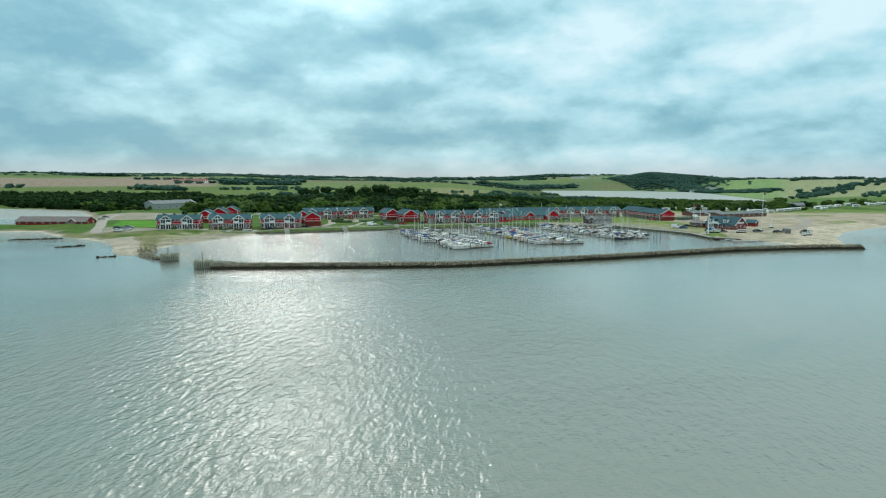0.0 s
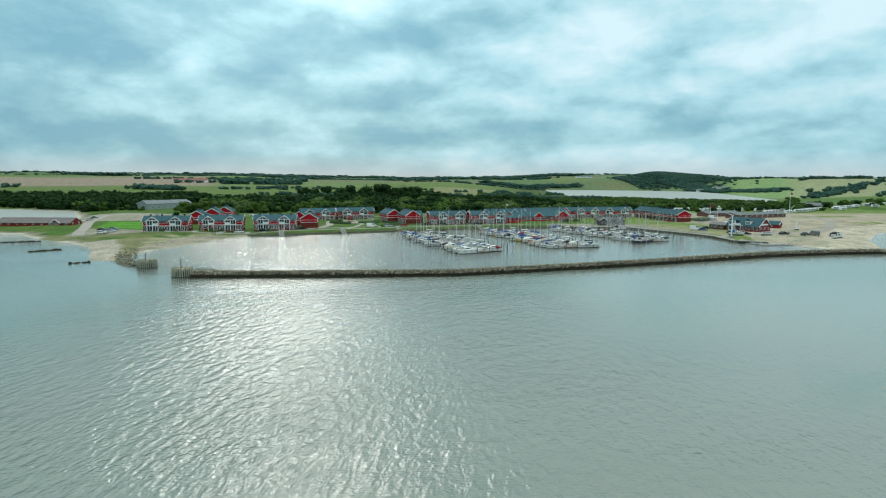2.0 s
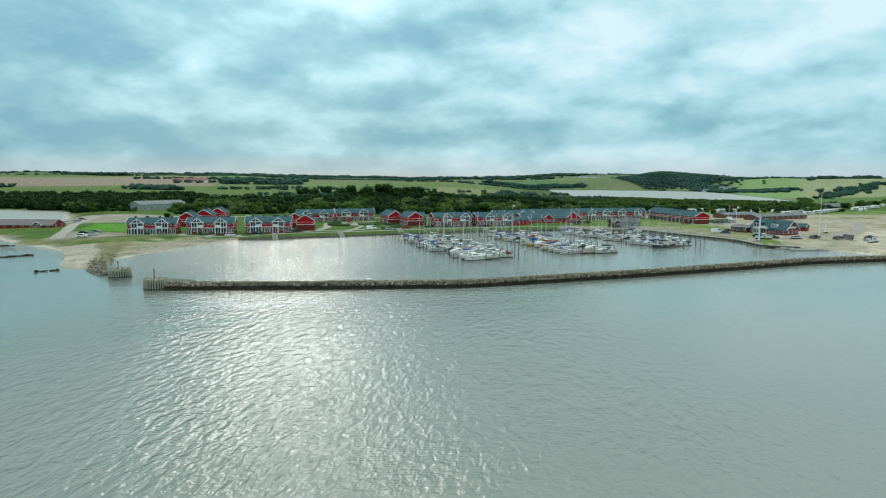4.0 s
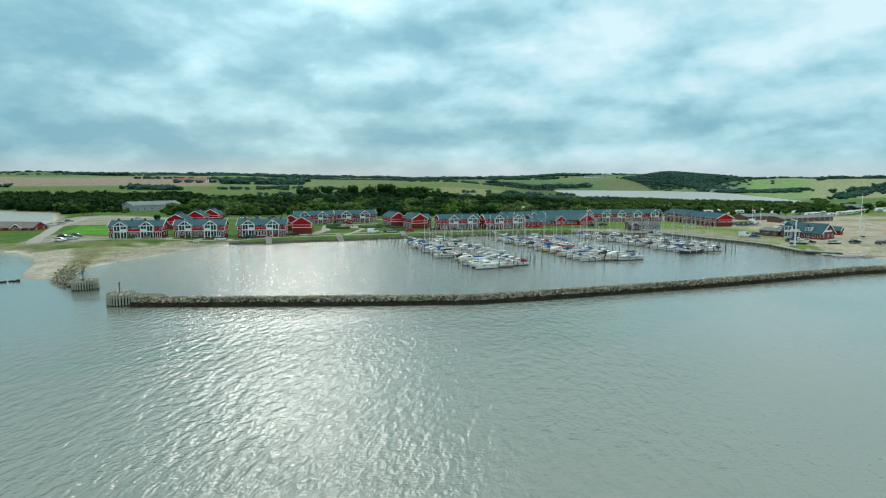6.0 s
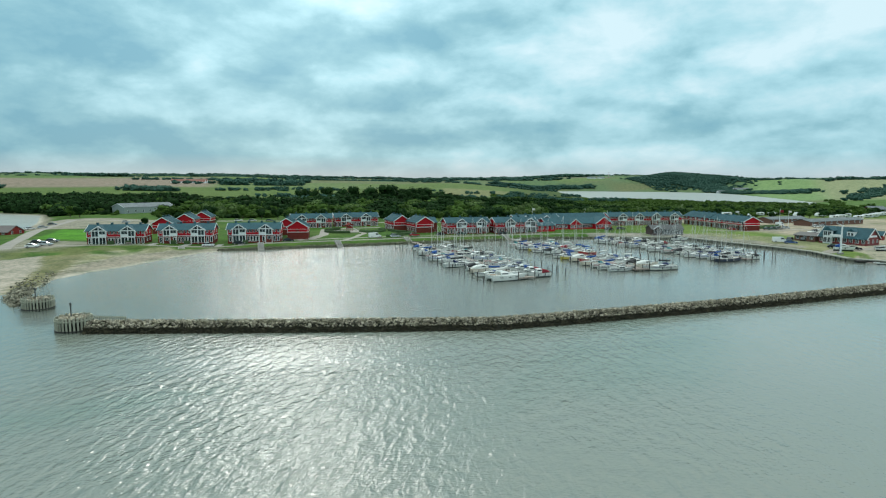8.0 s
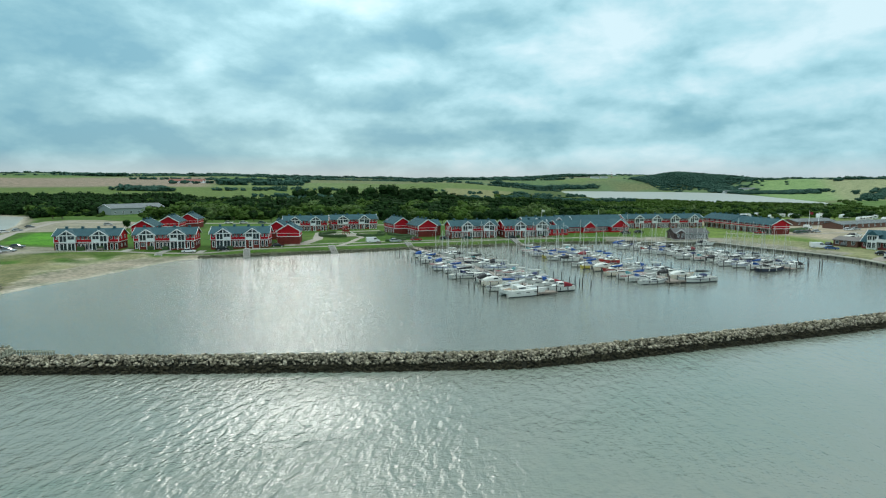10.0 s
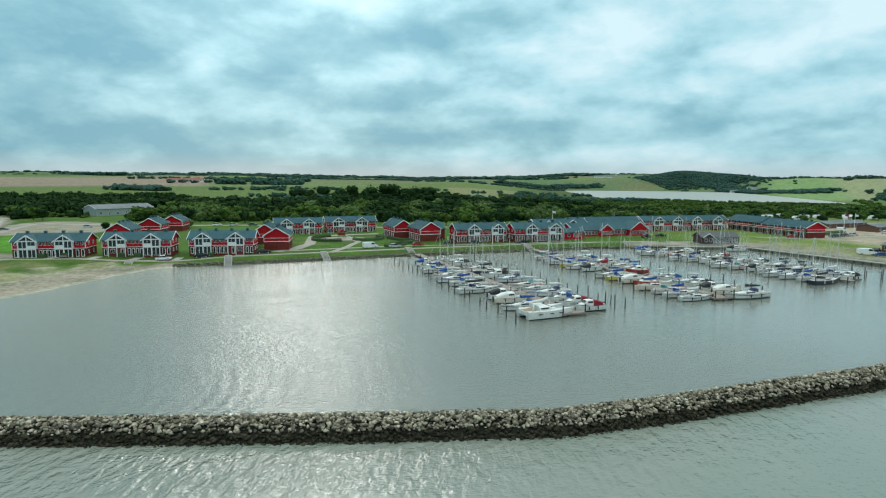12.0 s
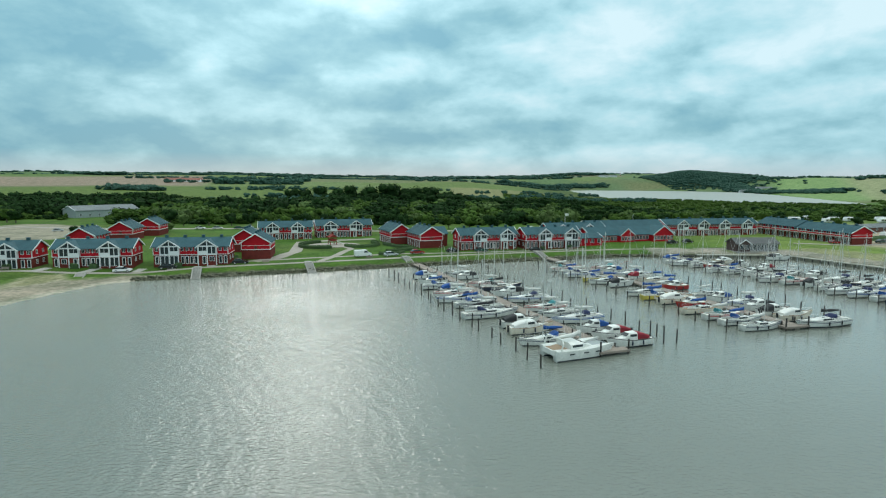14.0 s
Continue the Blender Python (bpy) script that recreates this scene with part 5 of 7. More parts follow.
def sail_yacht(L_, hull, cover, label, mast=None, hood=None, stripe=None):
    B, free = L_ * 0.31, 0.62 + L_ * 0.045
    mast = mast or L_ * 1.22
    t = thing("sailing_yacht", label, "sailing boat", "moored boats")
    bm, rim = hull_mesh(L_, B, free)
    part("hull", bm, (hull, ANTIFOUL), t, smooth=True)
    part("deck", deck_mesh(rim), PALE_DECK if hull is not CREAM else TEAK, t)
    part("toe_rail", rail_strip(rim), stripe or TEAK, t)
    fenders(t, rim, free, CANVAS_BLACK if hull is GEL else CANVAS_WHITE)
    if stripe:
        part("stripe", rail_strip(rim, 0.13, -0.24, 0.01), stripe, t)
    zc = free - 0.02
    bm = bmesh.new()
    loft(bm, [cabin_ring(-0.12 * L_, B * 0.30, zc, 0.50), cabin_ring(0.02 * L_, B * 0.30, zc, 0.48), cabin_ring(0.18 * L_, B * 0.24, zc, 0.36), cabin_ring(0.29 * L_, B * 0.13, zc + 0.02, 0.10)])
    part("cabin", bm, GEL, t)
    for s in (-1, 1):
        part("cabin_window", boxes((-0.10 * L_, 0.12 * L_, s * B * 0.285 - 0.03, s * B * 0.285 + 0.03, zc + 0.10, zc + 0.38)), GLASS, t)
    part("cockpit", boxes((-0.42 * L_, -0.14 * L_, -B * 0.20, B * 0.20, free - 0.02, free + 0.03)), COCKPIT, t)
    part("companionway", boxes((-0.128 * L_, -0.118 * L_, -0.3, 0.3, free + 0.05, free + 0.5)), CANVAS_BLACK, t)
    part("hatch", boxes((0.0, 0.06 * L_, -0.28, 0.28, zc + 0.44, zc + 0.50)), GLASS, t)
    part("fore_hatch", boxes((0.30 * L_, 0.35 * L_, -0.22, 0.22, free + 0.02, free + 0.12)), GLASS, t)
    bm = boxes((-0.43 * L_, -0.13 * L_, -B * 0.27, -B * 0.20, free, free + 0.28), (-0.43 * L_, -0.13 * L_, B * 0.20, B * 0.27, free, free + 0.28))
    part("coaming", bm, GEL, t)
    xm = 0.10 * L_
    bm = bmesh.new()
    rod(bm, (xm, 0, zc + 0.3), (xm - 0.01 * L_, 0, free + mast), 0.075, 0.05, 6)
    for f in (0.48, 0.74):
        rod(bm, (xm, -B * 0.30 * (1.2 - f), free + mast * f), (xm, B * 0.30 * (1.2 - f), free + mast * f), 0.03, 0.03, 4)
    part("mast", bm, ALU, t)
    zb = free + 1.35
    bm = bmesh.new()
    rod(bm, (xm - 0.1, 0, zb), (-0.32 * L_, 0, zb + 0.08), 0.06, 0.05, 6)
    part("boom", bm, ALU, t)
    if cover:
        bm = bmesh.new()
        loft(bm, [[(x, w * math.cos(a), zz + h * math.sin(a)) for a in (0.3, 1.2, 1.9, 2.8, 3.9, 5.5)] for x, w, zz, h in
                  ((xm - 0.05, 0.10, zb + 0.32, 0.38), (xm - 0.12 * L_, 0.18, zb + 0.20, 0.28), (-0.15 * L_, 0.18, zb + 0.18, 0.28), (-0.31 * L_, 0.09, zb + 0.12, 0.14))])
        part("sail_cover", bm, cover, t, smooth=True)
    if hood:
        bm = bmesh.new()
        loft(bm, [cabin_ring(-0.19 * L_, B * 0.27, zc + 0.25, 0.72, 0.9), cabin_ring(-0.13 * L_, B * 0.27, zc + 0.32, 0.60, 0.9), cabin_ring(-0.06 * L_, B * 0.25, zc + 0.42, 0.08, 0.9)])
        part("sprayhood", bm, hood, t)
    bm = bmesh.new()
    top = (xm - 0.01 * L_, 0, free + mast * 0.98)
    rod(bm, top, (rim[-1][0] - 0.1, 0, free + 0.25), 0.022, 0.022, 3)
    rod(bm, top, (-L_ * 0.48, 0, free + 0.1), 0.018, 0.018, 3)
    for s in (-1, 1):
        rod(bm, (xm, 0, free + mast * 0.74), (xm - 0.1, s * B * 0.46, free), 0.016, 0.016, 3)
    part("rigging", bm, ALU, t)
    bm = bmesh.new()
    rod(bm, (rim[-1][0] - 0.2, 0, free + 0.35), (rim[-1][0] - 0.9, 0, free + 1.4 * 0 + 0.40), 0.10, 0.07, 5)
    part("furled_jib_drum", bm, CANVAS_WHITE, t)
    bm = rail_strip(rim[1::2], 0.045, 0.6, 0.08)
    for x, w, z in rim[1::3]:
        for s in (-1, 1):
            rod(bm, (x, s * (w - 0.08), z - 0.05), (x, s * (w - 0.08), z + 0.6), 0.02, 0.02, 3)
    part("guard_rail", bm, ALU, t)
    return t


def motor_boat(L_, hull, canopy, label, cabin=True):
    B, free = L_ * 0.34, 0.85 + L_ * 0.03
    t = thing("motor_boat", label, "motor boat", "moored boats")
    bm, rim = hull_mesh(L_, B, free, 0.5, 0.9, 2.0)
    part("hull", bm, (hull, ANTIFOUL), t, smooth=True)
    part("deck", deck_mesh(rim), PALE_DECK, t)
    fenders(t, rim, free, NAVY)
    part("rub_rail", rail_strip(rim, 0.11), CANVAS_BLACK if hull is GEL else TEAK, t)
    z = free - 0.03
    if cabin:
        bm = bmesh.new()
        loft(bm, [cabin_ring(-0.10 * L_, B * 0.36, z, 1.15, 0.85), cabin_ring(0.10 * L_, B * 0.36, z, 1.10, 0.85), cabin_ring(0.20 * L_, B * 0.33, z, 0.55, 0.8), cabin_ring(0.38 * L_, B * 0.18, z, 0.18, 0.8)])
        part("cabin", bm, GEL, t)
        for s in (-1, 1):
            part("cabin_window", boxes((-0.08 * L_, 0.09 * L_, s * B * 0.335 - 0.04, s * B * 0.335 + 0.04, z + 0.55, z + 0.92)), GLASS, t)
        bm = bmesh.new()
        prism(bm, [(0.105 * L_, z + 1.02), (0.185 * L_, z + 0.60), (0.19 * L_, z + 0.64), (0.115 * L_, z + 1.06)], -B * 0.27, B * 0.27, "y")
        part("windscreen", bm, GLASS, t)
    part("cockpit_floor", boxes((-0.46 * L_, -0.10 * L_, -B * 0.36, B * 0.36, free - 0.02, free + 0.03)), COCKPIT, t)
    bm = boxes((-0.50 * L_ - 0.28, -0.50 * L_ - 0.02, -0.18, 0.18, 0.35, free + 0.45))
    bmesh.ops.bevel(bm, geom=bm.edges[:], offset=0.06, segments=1, affect="EDGES")
    part("outboard_motor", bm, CANVAS_BLACK, t)
    if canopy:
        bm = bmesh.new()
        loft(bm, [cabin_ring(-0.42 * L_, B * 0.36, z + 0.1, 0.45, 0.8), cabin_ring(-0.28 * L_, B * 0.36, z + 0.1, 0.80, 0.9), cabin_ring(-0.10 * L_, B * 0.35, z + 0.1, 1.04, 0.9)])
        part("canopy", bm, canopy, t)
    bm = rail_strip(rim[8:], 0.05, 0.55, 0.06)
    for x, w, z_ in rim[8::2]:
        for s in (-1, 1):
            rod(bm, (x, s * (w - 0.06), z_ - 0.05), (x, s * (w - 0.06), z_ + 0.55), 0.02, 0.02, 3)
    part("bow_rail", bm, ALU, t)
    return t


def catamaran():
    t = thing("catamaran", "large white catamaran with white boom cover at the pier end", "catamaran", "moored boats")
    L_, B = 9.0, 4.9
    for s in (-1, 1):
        bm, rim = hull_mesh(L_, 1.5, 1.45, 0.3, 0.8, 2.4)
        bmesh.ops.translate(bm, vec=(0, s * (B / 2 - 0.75), 0), verts=bm.verts)
        part("hull", bm, (GEL, ANTIFOUL), t, smooth=True)
        bm = deck_mesh(rim, 0.03, 0.02)
        bmesh.ops.translate(bm, vec=(0, s * (B / 2 - 0.75), 0), verts=bm.verts)
        part("hull_deck", bm, GEL, t)
        y = s * (B / 2 - 0.75) + s * 0.76
        for x in (-2.2, 0.2, 2.2):
            part("hull_window", boxes((x - 0.4, x + 0.4, y - 0.04, y + 0.03, 0.92, 1.08)), GLASS, t)
    part("bridge_deck", boxes((-4.6, 2.4, -B / 2 + 1.0, B / 2 - 1.0, 0.75, 1.42)), GEL, t)
    part("trampoline", boxes((2.4, 4.9, -B / 2 + 1.1, B / 2 - 1.1, 1.28, 1.33), (4.9, 5.05, -B / 2 + 0.6, B / 2 - 0.6, 1.25, 1.42)), HULL_GREY, t)
    bm = bmesh.new()
    loft(bm, [cabin_ring(-2.0, 1.9, 1.4, 0.9, 0.8), cabin_ring(-0.2, 1.9, 1.4, 0.95, 0.8), cabin_ring(1.2, 1.6, 1.4, 0.5, 0.75), cabin_ring(2.3, 1.2, 1.4, 0.08, 0.75)])
    part("saloon", bm, GEL, t)
    for s in (-1, 1):
        part("saloon_window", boxes((-1.7, 0.0, s * 1.76 - 0.06, s * 1.76 + 0.06, 1.72, 2.02)), GLASS, t)
    bm = bmesh.new()
    prism(bm, [(-0.05, 2.30), (1.15, 1.90), (1.22, 1.93), (0.0, 2.36)], -1.15, 1.15, "y")
    part("windscreen", bm, GLASS, t)
    bm = bmesh.new()
    tube(bm, [(-3.9, -2.2, 1.3), (-3.5, -2.1, 2.5), (-3.3, -1.6, 2.9), (-3.3, 1.6, 2.9), (-3.5, 2.1, 2.5), (-3.9, 2.2, 1.3)], 0.12, 6)
    part("targa_arch", bm, GEL, t)
    part("cockpit_floor", boxes((-4.3, -2.1, -1.6, 1.6, 1.42, 1.47)), TEAK, t)
    bm = bmesh.new()
    rod(bm, (0.9, 0, 2.4), (0.8, 0, 15.5), 0.11, 0.07, 7)
    part("mast", bm, ALU, t)
    bm = bmesh.new()
    loft(bm, [[(x, w * math.cos(a), zz + h * math.sin(a)) for a in (0.3, 1.2, 1.9, 2.8, 3.9, 5.5)] for x, w, zz, h in
              ((0.8, 0.12, 3.2, 0.5), (-0.8, 0.24, 2.9, 0.34), (-2.6, 0.22, 2.85, 0.28), (-4.0, 0.10, 2.8, 0.14))])
    part("sail_cover", bm, CANVAS_WHITE, t, smooth=True)
    bm = bmesh.new()
    rod(bm, (0.8, 0, 15.2), (5.0, 0, 1.6), 0.03, 0.03, 3)
    for s in (-1, 1):
        rod(bm, (0.8, 0, 12.5), (-0.5, s * 2.8, 1.5), 0.02, 0.02, 3)
    part("rigging", bm, ALU, t)
    return t


def rowing_boat(L_, hull, label):
    t = thing("dinghy", label, "dinghy", "small boats by the slip")
    bm, rim = hull_mesh(L_, L_ * 0.36, 0.45, 0.2, 0.7, 1.8)
    part("hull", bm, (hull, ANTIFOUL), t, smooth=True)
    part("floor", deck_mesh(rim, 0.1, 0.22), TEAK, t)
    part("gunwale", rail_strip(rim, 0.08), WHITE, t)
    part("thwart", boxes((-0.1 * L_, 0.0, -L_ * 0.15, L_ * 0.15, 0.32, 0.37)), TEAK, t)
    return t


# piers: end, start at the quay, half width
PIERS = [((22.4, 217.2), (-8.4, 305.2), 1.15), ((57.86, 231.0), (33.5, 317.0), 1.15), ((100.6, 249.6), (73.2, 323.4), 1.1)]


def pier(i, end, start, half):
    (x0, y0), (x1, y1) = end, start
    L_ = math.hypot(x1 - x0, y1 - y0)
    a = math.degrees(math.atan2(y1 - y0, x1 - x0))
    p = thing("pier", "weathered timber boat pier on dark piles", "pier", "timber piers", pose(x0, y0, 0, 0, 0, a))
    r = random.Random(i)
    bm = bmesh.new()
    box(bm, 0, L_, -half + 0.05, half - 0.05, 0.55, 0.66)
    part("deck_beams", bm, PILE, p)
    n = int(L_ / 0.5)
    plank = boxes((0, L_ / n - 0.03, -half, half, 0.66, 0.72))
    me = bpy.data.meshes.new("plank")
    plank.to_mesh(me)
    plank.free()
    me.materials.append(TIMBER)
    for k in range(n):
        o = new("plank", me)
        o.parent = p
        o.matrix_local = pose(k * L_ / n, r.uniform(-0.03, 0.03), r.uniform(-0.006, 0.006))
    part("edge_beam", boxes((0, L_, -half - 0.12, -half, 0.42, 0.74)), TIMBER, p)
    part("edge_beam", boxes((0, L_, half, half + 0.12, 0.42, 0.74)), TIMBER, p)
    bm = bmesh.new()
    rod(bm, (0, 0, -1.8), (0, 0, 1.5), 0.13, 0.12, 8)
    me = bpy.data.meshes.new("pier_post")
    bm.to_mesh(me)
    bm.free()
    me.materials.append(PILE)
    for k in range(int(L_ / 7)):
        for s in (-1, 1):
            o = new("pier_post", me)
            o.parent = p
            o.matrix_local = pose(0.4 + k * 7.0, s * (half + 0.24), r.uniform(-0.5, 0.6))
    # shore power pedestals
    for k in range(5):
        u = 6 + k * L_ / 5.5
        part("power_post", boxes((u - 0.1, u + 0.1, half - 0.35, half - 0.15, 0.72, 1.7)), CANVAS_WHITE, p)
    return p


for i, (e_, s_, hw) in enumerate(PIERS):
    pier(i, e_, s_, hw)
# wider landing stage at the outer end of the first two piers
for (x0, y0), (x1, y1), hw in PIERS[:2]:
    a = math.degrees(math.atan2(y1 - y0, x1 - x0))
    st = thing("landing_stage", "dark timber landing stage at the pier end", "pier", m=pose(x0, y0, 0, 0, 0, a))
    part("platform", boxes((-1.6, -0.02, -2.6, 2.6, 0.38, 0.70)), TIMBER, st)
    for yy in (-2.4, 2.4):
        bm = bmesh.new()
        rod(bm, (-1.4, yy, -1.8), (-1.4, yy, 2.2), 0.14, 0.13, 8)
        part("corner_post", bm, PILE, st)

# mooring posts
bm = bmesh.new()
rod(bm, (0, 0, -2.0), (0, 0, 2.3), 0.125, 0.11, 8)
rod(bm, (0, 0, 2.3), (0, 0, 2.36), 0.12, 0.08, 8)
post_mesh = bpy.data.meshes.new("mooring_post")
bm.to_mesh(post_mesh)
bm.free()
post_mesh.materials.append(PILE)


def mooring_post(x, y, up):
    o = new("mooring_post", post_mesh)
    o.matrix_world = pose(x, y, up, RND.uniform(-1.5, 1.5), RND.uniform(-1.5, 1.5), RND.uniform(0, 90))
    return tagged(o, "dark weathered timber mooring post standing in water", "post", "mooring posts")


RND = random.Random(77)


def berth(i, side, s, length):
    """Pose of a boat that lies at right angles to pier i on a side (-1 left, 1 right), s metres from its end."""
    (x0, y0), (x1, y1), hw = PIERS[i]
    L_ = math.hypot(x1 - x0, y1 - y0)
    ux, uy = (x1 - x0) / L_, (y1 - y0) / L_
    nx, ny = uy * side, -ux * side
    return x0 + ux * s, y0 + uy * s, nx, ny, hw


for i, reach in ((0, 12.7), (1, 12.4), (2, 12.0)):
    (x0, y0), (x1, y1), hw = PIERS[i]
    L_ = math.hypot(x1 - x0, y1 - y0)
    for side in (-1, 1):
        s = -3.0 if side < 0 and i == 0 else 0.5
        while s < L_ - 17:
            x, y, nx, ny, _ = berth(i, side, s, 0)
            mooring_post(x + nx * (reach + RND.uniform(-0.5, 0.5)), y + ny * (reach + RND.uniform(-0.5, 0.5)), RND.uniform(-0.7, 0.5))
            s += 3.9 + RND.uniform(-0.3, 0.5)
# free standing posts beyond the third pier
for x, y in ((108.6, 250.8), (110.5, 258.7), (110.9, 264.1), (32.4, 221.9), (31.5, 225.1)):
    mooring_post(x, y, 0.5)

PROTO = []


def boat_pool():
    W, B_, D, R, K, T = CANVAS_WHITE, BLUE, DARK_BLUE, CANVAS_RED, CANVAS_BLACK, CANVAS_TEAL
    rows = [("s", 9.2, GEL, B_, B_, NAVY, "white sailing yacht with blue sail cover moored at the pier"), ("s", 10.4, GEL, W, D, BLUE, "white sailing yacht with dark blue hood and white sail cover"),
            ("s", 8.4, GEL, W, None, NAVY, "small white sailing yacht with pale sail cover"), ("s", 9.6, CREAM, B_, None, None, "cream sailing yacht with bright blue cover"),
            ("s", 10.8, NAVY, K, K, None, "dark blue sailing yacht with black covers"), ("s", 8.8, HULL_YELLOW, B_, B_, None, "yellow-hulled sailing yacht with blue covers"),
            ("s", 9.0, GEL, W, T, HULL_RED, "white sailing yacht with teal sprayhood and white cover"), ("s", 11.4, GEL, K, D, NAVY, "large white sailing yacht with dark covers"),
            ("m", 7.6, GEL, R, None, None, "white motor boat with dark red canopy"), ("m", 8.6, GEL, K, None, None, "white motor cruiser with black canopy"),
            ("m", 6.4, GEL, B_, None, None, "small white motor boat with blue canopy"), ("m", 8.0, CREAM, W, None, None, "cream motor cruiser with white canvas cover"),
            ("m", 6.8, HULL_RED, None, None, None, "red-hulled motor boat with white cabin"), ("m", 7.2, GEL, K, None, None, "white motor boat with small cabin and black canopy")]
    for k, L_, hull, c, hood, stripe, label in rows:
        L_ = L_ * 0.9
        PROTO.append(sail_yacht(L_, hull, c, label, hood=hood, stripe=stripe) if k == "s" else motor_boat(L_, hull, c, label))


boat_pool()
LENGTH = [q * 0.9 for q in [9.2, 10.4, 8.4, 9.6, 10.8, 8.8, 9.0, 11.4, 7.6, 8.6, 6.4, 8.0, 6.8, 7.2]]
USED = set()


def put_boat(k, i, side, s, bow_out=False):
    L_ = LENGTH[k]
    x, y, nx, ny, hw = berth(i, side, s, L_)
    off = hw + 0.7 + L_ / 2
    a = math.degrees(math.atan2(ny, nx)) + (0 if bow_out else 180) + RND.uniform(-2.5, 2.5)
    m_ = pose(x + nx * off, y + ny * off, RND.uniform(-0.05, 0.05), RND.uniform(-1.2, 1.2), 0, a)
    if k not in USED:
        USED.add(k)
        PROTO[k].matrix_world = m_
        return PROTO[k]
    return copy_thing(PROTO[k], m_)


# berths: pier, side, then rows of (metres from the end, boat); bows point out where the number is negative
FLEET = [
    (0, -1, [(7.2, 0), (14.0, 11), (18.4, 13), (26.5, 7), (31.0, 2), (35.5, 0), (41.0, 1), (46.5, 6), (51.0, 10), (56.0, 0), (62.0, 13), (70.0, 10)]),
    (0, 1, [(1.8, 8), (6.0, 8), (10.3, 10), (17.5, 1), (22.5, 2), (27.5, 6), (36.0, 1), (42.5, 9), (50.0, 4), (55.0, 6), (66.0, 13), (71.0, 2)]),
    (1, -1, [(3.5, 2), (7.6, 0), (11.6, 6), (16.6, 3), (21.0, 12), (25.4, 11), (30.0, 5), (34.2, 0), (45.0, 13), (49.5, 0), (54.0, 5), (60.0, 1), (65.0, 0), (71.0, 6)]),
    (1, 1, [(2.2, 7), (7.0, 11), (11.0, 13), (15.2, 9), (19.5, 1), (24.0, 10), (28.6, 2), (38.0, 12), (42.4, 0), (47.0, 3), (52.0, 8), (57.0, 1), (63.0, 10), (68.0, 6)]),
    (2, -1, [(2.5, 4), (6.8, 0), (11.0, 1), (15.2, 7), (19.4, 2), (23.5, 13), (27.8, 6), (32.0, 7), (36.2, 2), (40.4, 13), (44.8, 0), (49.0, 7), (53.4, 12), (57.6, 2), (62.0, 7), (66.4, 0), (70.5, 10)]),
    (2, 1, [(4.0, 13), (9.2, 1), (14.0, 2), (19.0, 4), (25.0, 7), (31.0, 9), (37.5, 2), (45.0, 8), (53.0, 13), (60.0, 11)]),
]
for i, side, rows in FLEET:
    for s, k in rows:
        put_boat(k, i, side, s - 2.7 if i == 1 else s, (int(s * 10) + k) % 3 == 0)
cat = catamaran()
cat.matrix_world = pose(17.2, 216.2, 0, 0, 0, 22)
for k in range(len(PROTO)):
    if k not in USED:
        put_boat(k, 2, 1, 66.0)
# ---- paths, steps and roads ----
def strip(name, line, width, material, label, lift=0.06, step=1.5, category="path"):
    """A paved strip draped over the ground, with thickness."""
    bm = bmesh.new()
    n = max(2, int(line_length(line) / step))
    rows = []
    for i in range(n + 1):
        x, y, a = along(line, line_length(line) * i / n)
        nx, ny = -math.sin(a), math.cos(a)
        row = []
        for o in (-width / 2, 0, width / 2):
            px, py = x + nx * o, y + ny * o
            row.append((px, py, max(ground_z(px, py), 0.05) + lift))
        rows.append([bm.verts.new(p) for p in row] + [bm.verts.new((p[0], p[1], p[2] - 0.35)) for p in (row[2], row[0])])
    for p, q in zip(rows, rows[1:]):
        for k in range(5):
            bm.faces.new((p[k], p[(k + 1) % 5], q[(k + 1) % 5], q[k]))
    bmesh.ops.recalc_face_normals(bm, faces=bm.faces)
    return tagged(mesh_object(name, bm, material), label, category, kind="structure")


strip("promenade_path", [(-150, 279), (-128, 280.2), (-96, 283.6), (-80, 287.0), (-62, 291.6), (-36, 301.0), (-8, 311.6), (30, 323.5), (60, 331.5), (82, 333.0)], 2.0, GRAVEL, "pale gravel promenade path above the grass bank")
strip("house_path", [(-62, 300.5), (-40, 309.5), (-14, 319.5), (6, 322.5), (28, 327.0), (50, 333.5)], 1.8, GRAVEL, "pale gravel path in front of the houses")
strip("drive", [(-55, 302), (-49.8, 310), (-47.5, 322), (-50, 338), (-52, 352), (-40, 358), (-26, 364)], 4.0, GRAVEL, "pale gravel drive past the red gabled house")
strip("garden_path", [(-36, 302), (-33, 316), (-30.5, 330), (-36, 342)], 2.2, GRAVEL, "gravel path to the ring garden")
strip("back_road", [(-232, 430), (-196, 420), (-160, 412), (-126, 411), (-96, 412), (-60, 404), (-20, 398), (20, 402), (60, 396), (95, 412), (140, 420), (190, 428)], 5.0, GRAVEL, "pale gravel road behind the houses")
strip("west_road", [(-152, 276), (-158, 287), (-166, 306), (-178, 330), (-195, 365), (-208, 398), (-216, 425)], 5.0, GRAVEL, "pale gravel road to the spit")
strip("east_path", [(132, 348), (150, 340), (168, 345), (190, 352), (230, 372)], 2.6, GRAVEL, "pale gravel path by the balcony block")
strip("yard_road", [(134, 262), (146, 268), (160, 268), (180, 275), (210, 300), (245, 345), (262, 390)], 5.0, mat("worn_yard_gravel", (0.27, 0.245, 0.205), (0.21, 0.19, 0.16), scale=0.2, fine=3, rough=0.95), "worn gravel yard by the club house")
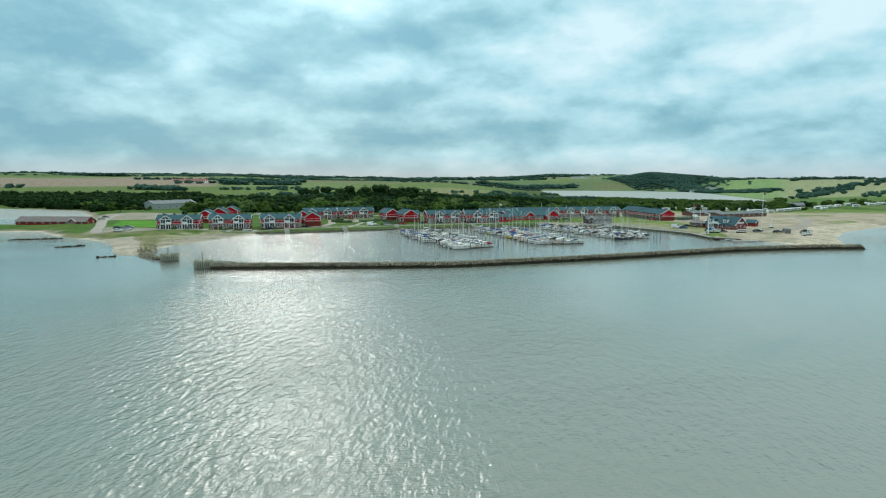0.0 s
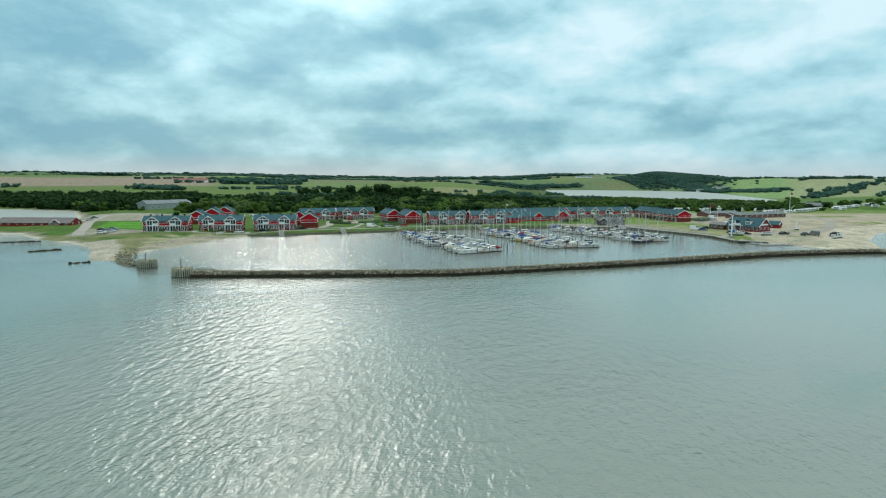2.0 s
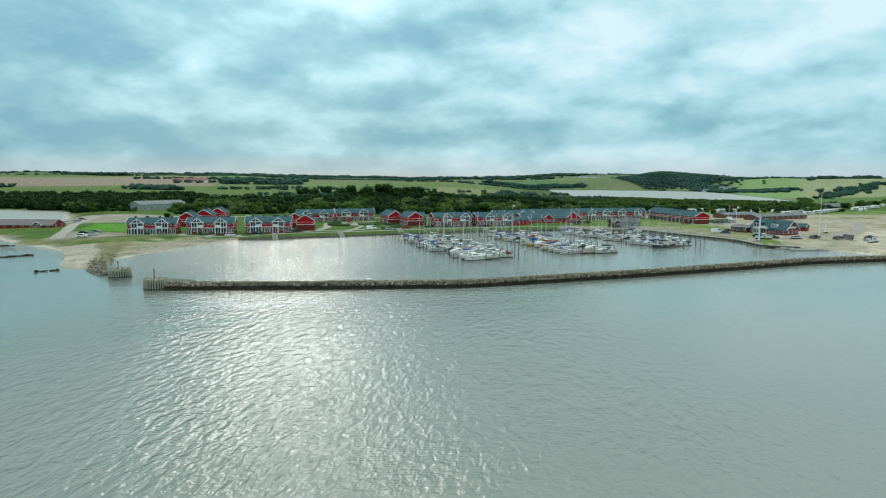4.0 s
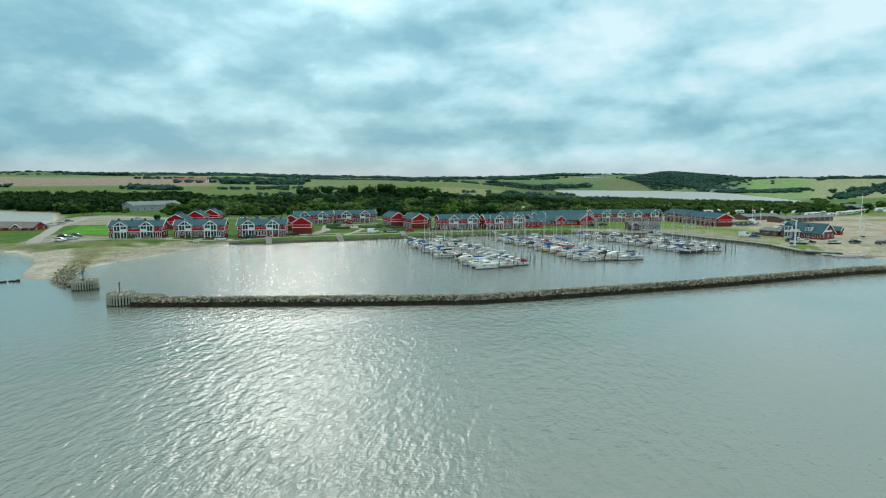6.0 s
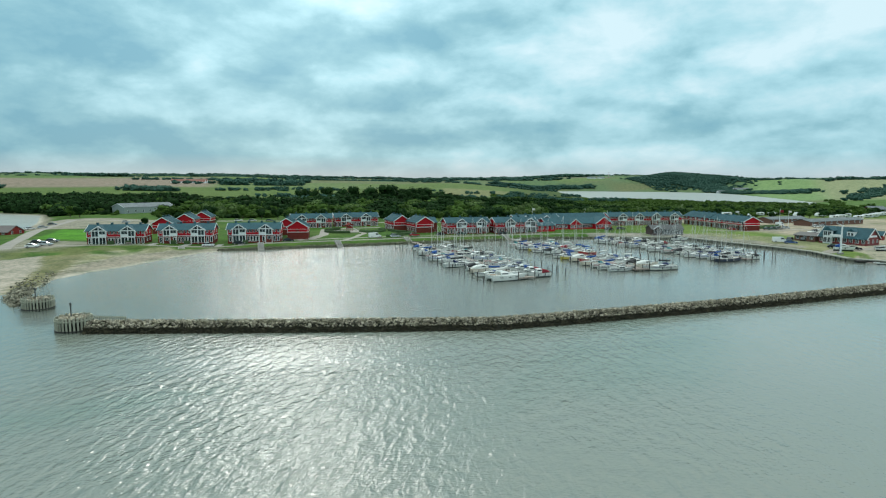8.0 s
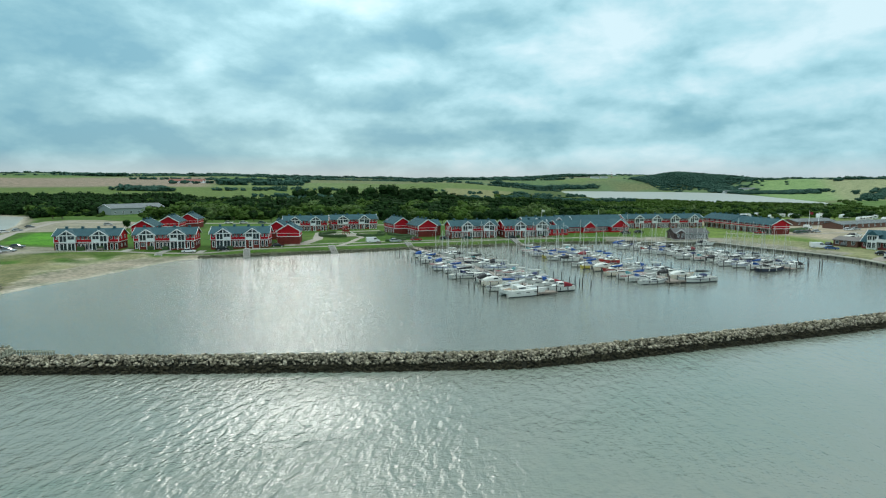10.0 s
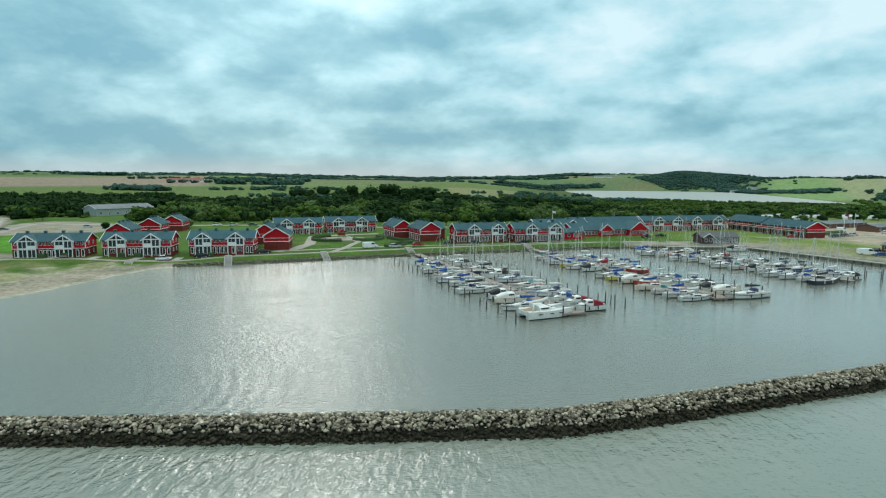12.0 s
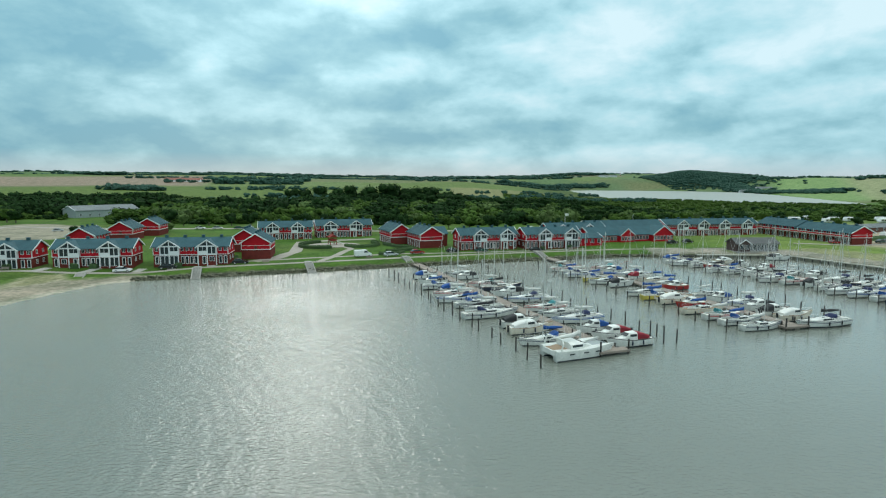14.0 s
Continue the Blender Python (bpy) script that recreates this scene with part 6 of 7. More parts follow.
for a, b in (((-92.4, 291.5), (-93.4, 284.5)), ((-104, 287.8), (-104.6, 282.5)), ((-81.5, 292.0), (-81.5, 287.5)), ((-74.5, 293.4), (-73.0, 289.6)), ((-64.5, 295.2), (-63.2, 292.4)), ((-116, 285.4), (-116.5, 281.5))):
    strip("garden_walk", [a, b], 2.2, CONCRETE, "short concrete garden walk to a house door")


def quay_steps(x, y, angle, label, drop=2.1):
    st = thing("quay_steps", label, "steps", "quay steps", pose(x, y, 0, 0, 0, angle))
    n = 12
    for i in range(n):
        part("step", boxes((-0.9, 0.9, -0.2 + i * 0.52, -0.2 + (i + 1) * 0.52, -0.8, 0.12 + i * drop / n)), CONCRETE, st)
    part("landing", boxes((-0.9, 0.9, -0.2 + n * 0.52, 0.8 + n * 0.52 + 1.2, 1.0, 0.10 + drop)), CONCRETE, st)
    for s in (-1, 1):
        bm = bmesh.new()
        prism(bm, [(-0.4, -0.8), (n * 0.52, -0.8), (n * 0.52, drop + 0.2), (-0.4, 0.25)], s * 1.02 - 0.12, s * 1.02 + 0.12, "x")
        part("cheek_wall", bm, CONCRETE, st)
    return st


quay_steps(-63.3, 281.4, 17, "pale concrete steps down the stone bank")
quay_steps(-35.8, 291.2, 20, "pale concrete steps from the promenade to the water")
quay_steps(-90.5, 277.0, 20, "pale concrete steps down to the beach", 1.4)
quay_steps(-9.0, 303.0, 20, "concrete ramp steps at the pier head")
quay_steps(33.2, 314.8, 17, "concrete steps at the second pier")

# quay wall on the east side: timber faced, with posts
wall_line = [(84.0, 321.6), (104.3, 320.4), (112.9, 317.0), (119.4, 300.6), (125.4, 287.6), (130.4, 276.2), (132.9, 267.8), (132.0, 248.0), (139.5, 242.4)]
QUAY_FACE = mat("algae_stained_concrete", (0.17, 0.17, 0.13), (0.11, 0.115, 0.085), scale=0.4, fine=4, rough=0.9)
QUAY_CAP = mat("weathered_quay_capping", (0.30, 0.30, 0.25), (0.20, 0.205, 0.165), scale=0.4, fine=4, rough=0.9, bump=0.2)
quay = tagged(new("quay_wall"), "grey concrete quay wall with timber face along the east basin", "quay", kind="structure")
for (x0, y0), (x1, y1) in zip(wall_line, wall_line[1:]):
    a = math.atan2(y1 - y0, x1 - x0)
    L_ = math.hypot(x1 - x0, y1 - y0)
    m_ = pose(x0, y0, 0, 0, 0, math.degrees(a))
    bm = bmesh.new()
    box(bm, -0.2, L_ + 0.2, -0.25, 1.6, -1.6, 0.85, m_)
    part("wall_core", bm, QUAY_FACE, quay)
    bm = bmesh.new()
    box(bm, -0.3, L_ + 0.3, -0.45, 1.9, 0.85, 1.1, m_)
    part("capping", bm, QUAY_CAP, quay)
    n = max(1, int(L_ / 2.4))
    for i in range(n):
        bm = bmesh.new()
        u = (i + 0.5) * L_ / n
        box(bm, u - 0.14, u + 0.14, -0.5, -0.25, -1.2, 0.9, m_)
        part("fender_pile", bm, PILE, quay)

# ---- ring garden with hedges and a play place ----
LEAF_HEDGE = mat("clipped_hedge_leaves", (0.035, 0.075, 0.02), (0.05, 0.10, 0.03), scale=1.5, fine=6, rough=0.9, vary=0.35)


def leaf_clumps(bm, place, n, size, rnd):
    """n small tilted leaf faces; place gives a random point and its outward direction."""
    for _ in range(n):
        p, d = place()
        d = (Vector(d) + Vector((rnd.uniform(-0.7, 0.7), rnd.uniform(-0.7, 0.7), rnd.uniform(-0.4, 0.8)))).normalized()
        u = d.orthogonal().normalized()
        v = d.cross(u)
        s = size * rnd.uniform(0.6, 1.35)
        a = rnd.random() * math.tau
        u, v = u * math.cos(a) + v * math.sin(a), v * math.cos(a) - u * math.sin(a)
        p = Vector(p)
        q = [p + u * s, p + v * s * 0.62, p - u * s, p - v * s * 0.62]
        bm.faces.new([bm.verts.new(c) for c in q])


def hedge(line, width, height, label, seed):
    r = random.Random(seed)
    L_ = line_length(line)
    x0, y0, _ = along(line, 0)
    bm = bmesh.new()
    n = max(2, int(L_ / 1.2))
    rows = []
    for i in range(n + 1):
        x, y, a = along(line, L_ * i / n)
        z = ground_z(x, y)
        nx, ny = -math.sin(a), math.cos(a)
        h = height * r.uniform(0.82, 1.0)
        rows.append([bm.verts.new((x + nx * o * r.uniform(0.85, 1), y + ny * o, z + zz)) for o, zz in ((-width / 2, -0.2), (-width / 2, h * 0.8), (0, h), (width / 2, h * 0.8), (width / 2, -0.2))])
    for p, q in zip(rows, rows[1:]):
        for k in range(4):
            bm.faces.new((p[k], p[k + 1], q[k + 1], q[k]))
    bm.faces.new(rows[0]), bm.faces.new(rows[-1][::-1])

    def place():
        x, y, a = along(line, r.uniform(0, L_))
        z = ground_z(x, y)
        o = r.uniform(-1, 1)
        nx, ny = -math.sin(a), math.cos(a)
        zz = r.uniform(0.1, 1.0) * height if abs(o) > 0.8 else height * (1.0 - 0.15 * abs(o))
        return (x + nx * o * width / 2, y + ny * o * width / 2, z + zz), (nx * o, ny * o, 0.8)
    leaf_clumps(bm, place, int(L_ * 26), 0.22, r)
    return tagged(mesh_object("hedge", bm, LEAF_HEDGE), label, "hedge", "clipped hedges")


def arc(cx, cy, rx, ry, a0, a1, n=12):
    return [(cx + rx * math.cos(radians(a0 + (a1 - a0) * i / n)), cy + ry * math.sin(radians(a0 + (a1 - a0) * i / n))) for i in range(n + 1)]


hedge(arc(-41.5, 339.5, 8.2, 9.5, 110, 300), 1.3, 1.2, "dark clipped ring hedge round the play place", 1)
hedge(arc(-28.5, 342.0, 6.0, 8.5, 215, 420), 1.3, 1.1, "dark clipped hedge round the gravel court", 2)
hedge([(-18, 322), (-12.5, 326), (-8.5, 328.5)], 1.4, 1.1, "low hedge by the gabled house", 3)
hedge([(-20, 316.5), (-14.5, 318.5), (-12.5, 322.0)], 1.3, 1.0, "low hedge beside parked cars", 4)
hedge([(-20.5, 342.5), (-15.5, 334.5), (-9.5, 330.2)], 1.2, 1.1, "hedge along the long window side", 5)
hedge([(159, 352), (166, 356), (173, 360), (180, 363)], 2.2, 1.6, "tall dark hedge at the block end", 6)
hedge([(-62.0, 303.4), (-60.4, 305.0)], 1.6, 1.5, "round dark bush beside the gabled house", 7)
for i, (x, y) in enumerate(((-93.5, 289.9), (-72.6, 293.0), (-98.0, 289.0), (44.5, 334.0), (-113.0, 285.3), (34.5, 331.8), (-119, 284.6))):
    hedge([(x - 0.9, y), (x + 0.9, y + 0.2)], 1.5, 1.3, "small round garden bush by a house wall", 20 + i)
bm = bmesh.new()
n = 28
ring = [bm.verts.new((-38.0 + 9.2 * math.cos(i * math.tau / n), 341.5 + 7.6 * math.sin(i * math.tau / n), 2.14)) for i in range(n)]
low = [bm.verts.new((v.co.x, v.co.y, 1.6)) for v in ring]
bm.faces.new(ring)
for i in range(n):
    bm.faces.new((low[i], low[(i + 1) % n], ring[(i + 1) % n], ring[i]))
tagged(mesh_object("gravel_court", bm, GRAVEL), "pale gravel play court inside the hedges", "court", kind="structure")
play = thing("play_tower", "red wooden play tower with white slide", "play tower", m=pose(-39.0, 342.5, 2.14, 0, 0, 30))
part("platform", boxes((-1.2, 1.2, -1.2, 1.2, 1.2, 1.35)), TIMBER, play)
for sx in (-1.1, 1.1):
    for sy in (-1.1, 1.1):
        part("post", boxes((sx - 0.09, sx + 0.09, sy - 0.09, sy + 0.09, 0, 2.8)), DULL_RED, play)
bm = bmesh.new()
prism(bm, [(-1.5, 2.7), (0, 3.7), (1.5, 2.7)], -1.4, 1.4, "y")
part("roof", bm, DULL_RED, play)
part("side_panel", boxes((-0.9, 0.9, -1.2, -1.12, 1.35, 2.1), (-0.9, 0.9, 1.12, 1.2, 1.35, 2.1)), DULL_RED, play)
bm = bmesh.new()
prism(bm, [(1.2, 1.3), (4.0, 0.15), (4.0, 0.3), (1.2, 1.5)], -0.35, 0.35, "y")
part("slide", bm, WHITE, play, "white slide")

# ---- parked vehicles ----
TYRE = mat("black_tyre_rubber", (0.02, 0.02, 0.02), (0.03, 0.03, 0.03), rough=0.9)
PAINTS = {c: mat(c + "_car_paint", v, tuple(0.92 * k for k in v), rough=0.25) for c, v in {"white": (0.75, 0.76, 0.76), "black": (0.015, 0.016, 0.018), "silver": (0.42, 0.45, 0.46), "red": (0.35, 0.02, 0.02), "dark_green": (0.02, 0.07, 0.055), "grey": (0.12, 0.13, 0.135), "blue": (0.03, 0.08, 0.22)}.items()}
CAR_PROTO = {}


def car(x, y, angle, paint, kind="car", z=None):
    key = (paint, kind)
    z = ground_z(x, y) + 0.07 if z is None else z
    m_ = pose(x, y, z, 0, 0, angle)
    if key in CAR_PROTO:
        return copy_thing(CAR_PROTO[key], m_)
    word = paint.replace("_", " ")
    L_, W_ = (4.4, 1.78) if kind == "car" else (5.2, 1.95)
    t = thing("car" if kind == "car" else "van", word + (" parked car on the gravel" if kind == "car" else " parked delivery van on the gravel"), kind, "parked vehicles", m_)
    ma = PAINTS[paint]
    w = W_ / 2
    bm = bmesh.new()
    if kind == "car":
        prism(bm, [(-L_ / 2, 0.35), (-L_ / 2 + 0.05, 0.85), (-0.9, 0.92), (0.95, 0.92), (L_ / 2 - 0.1, 0.78), (L_ / 2, 0.55), (L_ / 2, 0.32)], -w, w, "y")
        part("body", bm, ma, t)
        bm = bmesh.new()
        prism(bm, [(-1.85, 0.90), (-1.35, 1.38), (0.25, 1.40), (1.05, 0.90)], -w + 0.12, w - 0.12, "y")
        part("window_band", bm, GLASS, t)
        bm = bmesh.new()
        prism(bm, [(-1.40, 1.36), (-1.25, 1.45), (0.10, 1.46), (0.30, 1.37)], -w + 0.16, w - 0.16, "y")
        part("roof_panel", bm, ma, t)
        ax = (-1.35, 1.35)
    else:
        prism(bm, [(-L_ / 2, 0.35), (-L_ / 2, 2.1), (1.0, 2.15), (1.75, 1.35), (L_ / 2 - 0.05, 1.05), (L_ / 2, 0.35)], -w, w, "y")
        part("body", bm, ma, t)
        bm = bmesh.new()
        prism(bm, [(0.2, 1.35), (0.2, 1.95), (0.95, 1.98), (1.62, 1.38)], -w - 0.02, w + 0.02, "y")
        part("window_band", bm, GLASS, t)
        ax = (-1.6, 1.65)
    part("bumper", boxes((L_ / 2 - 0.04, L_ / 2 + 0.06, -w + 0.1, w - 0.1, 0.34, 0.55), (-L_ / 2 - 0.06, -L_ / 2 + 0.04, -w + 0.1, w - 0.1, 0.34, 0.55)), DARK, t)
    for s in (-1, 1):
        part("headlight", boxes((L_ / 2 - 0.06, L_ / 2 + 0.02, s * (w - 0.32) - 0.16, s * (w - 0.32) + 0.16, 0.6, 0.74)), ALU, t)
        for a in ax:
            bm = bmesh.new()
            rod(bm, (a, s * (w - 0.22), 0.32), (a, s * (w + 0.02), 0.32), 0.32, 0.32, 12)
            wh = part("wheel", bm, TYRE, t)
            bm = bmesh.new()
            rod(bm, (a, s * (w + 0.0), 0.32), (a, s * (w + 0.03), 0.32), 0.19, 0.19, 10)
            part("rim", bm, ALU, wh)
    CAR_PROTO[key] = t
    return t


def caravan(x, y, angle):
    key = ("caravan", 0)
    m_ = pose(x, y, ground_z(x, y) + 0.03, 0, 0, angle)
    if key in CAR_PROTO:
        return copy_thing(CAR_PROTO[key], m_)
    t = thing("caravan", "white caravan parked on the camp site grass", "caravan", "camp site caravans", m_)
    bm = bmesh.new()
    prism(bm, [(-2.9, 0.5), (-3.0, 1.4), (-2.6, 2.55), (2.4, 2.6), (2.95, 1.5), (2.8, 0.5)], -1.1, 1.1, "y")
    part("body", bm, PAINTS["white"], t)
    part("side_window", boxes((-1.9, -0.7, -1.13, 1.13, 1.35, 1.95), (0.6, 1.8, -1.13, 1.13, 1.35, 1.95)), GLASS, t)
    part("drawbar", boxes((2.8, 4.2, -0.08, 0.08, 0.45, 0.55)), DARK, t)
    for s in (-1, 1):
        bm = bmesh.new()
        rod(bm, (-0.2, s * 0.9, 0.33), (-0.2, s * 1.1, 0.33), 0.33, 0.33, 12)
        part("wheel", bm, TYRE, t)
    bm = bmesh.new()
    prism(bm, [(-2.0, 2.3), (2.0, 2.3), (2.0, 2.2), (-2.0, 2.2)], -3.4, -1.1, "y")
    part("awning", bm, CANVAS_WHITE, t)
    CAR_PROTO[key] = t
    return t


for row in ((-84.5, 287.2, 12, "white"), (-74.5, 291.0, 12, "black"), (-57.0, 297.0, 12, "black"), (-24.5, 312.3, 20, "white", "van"), (-16.0, 314.0, 20, "silver"), (-8.0, 319.5, 20, "red"), (3.6, 323.0, 20, "black"), (13.0, 325.0, 20, "dark_green"),
            (31.5, 326.5, 20, "black"), (-142.7, 277.6, 12, "white"), (-147.4, 287.5, 12, "black"), (-140.2, 281.0, 12, "silver"), (-144.5, 291.5, 12, "grey"), (-209, 394, 20, "grey"), (-200, 372, 60, "silver"), (-203, 367, 60, "white"),
            (-112, 408.5, 10, "white"), (-104, 408.8, 10, "silver"), (-94, 408.8, 10, "dark_green"), (136.5, 292, -20, "white", "van"), (144.5, 298.0, 40, "black"), (149.0, 296.0, 40, "grey"), (137.8, 287.0, -25, "blue"), (143.4, 271, -30, "black"), (147.0, 266.0, -25, "black"), (146.2, 345.5, 10, "red"),
            (165, 347.5, 20, "dark_green"), (168.5, 349, 20, "dark_green"), (172, 350.5, 20, "grey"), (177, 352.5, 20, "silver"), (186, 372, 30, "white", "van"), (162.0, 262.0, 15, "black"), (170.0, 259.5, 25, "black"), (176, 262, 80, "grey", "van"), (200, 363, 10, "white"), (206, 366, 10, "silver"), (-170, 396, 30, "silver"),
            (-190, 478, 30, "white", "van"), (-180, 482, 30, "grey"), (86.0, 347, 20, "black"), (92.5, 349, 20, "black"), (42, 398, 20, "white", "van"), (28, 399, 10, "silver")):
    car(*row)
for i in range(26):
    rr = random.Random(i + 5)
    caravan(258 + i * 8.2 + rr.uniform(-3, 3), 425 + i * 5.0 + rr.uniform(-8, 12), rr.uniform(-15, 25))
for i in range(12):
    rr = random.Random(i + 55)
    caravan(196 + i * 7 + rr.uniform(-3, 3), 458 + rr.uniform(-12, 22), rr.uniform(-15, 25))

# ---- flagpoles, crane, slip pontoons, dinghies on land ----
def flagpole(x, y, height, flag, label):
    t = thing("flagpole", label, "flagpole", "flagpoles", pose(x, y, ground_z(x, y)))
    bm = bmesh.new()
    rod(bm, (0, 0, -0.3), (0, 0, height), 0.11 + height * 0.004, 0.06, 8)
    part("pole", bm, WHITE, t)
    bm = bmesh.new()
    bmesh.ops.create_icosphere(bm, subdivisions=1, radius=0.14)
    bmesh.ops.translate(bm, vec=(0, 0, height + 0.1), verts=bm.verts)
    part("ball", bm, ALU, t)
    if flag:
        w, h = flag
        bm = bmesh.new()
        n = 8
        def sheet(z0, z1, u0, u1):
            rows = []
            for i in range(n + 1):
                u = u0 + (u1 - u0) * i / n
                d = 0.18 * math.sin(u * 3.0) * u / w
                rows.append([bm.verts.new((0.1 + u, d + s * 0.015, z - 0.12 * u)) for s in (-1, 1) for z in (z0, z1)])
            for a, b in zip(rows, rows[1:]):
                bm.faces.new((a[0], b[0], b[1], a[1])), bm.faces.new((a[2], a[3], b[3], b[2])), bm.faces.new((a[1], b[1], b[3], a[3])), bm.faces.new((a[0], a[2], b[2], b[0]))
        z1 = height - 0.2
        if label.startswith("tall"):
            sheet(z1 - h, z1, 0, w)
            part("flag_cloth", bm, CANVAS_RED, t, "red flag")
        else:
            sheet(z1 - h, z1, 0, w)
            part("flag_cloth", bm, CANVAS_RED if "red" in label else CANVAS_WHITE, t)
    return t


flagpole(164.7, 263.5, 18.7, (1.0, 0.7), "tall white flagpole with small red flag and yard arm")
flagpole(59.0, 404.0, 8.2, (1.5, 1.1), "white flagpole with white flag behind houses")
flagpole(179.0, 361.0, 9.4, (1.6, 1.2), "white flagpole flying a red flag")
flagpole(183.6, 361.0, 9.0, (1.3, 0.9), "white flagpole flying a white flag")
flagpole(86.0, 390.0, 8.5, None, "bare white flagpole by the restaurant")
yard = thing("signal_yard", "white yard arm on the tall flagpole", "yard arm", m=pose(164.7, 263.5, 2.0))
bm = bmesh.new()
rod(bm, (0, 0, 10.4), (2.6, 0.3, 13.4), 0.06, 0.04, 6)
rod(bm, (-2.4, -0.3, 10.6), (2.4, 0.3, 10.6), 0.06, 0.05, 6)
part("spar", bm, WHITE, yard)
crane = thing("mast_crane", "white harbour mast crane on the quay", "crane", m=pose(135.6, 257.2, 1.8))
bm = bmesh.new()
rod(bm, (0, 0, -0.3), (0, 0, 9.2), 0.30, 0.22, 10)
part("column", bm, WHITE, crane)
bm = bmesh.new()
rod(bm, (0.5, 0, 9.0), (-2.4, -0.5, 9.9), 0.18, 0.1, 6)
part("jib", bm, WHITE, crane)
part("base_plate", boxes((-0.7, 0.7, -0.7, 0.7, -0.5, 0.1)), CONCRETE, crane)
for i, (x, y, a, L_) in enumerate(((134.5, 243.8, -12, 9.0), (141.0, 240.4, -8, 9.0), (136.4, 236.2, 4, 8.0), (146.0, 236.8, 6, 10.0))):
    p = thing("floating_pontoon", "pale floating pontoon at the slip", "pontoon", "slip pontoons", pose(x, y, 0, 0, 0, a))
    part("float", boxes((0, L_, -0.9, 0.9, -0.25, 0.28)), CONCRETE, p)
    part("deck", boxes((0.02, L_ - 0.02, -0.85, 0.85, 0.28, 0.36)), TIMBER, p)
    part("cleat", boxes((0.5, 0.8, 0.6, 0.7, 0.36, 0.5), (L_ - 0.8, L_ - 0.5, 0.6, 0.7, 0.36, 0.5)), DARK, p)
slip = thing("slip_stage", "dark sloping timber slip beside the quay corner", "slip", m=pose(132.6, 246.2, 0, 0, 0, -14))
part("planking", boxes((0, 11, -1.4, 0.8, 0.3, 0.75)), PILE, slip)
d0 = rowing_boat(4.2, GEL, "small white dinghy lying beside the pontoons")
d0.matrix_world = pose(138.2, 242.4, 0.02, 0, 0, 170)
for x, y, a in ((144.2, 239.0, 178), (138.8, 238.2, 182), (147.0, 238.9, 20)):
    copy_thing(d0, pose(x, y, 0.02, 0, 0, a))
for x, y, a in ((158, 268.5, 10), (166.5, 268.0, 8), (154.0, 262.0, -20), (179.5, 254, 30), (184, 257.5, 20)):
    copy_thing(d0, pose(x, y, ground_z(x, y) + 0.33, 0, 0, a))
copy_thing(PROTO[13], pose(107.0, 316.6, 0, 0, 0, -8))
land = copy_thing(PROTO[10], pose(140.8, 263.0, ground_z(140.8, 263.0) + 0.35, 0, 0, -30))
copy_thing(PROTO[9], pose(172.0, 322.0, ground_z(172.0, 322.0) + 0.35, 0, 0, 20))
copy_thing(PROTO[11], pose(163.5, 312.0, ground_z(163.5, 312.0) + 0.35, 0, 0, -10))
copy_thing(PROTO[13], pose(186, 262, ground_z(186, 262) + 0.35, 0, 0, 15))
sailed = thing("beach_catamaran", "small beached sailboat with white hoisted sail", "sailing dinghy", m=pose(184.5, 287.0, ground_z(184.5, 287.0) + 0.33, 0, 0, 30))
bm, rim = hull_mesh(4.2, 1.5, 0.45, 0.2, 0.7, 1.8)
part("hull", bm, (GEL, ANTIFOUL), sailed, smooth=True)
part("deck", deck_mesh(rim), GEL, sailed)
bm = bmesh.new()
rod(bm, (0.5, 0, 0.3), (0.4, 0, 6.2), 0.05, 0.03, 6)
part("mast", bm, ALU, sailed)
bm = bmesh.new()
prism(bm, [(0.42, 0.9), (0.36, 6.1), (-0.6, 3.4), (-1.9, 0.9)], -0.03, 0.03, "y")
part("sail", bm, CANVAS_WHITE, sailed)
# benches and bins along the promenade
for i, (x, y, a) in enumerate(((-50, 297.6, 20), (-22, 307.8, 20), (12, 319.4, 18), (44, 329.6, 18), (-112, 283.2, 8))):
    b = thing("park_bench", "weathered timber park bench beside the promenade", "bench", "promenade benches", pose(x, y, ground_z(x, y), 0, 0, a))
    part("seat", boxes((-0.9, 0.9, -0.22, 0.22, 0.42, 0.48)), TIMBER, b)
    part("backrest", boxes((-0.9, 0.9, 0.22, 0.28, 0.5, 0.9)), TIMBER, b)
    for s in (-0.75, 0.75):
        part("leg", boxes((s - 0.05, s + 0.05, -0.2, 0.2, -0.1, 0.42)), DARK, b)
# ---- trees, scrub and far woods ----
LEAF_A = mat("deep_green_leaves", (0.020, 0.046, 0.013), (0.007, 0.020, 0.007), scale=0.6, fine=4, rough=0.85, vary=0.35, spec=0.03)
LEAF_B = mat("olive_green_leaves", (0.058, 0.102, 0.021), (0.030, 0.060, 0.013), scale=0.6, fine=4, rough=0.85, vary=0.35, spec=0.03)
LEAF_C = mat("grey_willow_leaves", (0.090, 0.135, 0.045), (0.055, 0.092, 0.032), scale=0.6, fine=4, rough=0.85, vary=0.3, spec=0.03)
# aerial haze mixed into the base colour: bluer and paler than near leaves
LEAF_HAZED = mat("hazed_far_leaves", (0.052, 0.106, 0.080), (0.034, 0.078, 0.060), scale=0.02, fine=0.15, rough=0.9, vary=0.14, spec=0.03)
BARK = mat("dark_bark", (0.09, 0.07, 0.055), (0.06, 0.048, 0.04), rough=0.9)


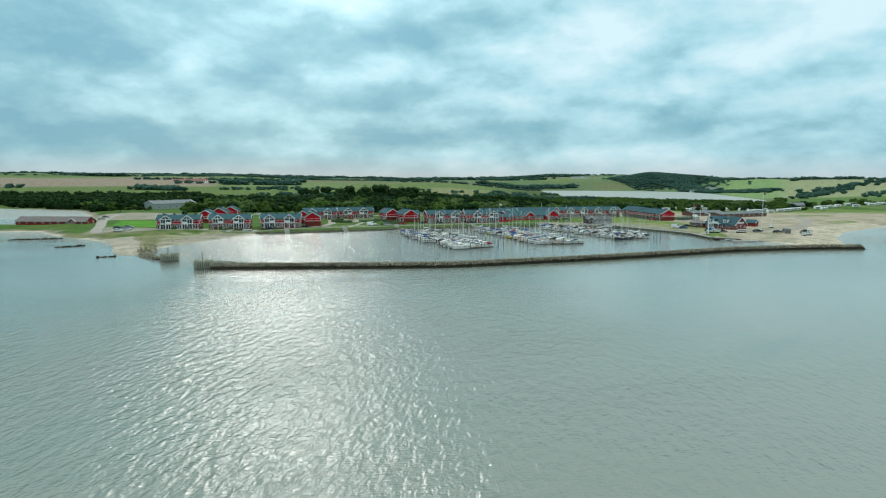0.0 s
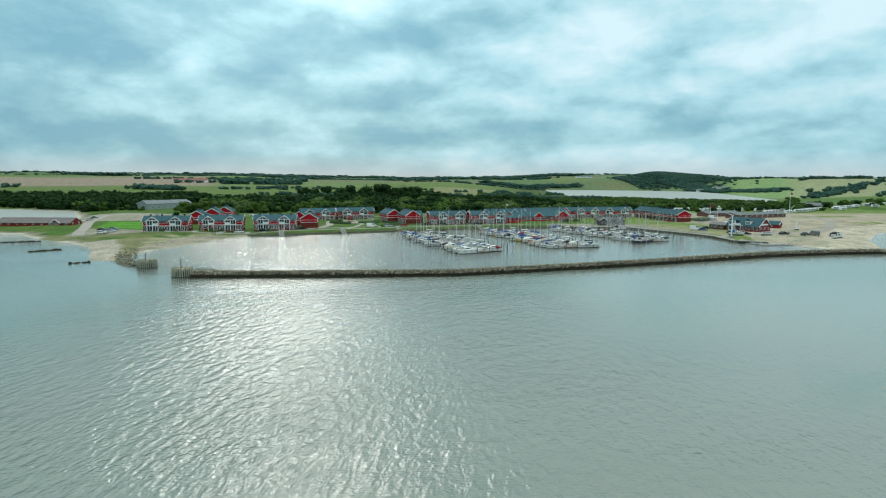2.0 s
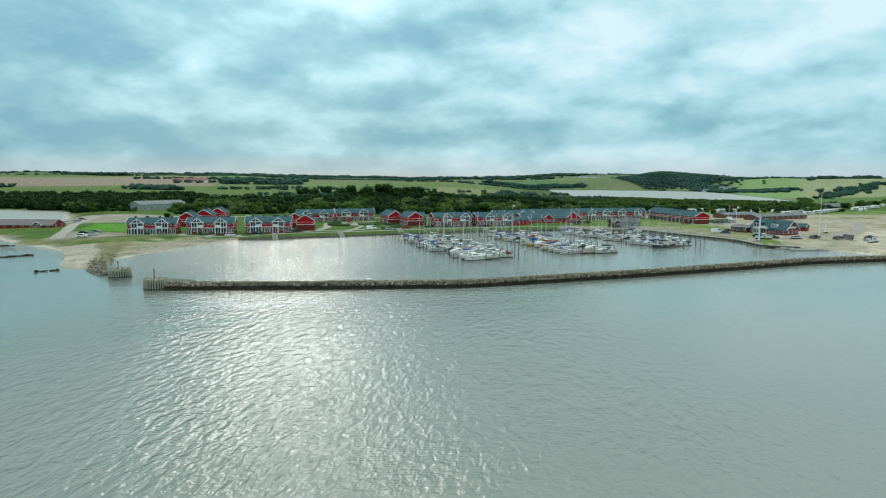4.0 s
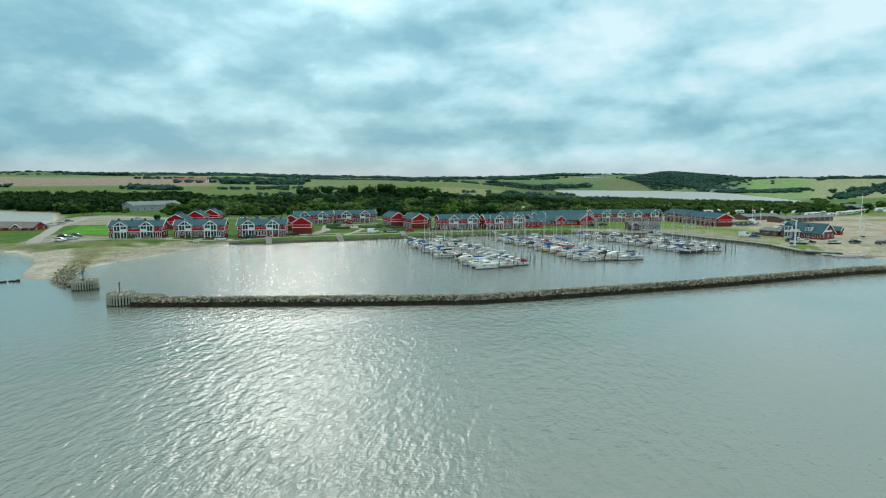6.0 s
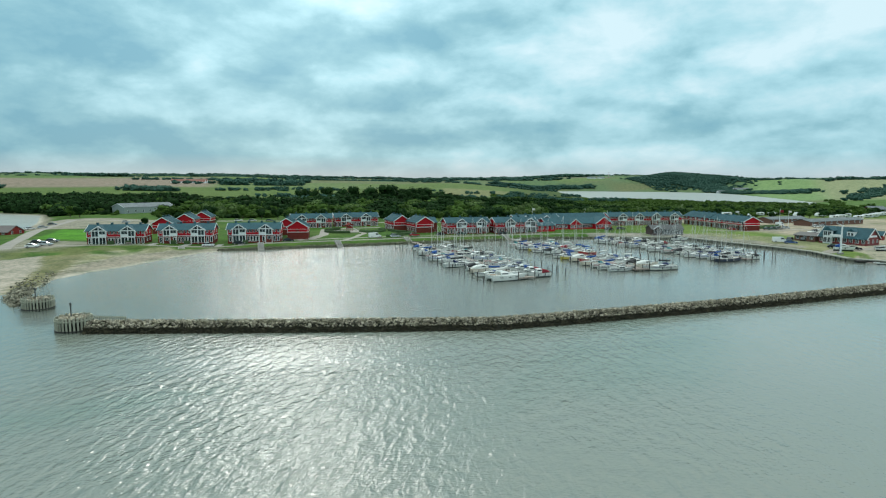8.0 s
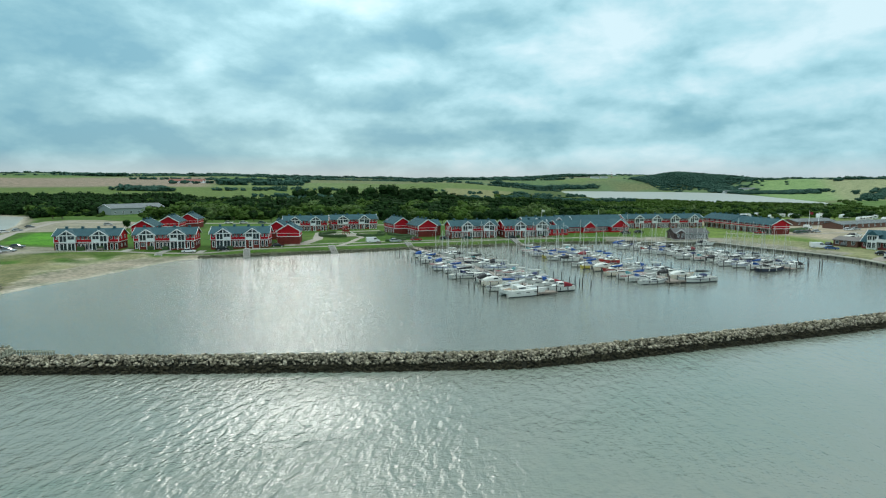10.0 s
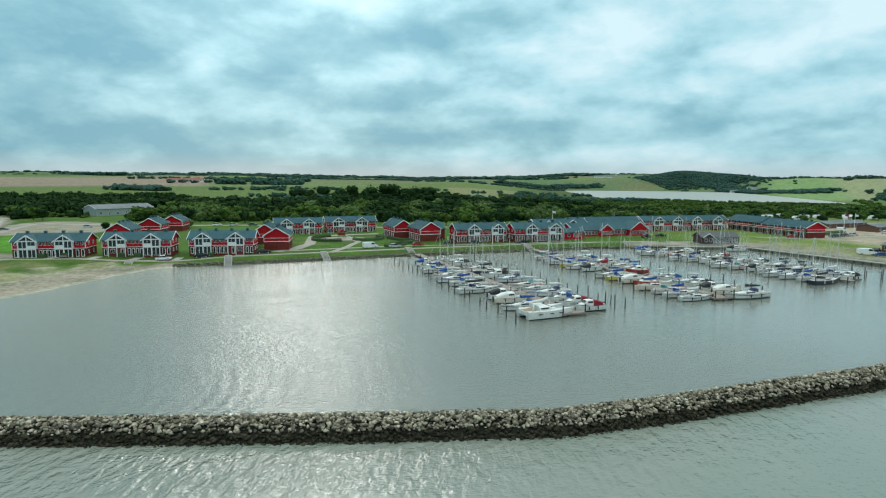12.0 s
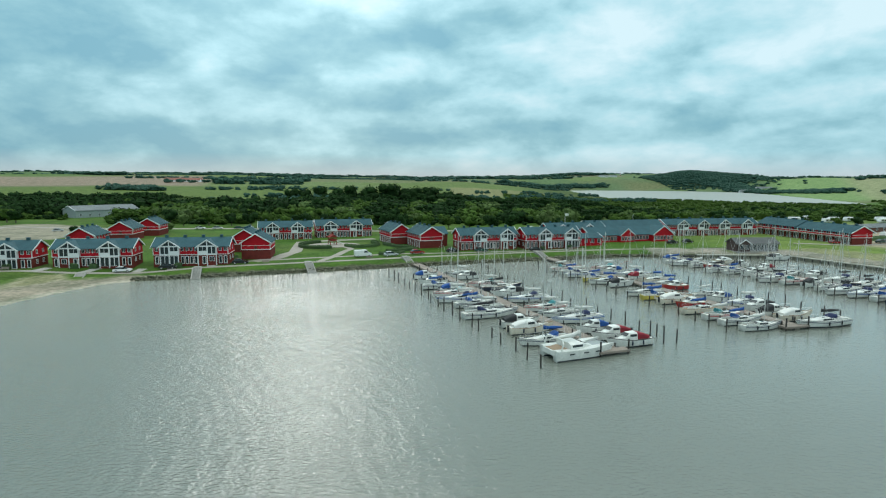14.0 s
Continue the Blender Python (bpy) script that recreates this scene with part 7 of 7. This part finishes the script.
def crown_mesh(name, seed, leaves, leaf, material, squash=0.85):
    """Unit crown (about 1 m across, base at z = 0) of several lobes clad in small leaf faces."""
    r = random.Random(seed)
    bm = bmesh.new()
    lobes = [(Vector((0, 0, 0.42)), 0.36)]
    for _ in range(6):
        a = r.random() * math.tau
        d = r.uniform(0.12, 0.34)
        lobes.append((Vector((d * math.cos(a), d * math.sin(a), r.uniform(0.22, 0.74))), r.uniform(0.15, 0.26)))
    for c, q in lobes:
        k = len(bm.verts)
        bmesh.ops.create_icosphere(bm, subdivisions=1, radius=q * 0.86, matrix=Matrix.Translation(c))
    for v in bm.verts:
        v.co.z *= squash
        v.co += v.co.normalized() * 0.05 * noise.noise(v.co * 9 + Vector((seed, 0, 0)))

    def place():
        c, q = r.choice(lobes)
        d = Vector((r.gauss(0, 1), r.gauss(0, 1), r.gauss(0.25, 1))).normalized()
        p = c + d * q * r.uniform(0.85, 1.12)
        p.z *= squash
        return p, d
    leaf_clumps(bm, place, leaves, leaf, r)
    me = bpy.data.meshes.new(name)
    bm.to_mesh(me)
    bm.free()
    me.materials.append(material)
    return me


def trunk_mesh(seed):
    r = random.Random(seed)
    bm = bmesh.new()
    rod(bm, (0, 0, -0.06), (0.01, 0.0, 0.40), 0.035, 0.020, 7)
    for i in range(5):
        a = i * 1.3 + r.random()
        rod(bm, (0, 0, r.uniform(0.18, 0.36)), (0.26 * math.cos(a), 0.26 * math.sin(a), r.uniform(0.45, 0.7)), 0.014, 0.006, 5)
    me = bpy.data.meshes.new("trunk")
    bm.to_mesh(me)
    bm.free()
    me.materials.append(BARK)
    return me


NEAR_CROWNS = [crown_mesh("crown", s, 420, 0.040, (LEAF_A, LEAF_B, LEAF_A, LEAF_C, LEAF_B)[s % 5]) for s in range(5)]
TRUNKS = [trunk_mesh(s) for s in range(2)]
TREE_WORDS = ["dark green broadleaf tree at the wood's edge", "olive green broadleaf tree behind the houses", "dark rounded tree beside the gravel road", "pale grey-green willow standing among scrub", "tall olive green tree at the edge of scrub"]


def tree(x, y, height, width, k):
    z = ground_z(x, y)
    t = tagged(new("tree"), TREE_WORDS[k % 5], "tree", "trees behind the houses")
    t.matrix_world = pose(x, y, z - 0.1, 0, 0, RND.uniform(0, 360)) @ Matrix.Diagonal((width, width, height, 1))
    for nm, me in (("trunk", TRUNKS[k % 2]), ("crown", NEAR_CROWNS[k % 5])):
        o = new(nm, me)
        o.parent = t
        if nm == "crown":
            o.matrix_local = pose(0, 0, 0.14)
    return t


def clear_of_houses(X, Y):
    ok = np.ones(X.shape, bool)
    for cx, cy, rr in ((-117, 292, 16), (-93, 296, 16), (-69, 300, 16), (-59, 368, 17), (-37, 377, 17), (16, 336, 17), (40, 340, 18), (54, 360, 18), (75, 362, 26), (118, 386, 30), (152, 366, 30), (-120, 360, 20), (-118, 382, 16), (-198, 505, 34), (-10, 350, 18), (215, 385, 34), (350, 512, 14)):
        ok &= np.hypot(X - cx, Y - cy) > rr
    return ok


def scatter(n, x0, x1, y0, y1, seed):
    r = np.random.RandomState(seed)
    X, Y = r.uniform(x0, x1, n), r.uniform(y0, y1, n)
    d = np.minimum(signed(SHORE, X, Y), np.minimum(-signed(COVE, X, Y), -signed(LAKE, X, Y)))
    ok = (d > 8) & clear_of_houses(X, Y)
    return X[ok], Y[ok], r


# single trees along the near edge of the wood
for x, y, h, w, k in ((-138, 436, 9, 10, 0), (-128, 428, 8, 8, 3), (-116, 430, 9, 9, 1), (-104, 428, 8, 9, 2), (-93, 424, 8, 8, 0), (-83, 420, 9, 9, 4), (-74, 416, 8, 9, 1),
                      (-64, 418, 9, 9, 2), (-53, 412, 8, 8, 0), (-44, 414, 9, 10, 4), (-34, 408, 8, 8, 1), (-24, 405, 10, 9, 2), (-17, 398, 9, 8, 0), (-6, 410, 8, 9, 4), (5, 412, 7, 8, 1), (15, 414, 8, 9, 4), (24, 404, 9, 9, 2),
                      (33, 400, 9, 10, 0), (52, 412, 10, 11, 3), (64, 414, 11, 12, 3), (76, 416, 8, 9, 0), (88, 420, 8, 9, 1), (100, 424, 7, 8, 2), (112, 422, 8, 9, 0), (124, 424, 9, 10, 1), (134, 428, 9, 10, 3), (146, 430, 8, 9, 2), (158, 432, 8, 9, 0), (170, 436, 8, 9, 1), (182, 440, 7, 8, 2),
                      (150, 402, 6, 8, 3), (-134, 402, 6, 7, 3), (-122, 398, 5, 6, 3), (-148, 372, 5, 5, 0), (200, 420, 6, 7, 1), (216, 428, 6, 8, 2), (232, 424, 6, 7, 0), (248, 440, 6, 8, 1), (262, 446, 6, 7, 2), (278, 452, 6, 8, 0), (300, 462, 6, 8, 1), (322, 478, 7, 8, 2), (345, 490, 7, 9, 0), (378, 512, 7, 9, 1), (402, 528, 7, 9, 2), (-228, 452, 8, 9, 0), (-240, 462, 9, 10, 1)):
    tree(x, y, h, w, k)

# a row of tall old trees on the rise beyond the scrub
for x, y, h, w, k in ((-124, 640, 15, 13, 0), (-111, 634, 16, 14, 2), (-99, 638, 17, 14, 0), (-84, 634, 17, 15, 2), (-72, 634, 18, 14, 0), (-58, 636, 19, 21, 2), (-38, 634, 19.5, 25, 0), (-20, 636, 18, 23, 2), (-4, 638, 16.5, 21, 0), (12, 642, 14, 12, 2)):
    tree(x, y, h, w, k)

# the wood and scrub as a whole
WOOD_CROWNS = [crown_mesh("wood_crown", 30 + s, 95, 0.085, LEAF_A) for s in range(6)]


def wood(name, X, Y, H, Wd, material, label, seed):
    r = np.random.RandomState(seed)
    Z = land_height(X, Y)
    pl = []
    for x, y, z, h, w in zip(X, Y, Z, H, Wd):
        pl.append((r.randint(6), pose(x, y, z - 0.12 * h, 0, 0, r.uniform(0, 360)) @ Matrix.Diagonal((w, w, h, 1))))
    if pl:
        ob = joined_copies(name, WOOD_CROWNS, pl, material, None, False)
        tagged(ob, label, "trees", kind="stuff")


X, Y, r = scatter(5200, -330, 330, 424, 640, 3)
w1, w2 = wobble(X, Y, 70, 21), wobble(X, Y, 24, 22)
keep = (Y > 430 + 0.05 * np.abs(X)) & ~((X > 60) & (Y > 560)) & (Y < 575 + 0.22 * np.abs(X) + 25 * w1) & ~((X > 190) & (Y < 468)) & ~((X < -175) & (Y < 462 + 0.2 * (-X - 165)))
keep &= np.hypot(X + 200, Y - 474) > 14
X, Y, w1, w2 = X[keep], Y[keep], w1[keep], w2[keep]
tall = (w1 + 0.6 * w2 > 0.25) | ((Y > 520) & (Y < 600) & (X > -150) & (X < 70) & (w2 > -0.3))
H = np.where(tall, r.uniform(6, 12.5, len(X)), r.uniform(2.2, 6.5, len(X)))
H = H * np.interp(X, [0, 80, 300], [1.0, 0.78, 0.62])
Wd = np.maximum(H, 4.0) * r.uniform(0.8, 1.7, len(X))
cls = wobble(X, Y, 45, 33) + 0.5 * wobble(X, Y, 15, 34)
dark = cls < np.where(Y > 505, 0.35, -0.2) - 0.45 * soft(-60, -130, X)
wood("dark_wood", X[dark], Y[dark], H[dark], Wd[dark], LEAF_A, "dense dark green wood behind the houses", 1)
wood("olive_wood", X[~dark & (cls < 0.75)], Y[~dark & (cls < 0.75)], H[~dark & (cls < 0.75)], Wd[~dark & (cls < 0.75)], LEAF_B, "olive green scrub wood behind the houses", 2)
wood("willow_scrub", X[cls >= 0.75], Y[cls >= 0.75], H[cls >= 0.75], Wd[cls >= 0.75], LEAF_C, "grey-green willow scrub in the wood", 3)

# dark belt under the old trees
r = np.random.RandomState(91)
n = 420
t = r.rand(n)
X, Y = -165 + 310 * t, 616 + 28 * r.rand(n) + 12 * t
H = r.uniform(8, 15, n) * np.interp(X, [-165, -120, -85, 15, 45, 145], [0.5, 0.75, 1.0, 1.0, 0.6, 0.5])
wood("tree_belt", X, Y, H, H * r.uniform(0.9, 1.4, n), LEAF_A, "dark belt of trees on the rise", 12)
# broad crowns that stand out of the west part of the wood
r = np.random.RandomState(92)
X, Y = r.uniform(-330, -60, 120), r.uniform(478, 600, 120)
ok = clear_of_houses(X, Y) & (-signed(COVE, X, Y) > 25)
X, Y = X[ok], Y[ok]
H = r.uniform(10, 16, len(X))
wood("broad_trees", X, Y, H, H * r.uniform(1.0, 1.35, len(X)), LEAF_A, "broad dark trees standing in the wood", 13)

# west wood beyond the cove
X, Y, r = scatter(1700, -620, -240, 480, 690, 7)
keep = (Y > 560 - 0.35 * (X + 560)) | (Y > 600)
X, Y = X[keep], Y[keep]
H = r.uniform(6, 14.5, len(X))
wood("west_wood", X, Y, H, H * r.uniform(0.9, 1.3, len(X)), LEAF_A, "dark green wood beyond the cove", 4)

# hedgerows and copses in the fields
px, py, ph = [], [], []
r = np.random.RandomState(17)
LINES = [((-300, 690), (-200, 670), 30, 6), ((-425, 900), (-362, 905), 70, 10), ((-1900, 2300), (-700, 2450), 120, 11), ((-2600, 3000), (-1000, 3100), 130, 13), ((-900, 2000), (-640, 2060), 120, 13), ((-320, 950), (-180, 930), 24, 7), ((-200, 760), (-60, 780), 26, 6), ((-140, 625), (-40, 640), 36, 11), ((0, 705), (235, 765), 150, 6.5), ((-30, 1000), (60, 1010), 14, 5), ((60, 900), (280, 1040), 36, 7), ((-520, 1280), (-250, 1330), 50, 12), ((-380, 1180), (-240, 1190), 40, 13),
         ((-700, 1500), (-300, 1560), 60, 9), ((-1300, 2200), (-1080, 2240), 70, 18), ((-600, 2400), (-380, 2440), 50, 14), ((-40, 1490), (340, 1560), 90, 8), ((210, 1760), (480, 1800), 170, 15), ((-560, 2050), (-60, 2120), 150, 12), ((-350, 2700), (800, 2760), 190, 15), ((-900, 2600), (-420, 2640), 120, 15), ((40, 2250), (360, 2300), 60, 12), ((-260, 1010), (-120, 1020), 30, 7), ((-200, 2000), (500, 2100), 120, 13), ((300, 2500), (700, 2550), 60, 16), ((620, 760), (860, 950), 60, 8), ((540, 800), (740, 980), 80, 8), ((700, 980), (1000, 1150), 70, 9),
         ((880, 1330), (1250, 1480), 60, 10), ((800, 1700), (1400, 1800), 70, 12), ((-2000, 3000), (2200, 3100), 150, 11), ((-2600, 3700), (-900, 3760), 110, 16), ((-500, 3700), (2600, 3800), 110, 13), ((-900, 1000), (-600, 900), 40, 9)]
for (x0, y0), (x1, y1), n, h in LINES:
    t = r.rand(n)
    spread = max(6, math.hypot(x1 - x0, y1 - y0) * 0.035)
    px += list(x0 + (x1 - x0) * t + r.normal(0, spread, n))
    py += list(y0 + (y1 - y0) * t + r.normal(0, spread, n))
    ph += list(h * r.uniform(0.6, 1.25, n))
X, Y, H = np.array(px), np.array(py), np.array(ph)
d = -signed(LAKE, X, Y)
X, Y, H = X[d > 10], Y[d > 10], H[d > 10]
wood("field_hedgerows", X, Y, H, H * np.interp(Y, [600, 2000, 3500], [1.2, 2.0, 3.6]), LEAF_HAZED, "hedgerows and copses across the far fields", 5)
# wooded hill past the lake
r = np.random.RandomState(23)
n = 3600
X, Y = 745 + np.abs(r.normal(0, 78, n)) * np.where(r.rand(n) < 0.38, -0.8, 1.0), r.normal(1790, 90, n)
t = r.rand(900)
X[:900], Y[:900] = 735 - 60 * t + r.normal(0, 16, 900) + 25 * np.sin(t * 9), 1640 - 520 * t + r.normal(0, 20, 900)
t = r.rand(160)
X[900:1060], Y[900:1060] = 860 + 90 * t, 1850 + r.normal(0, 25, 160)
keep = (-signed(LAKE, X, Y) > 6) & (np.hypot((X - 745) / 260, (Y - 1790) / 250) < 1) | (Y < 1640)
keep &= (-signed(LAKE, X, Y) > 6) & ((X > 640) | (Y < 1500))
X, Y = X[keep], Y[keep]
H = r.uniform(6, 11.5, len(X))
wood("hill_wood", X, Y, H * 0.8, H * r.uniform(1.2, 1.9, len(X)), LEAF_HAZED, "dark wooded hill beyond the lake", 6)
# low scrub on the marsh before the lake
X, Y, r = scatter(2600, 60, 520, 545, 860, 61)
sd = X / Y
keep = (sd > 0.10) & (sd < 0.66) & (-signed(LAKE, X, Y) > 14) & (wobble(X, Y, 60, 62) > -0.55)
X, Y = X[keep], Y[keep]
H = r.uniform(2.2, 4.6, len(X))
wood("marsh_scrub", X, Y, H, H * r.uniform(1.2, 2.2, len(X)), LEAF_B, "low green scrub on the marsh before the lake", 9)
# camp site and east side scrub
X, Y, r = scatter(520, 190, 520, 440, 640, 41)
keep = (Y > 452 + 0.32 * (X - 190)) & (Y < 540 + 0.30 * (X - 190)) & (wobble(X, Y, 30, 44) > -0.25)
X, Y = X[keep], Y[keep]
H = r.uniform(3, 7, len(X))
wood("camp_scrub", X, Y, H, H * r.uniform(0.9, 1.4, len(X)), LEAF_B, "scrub and small trees round the camp site", 7)
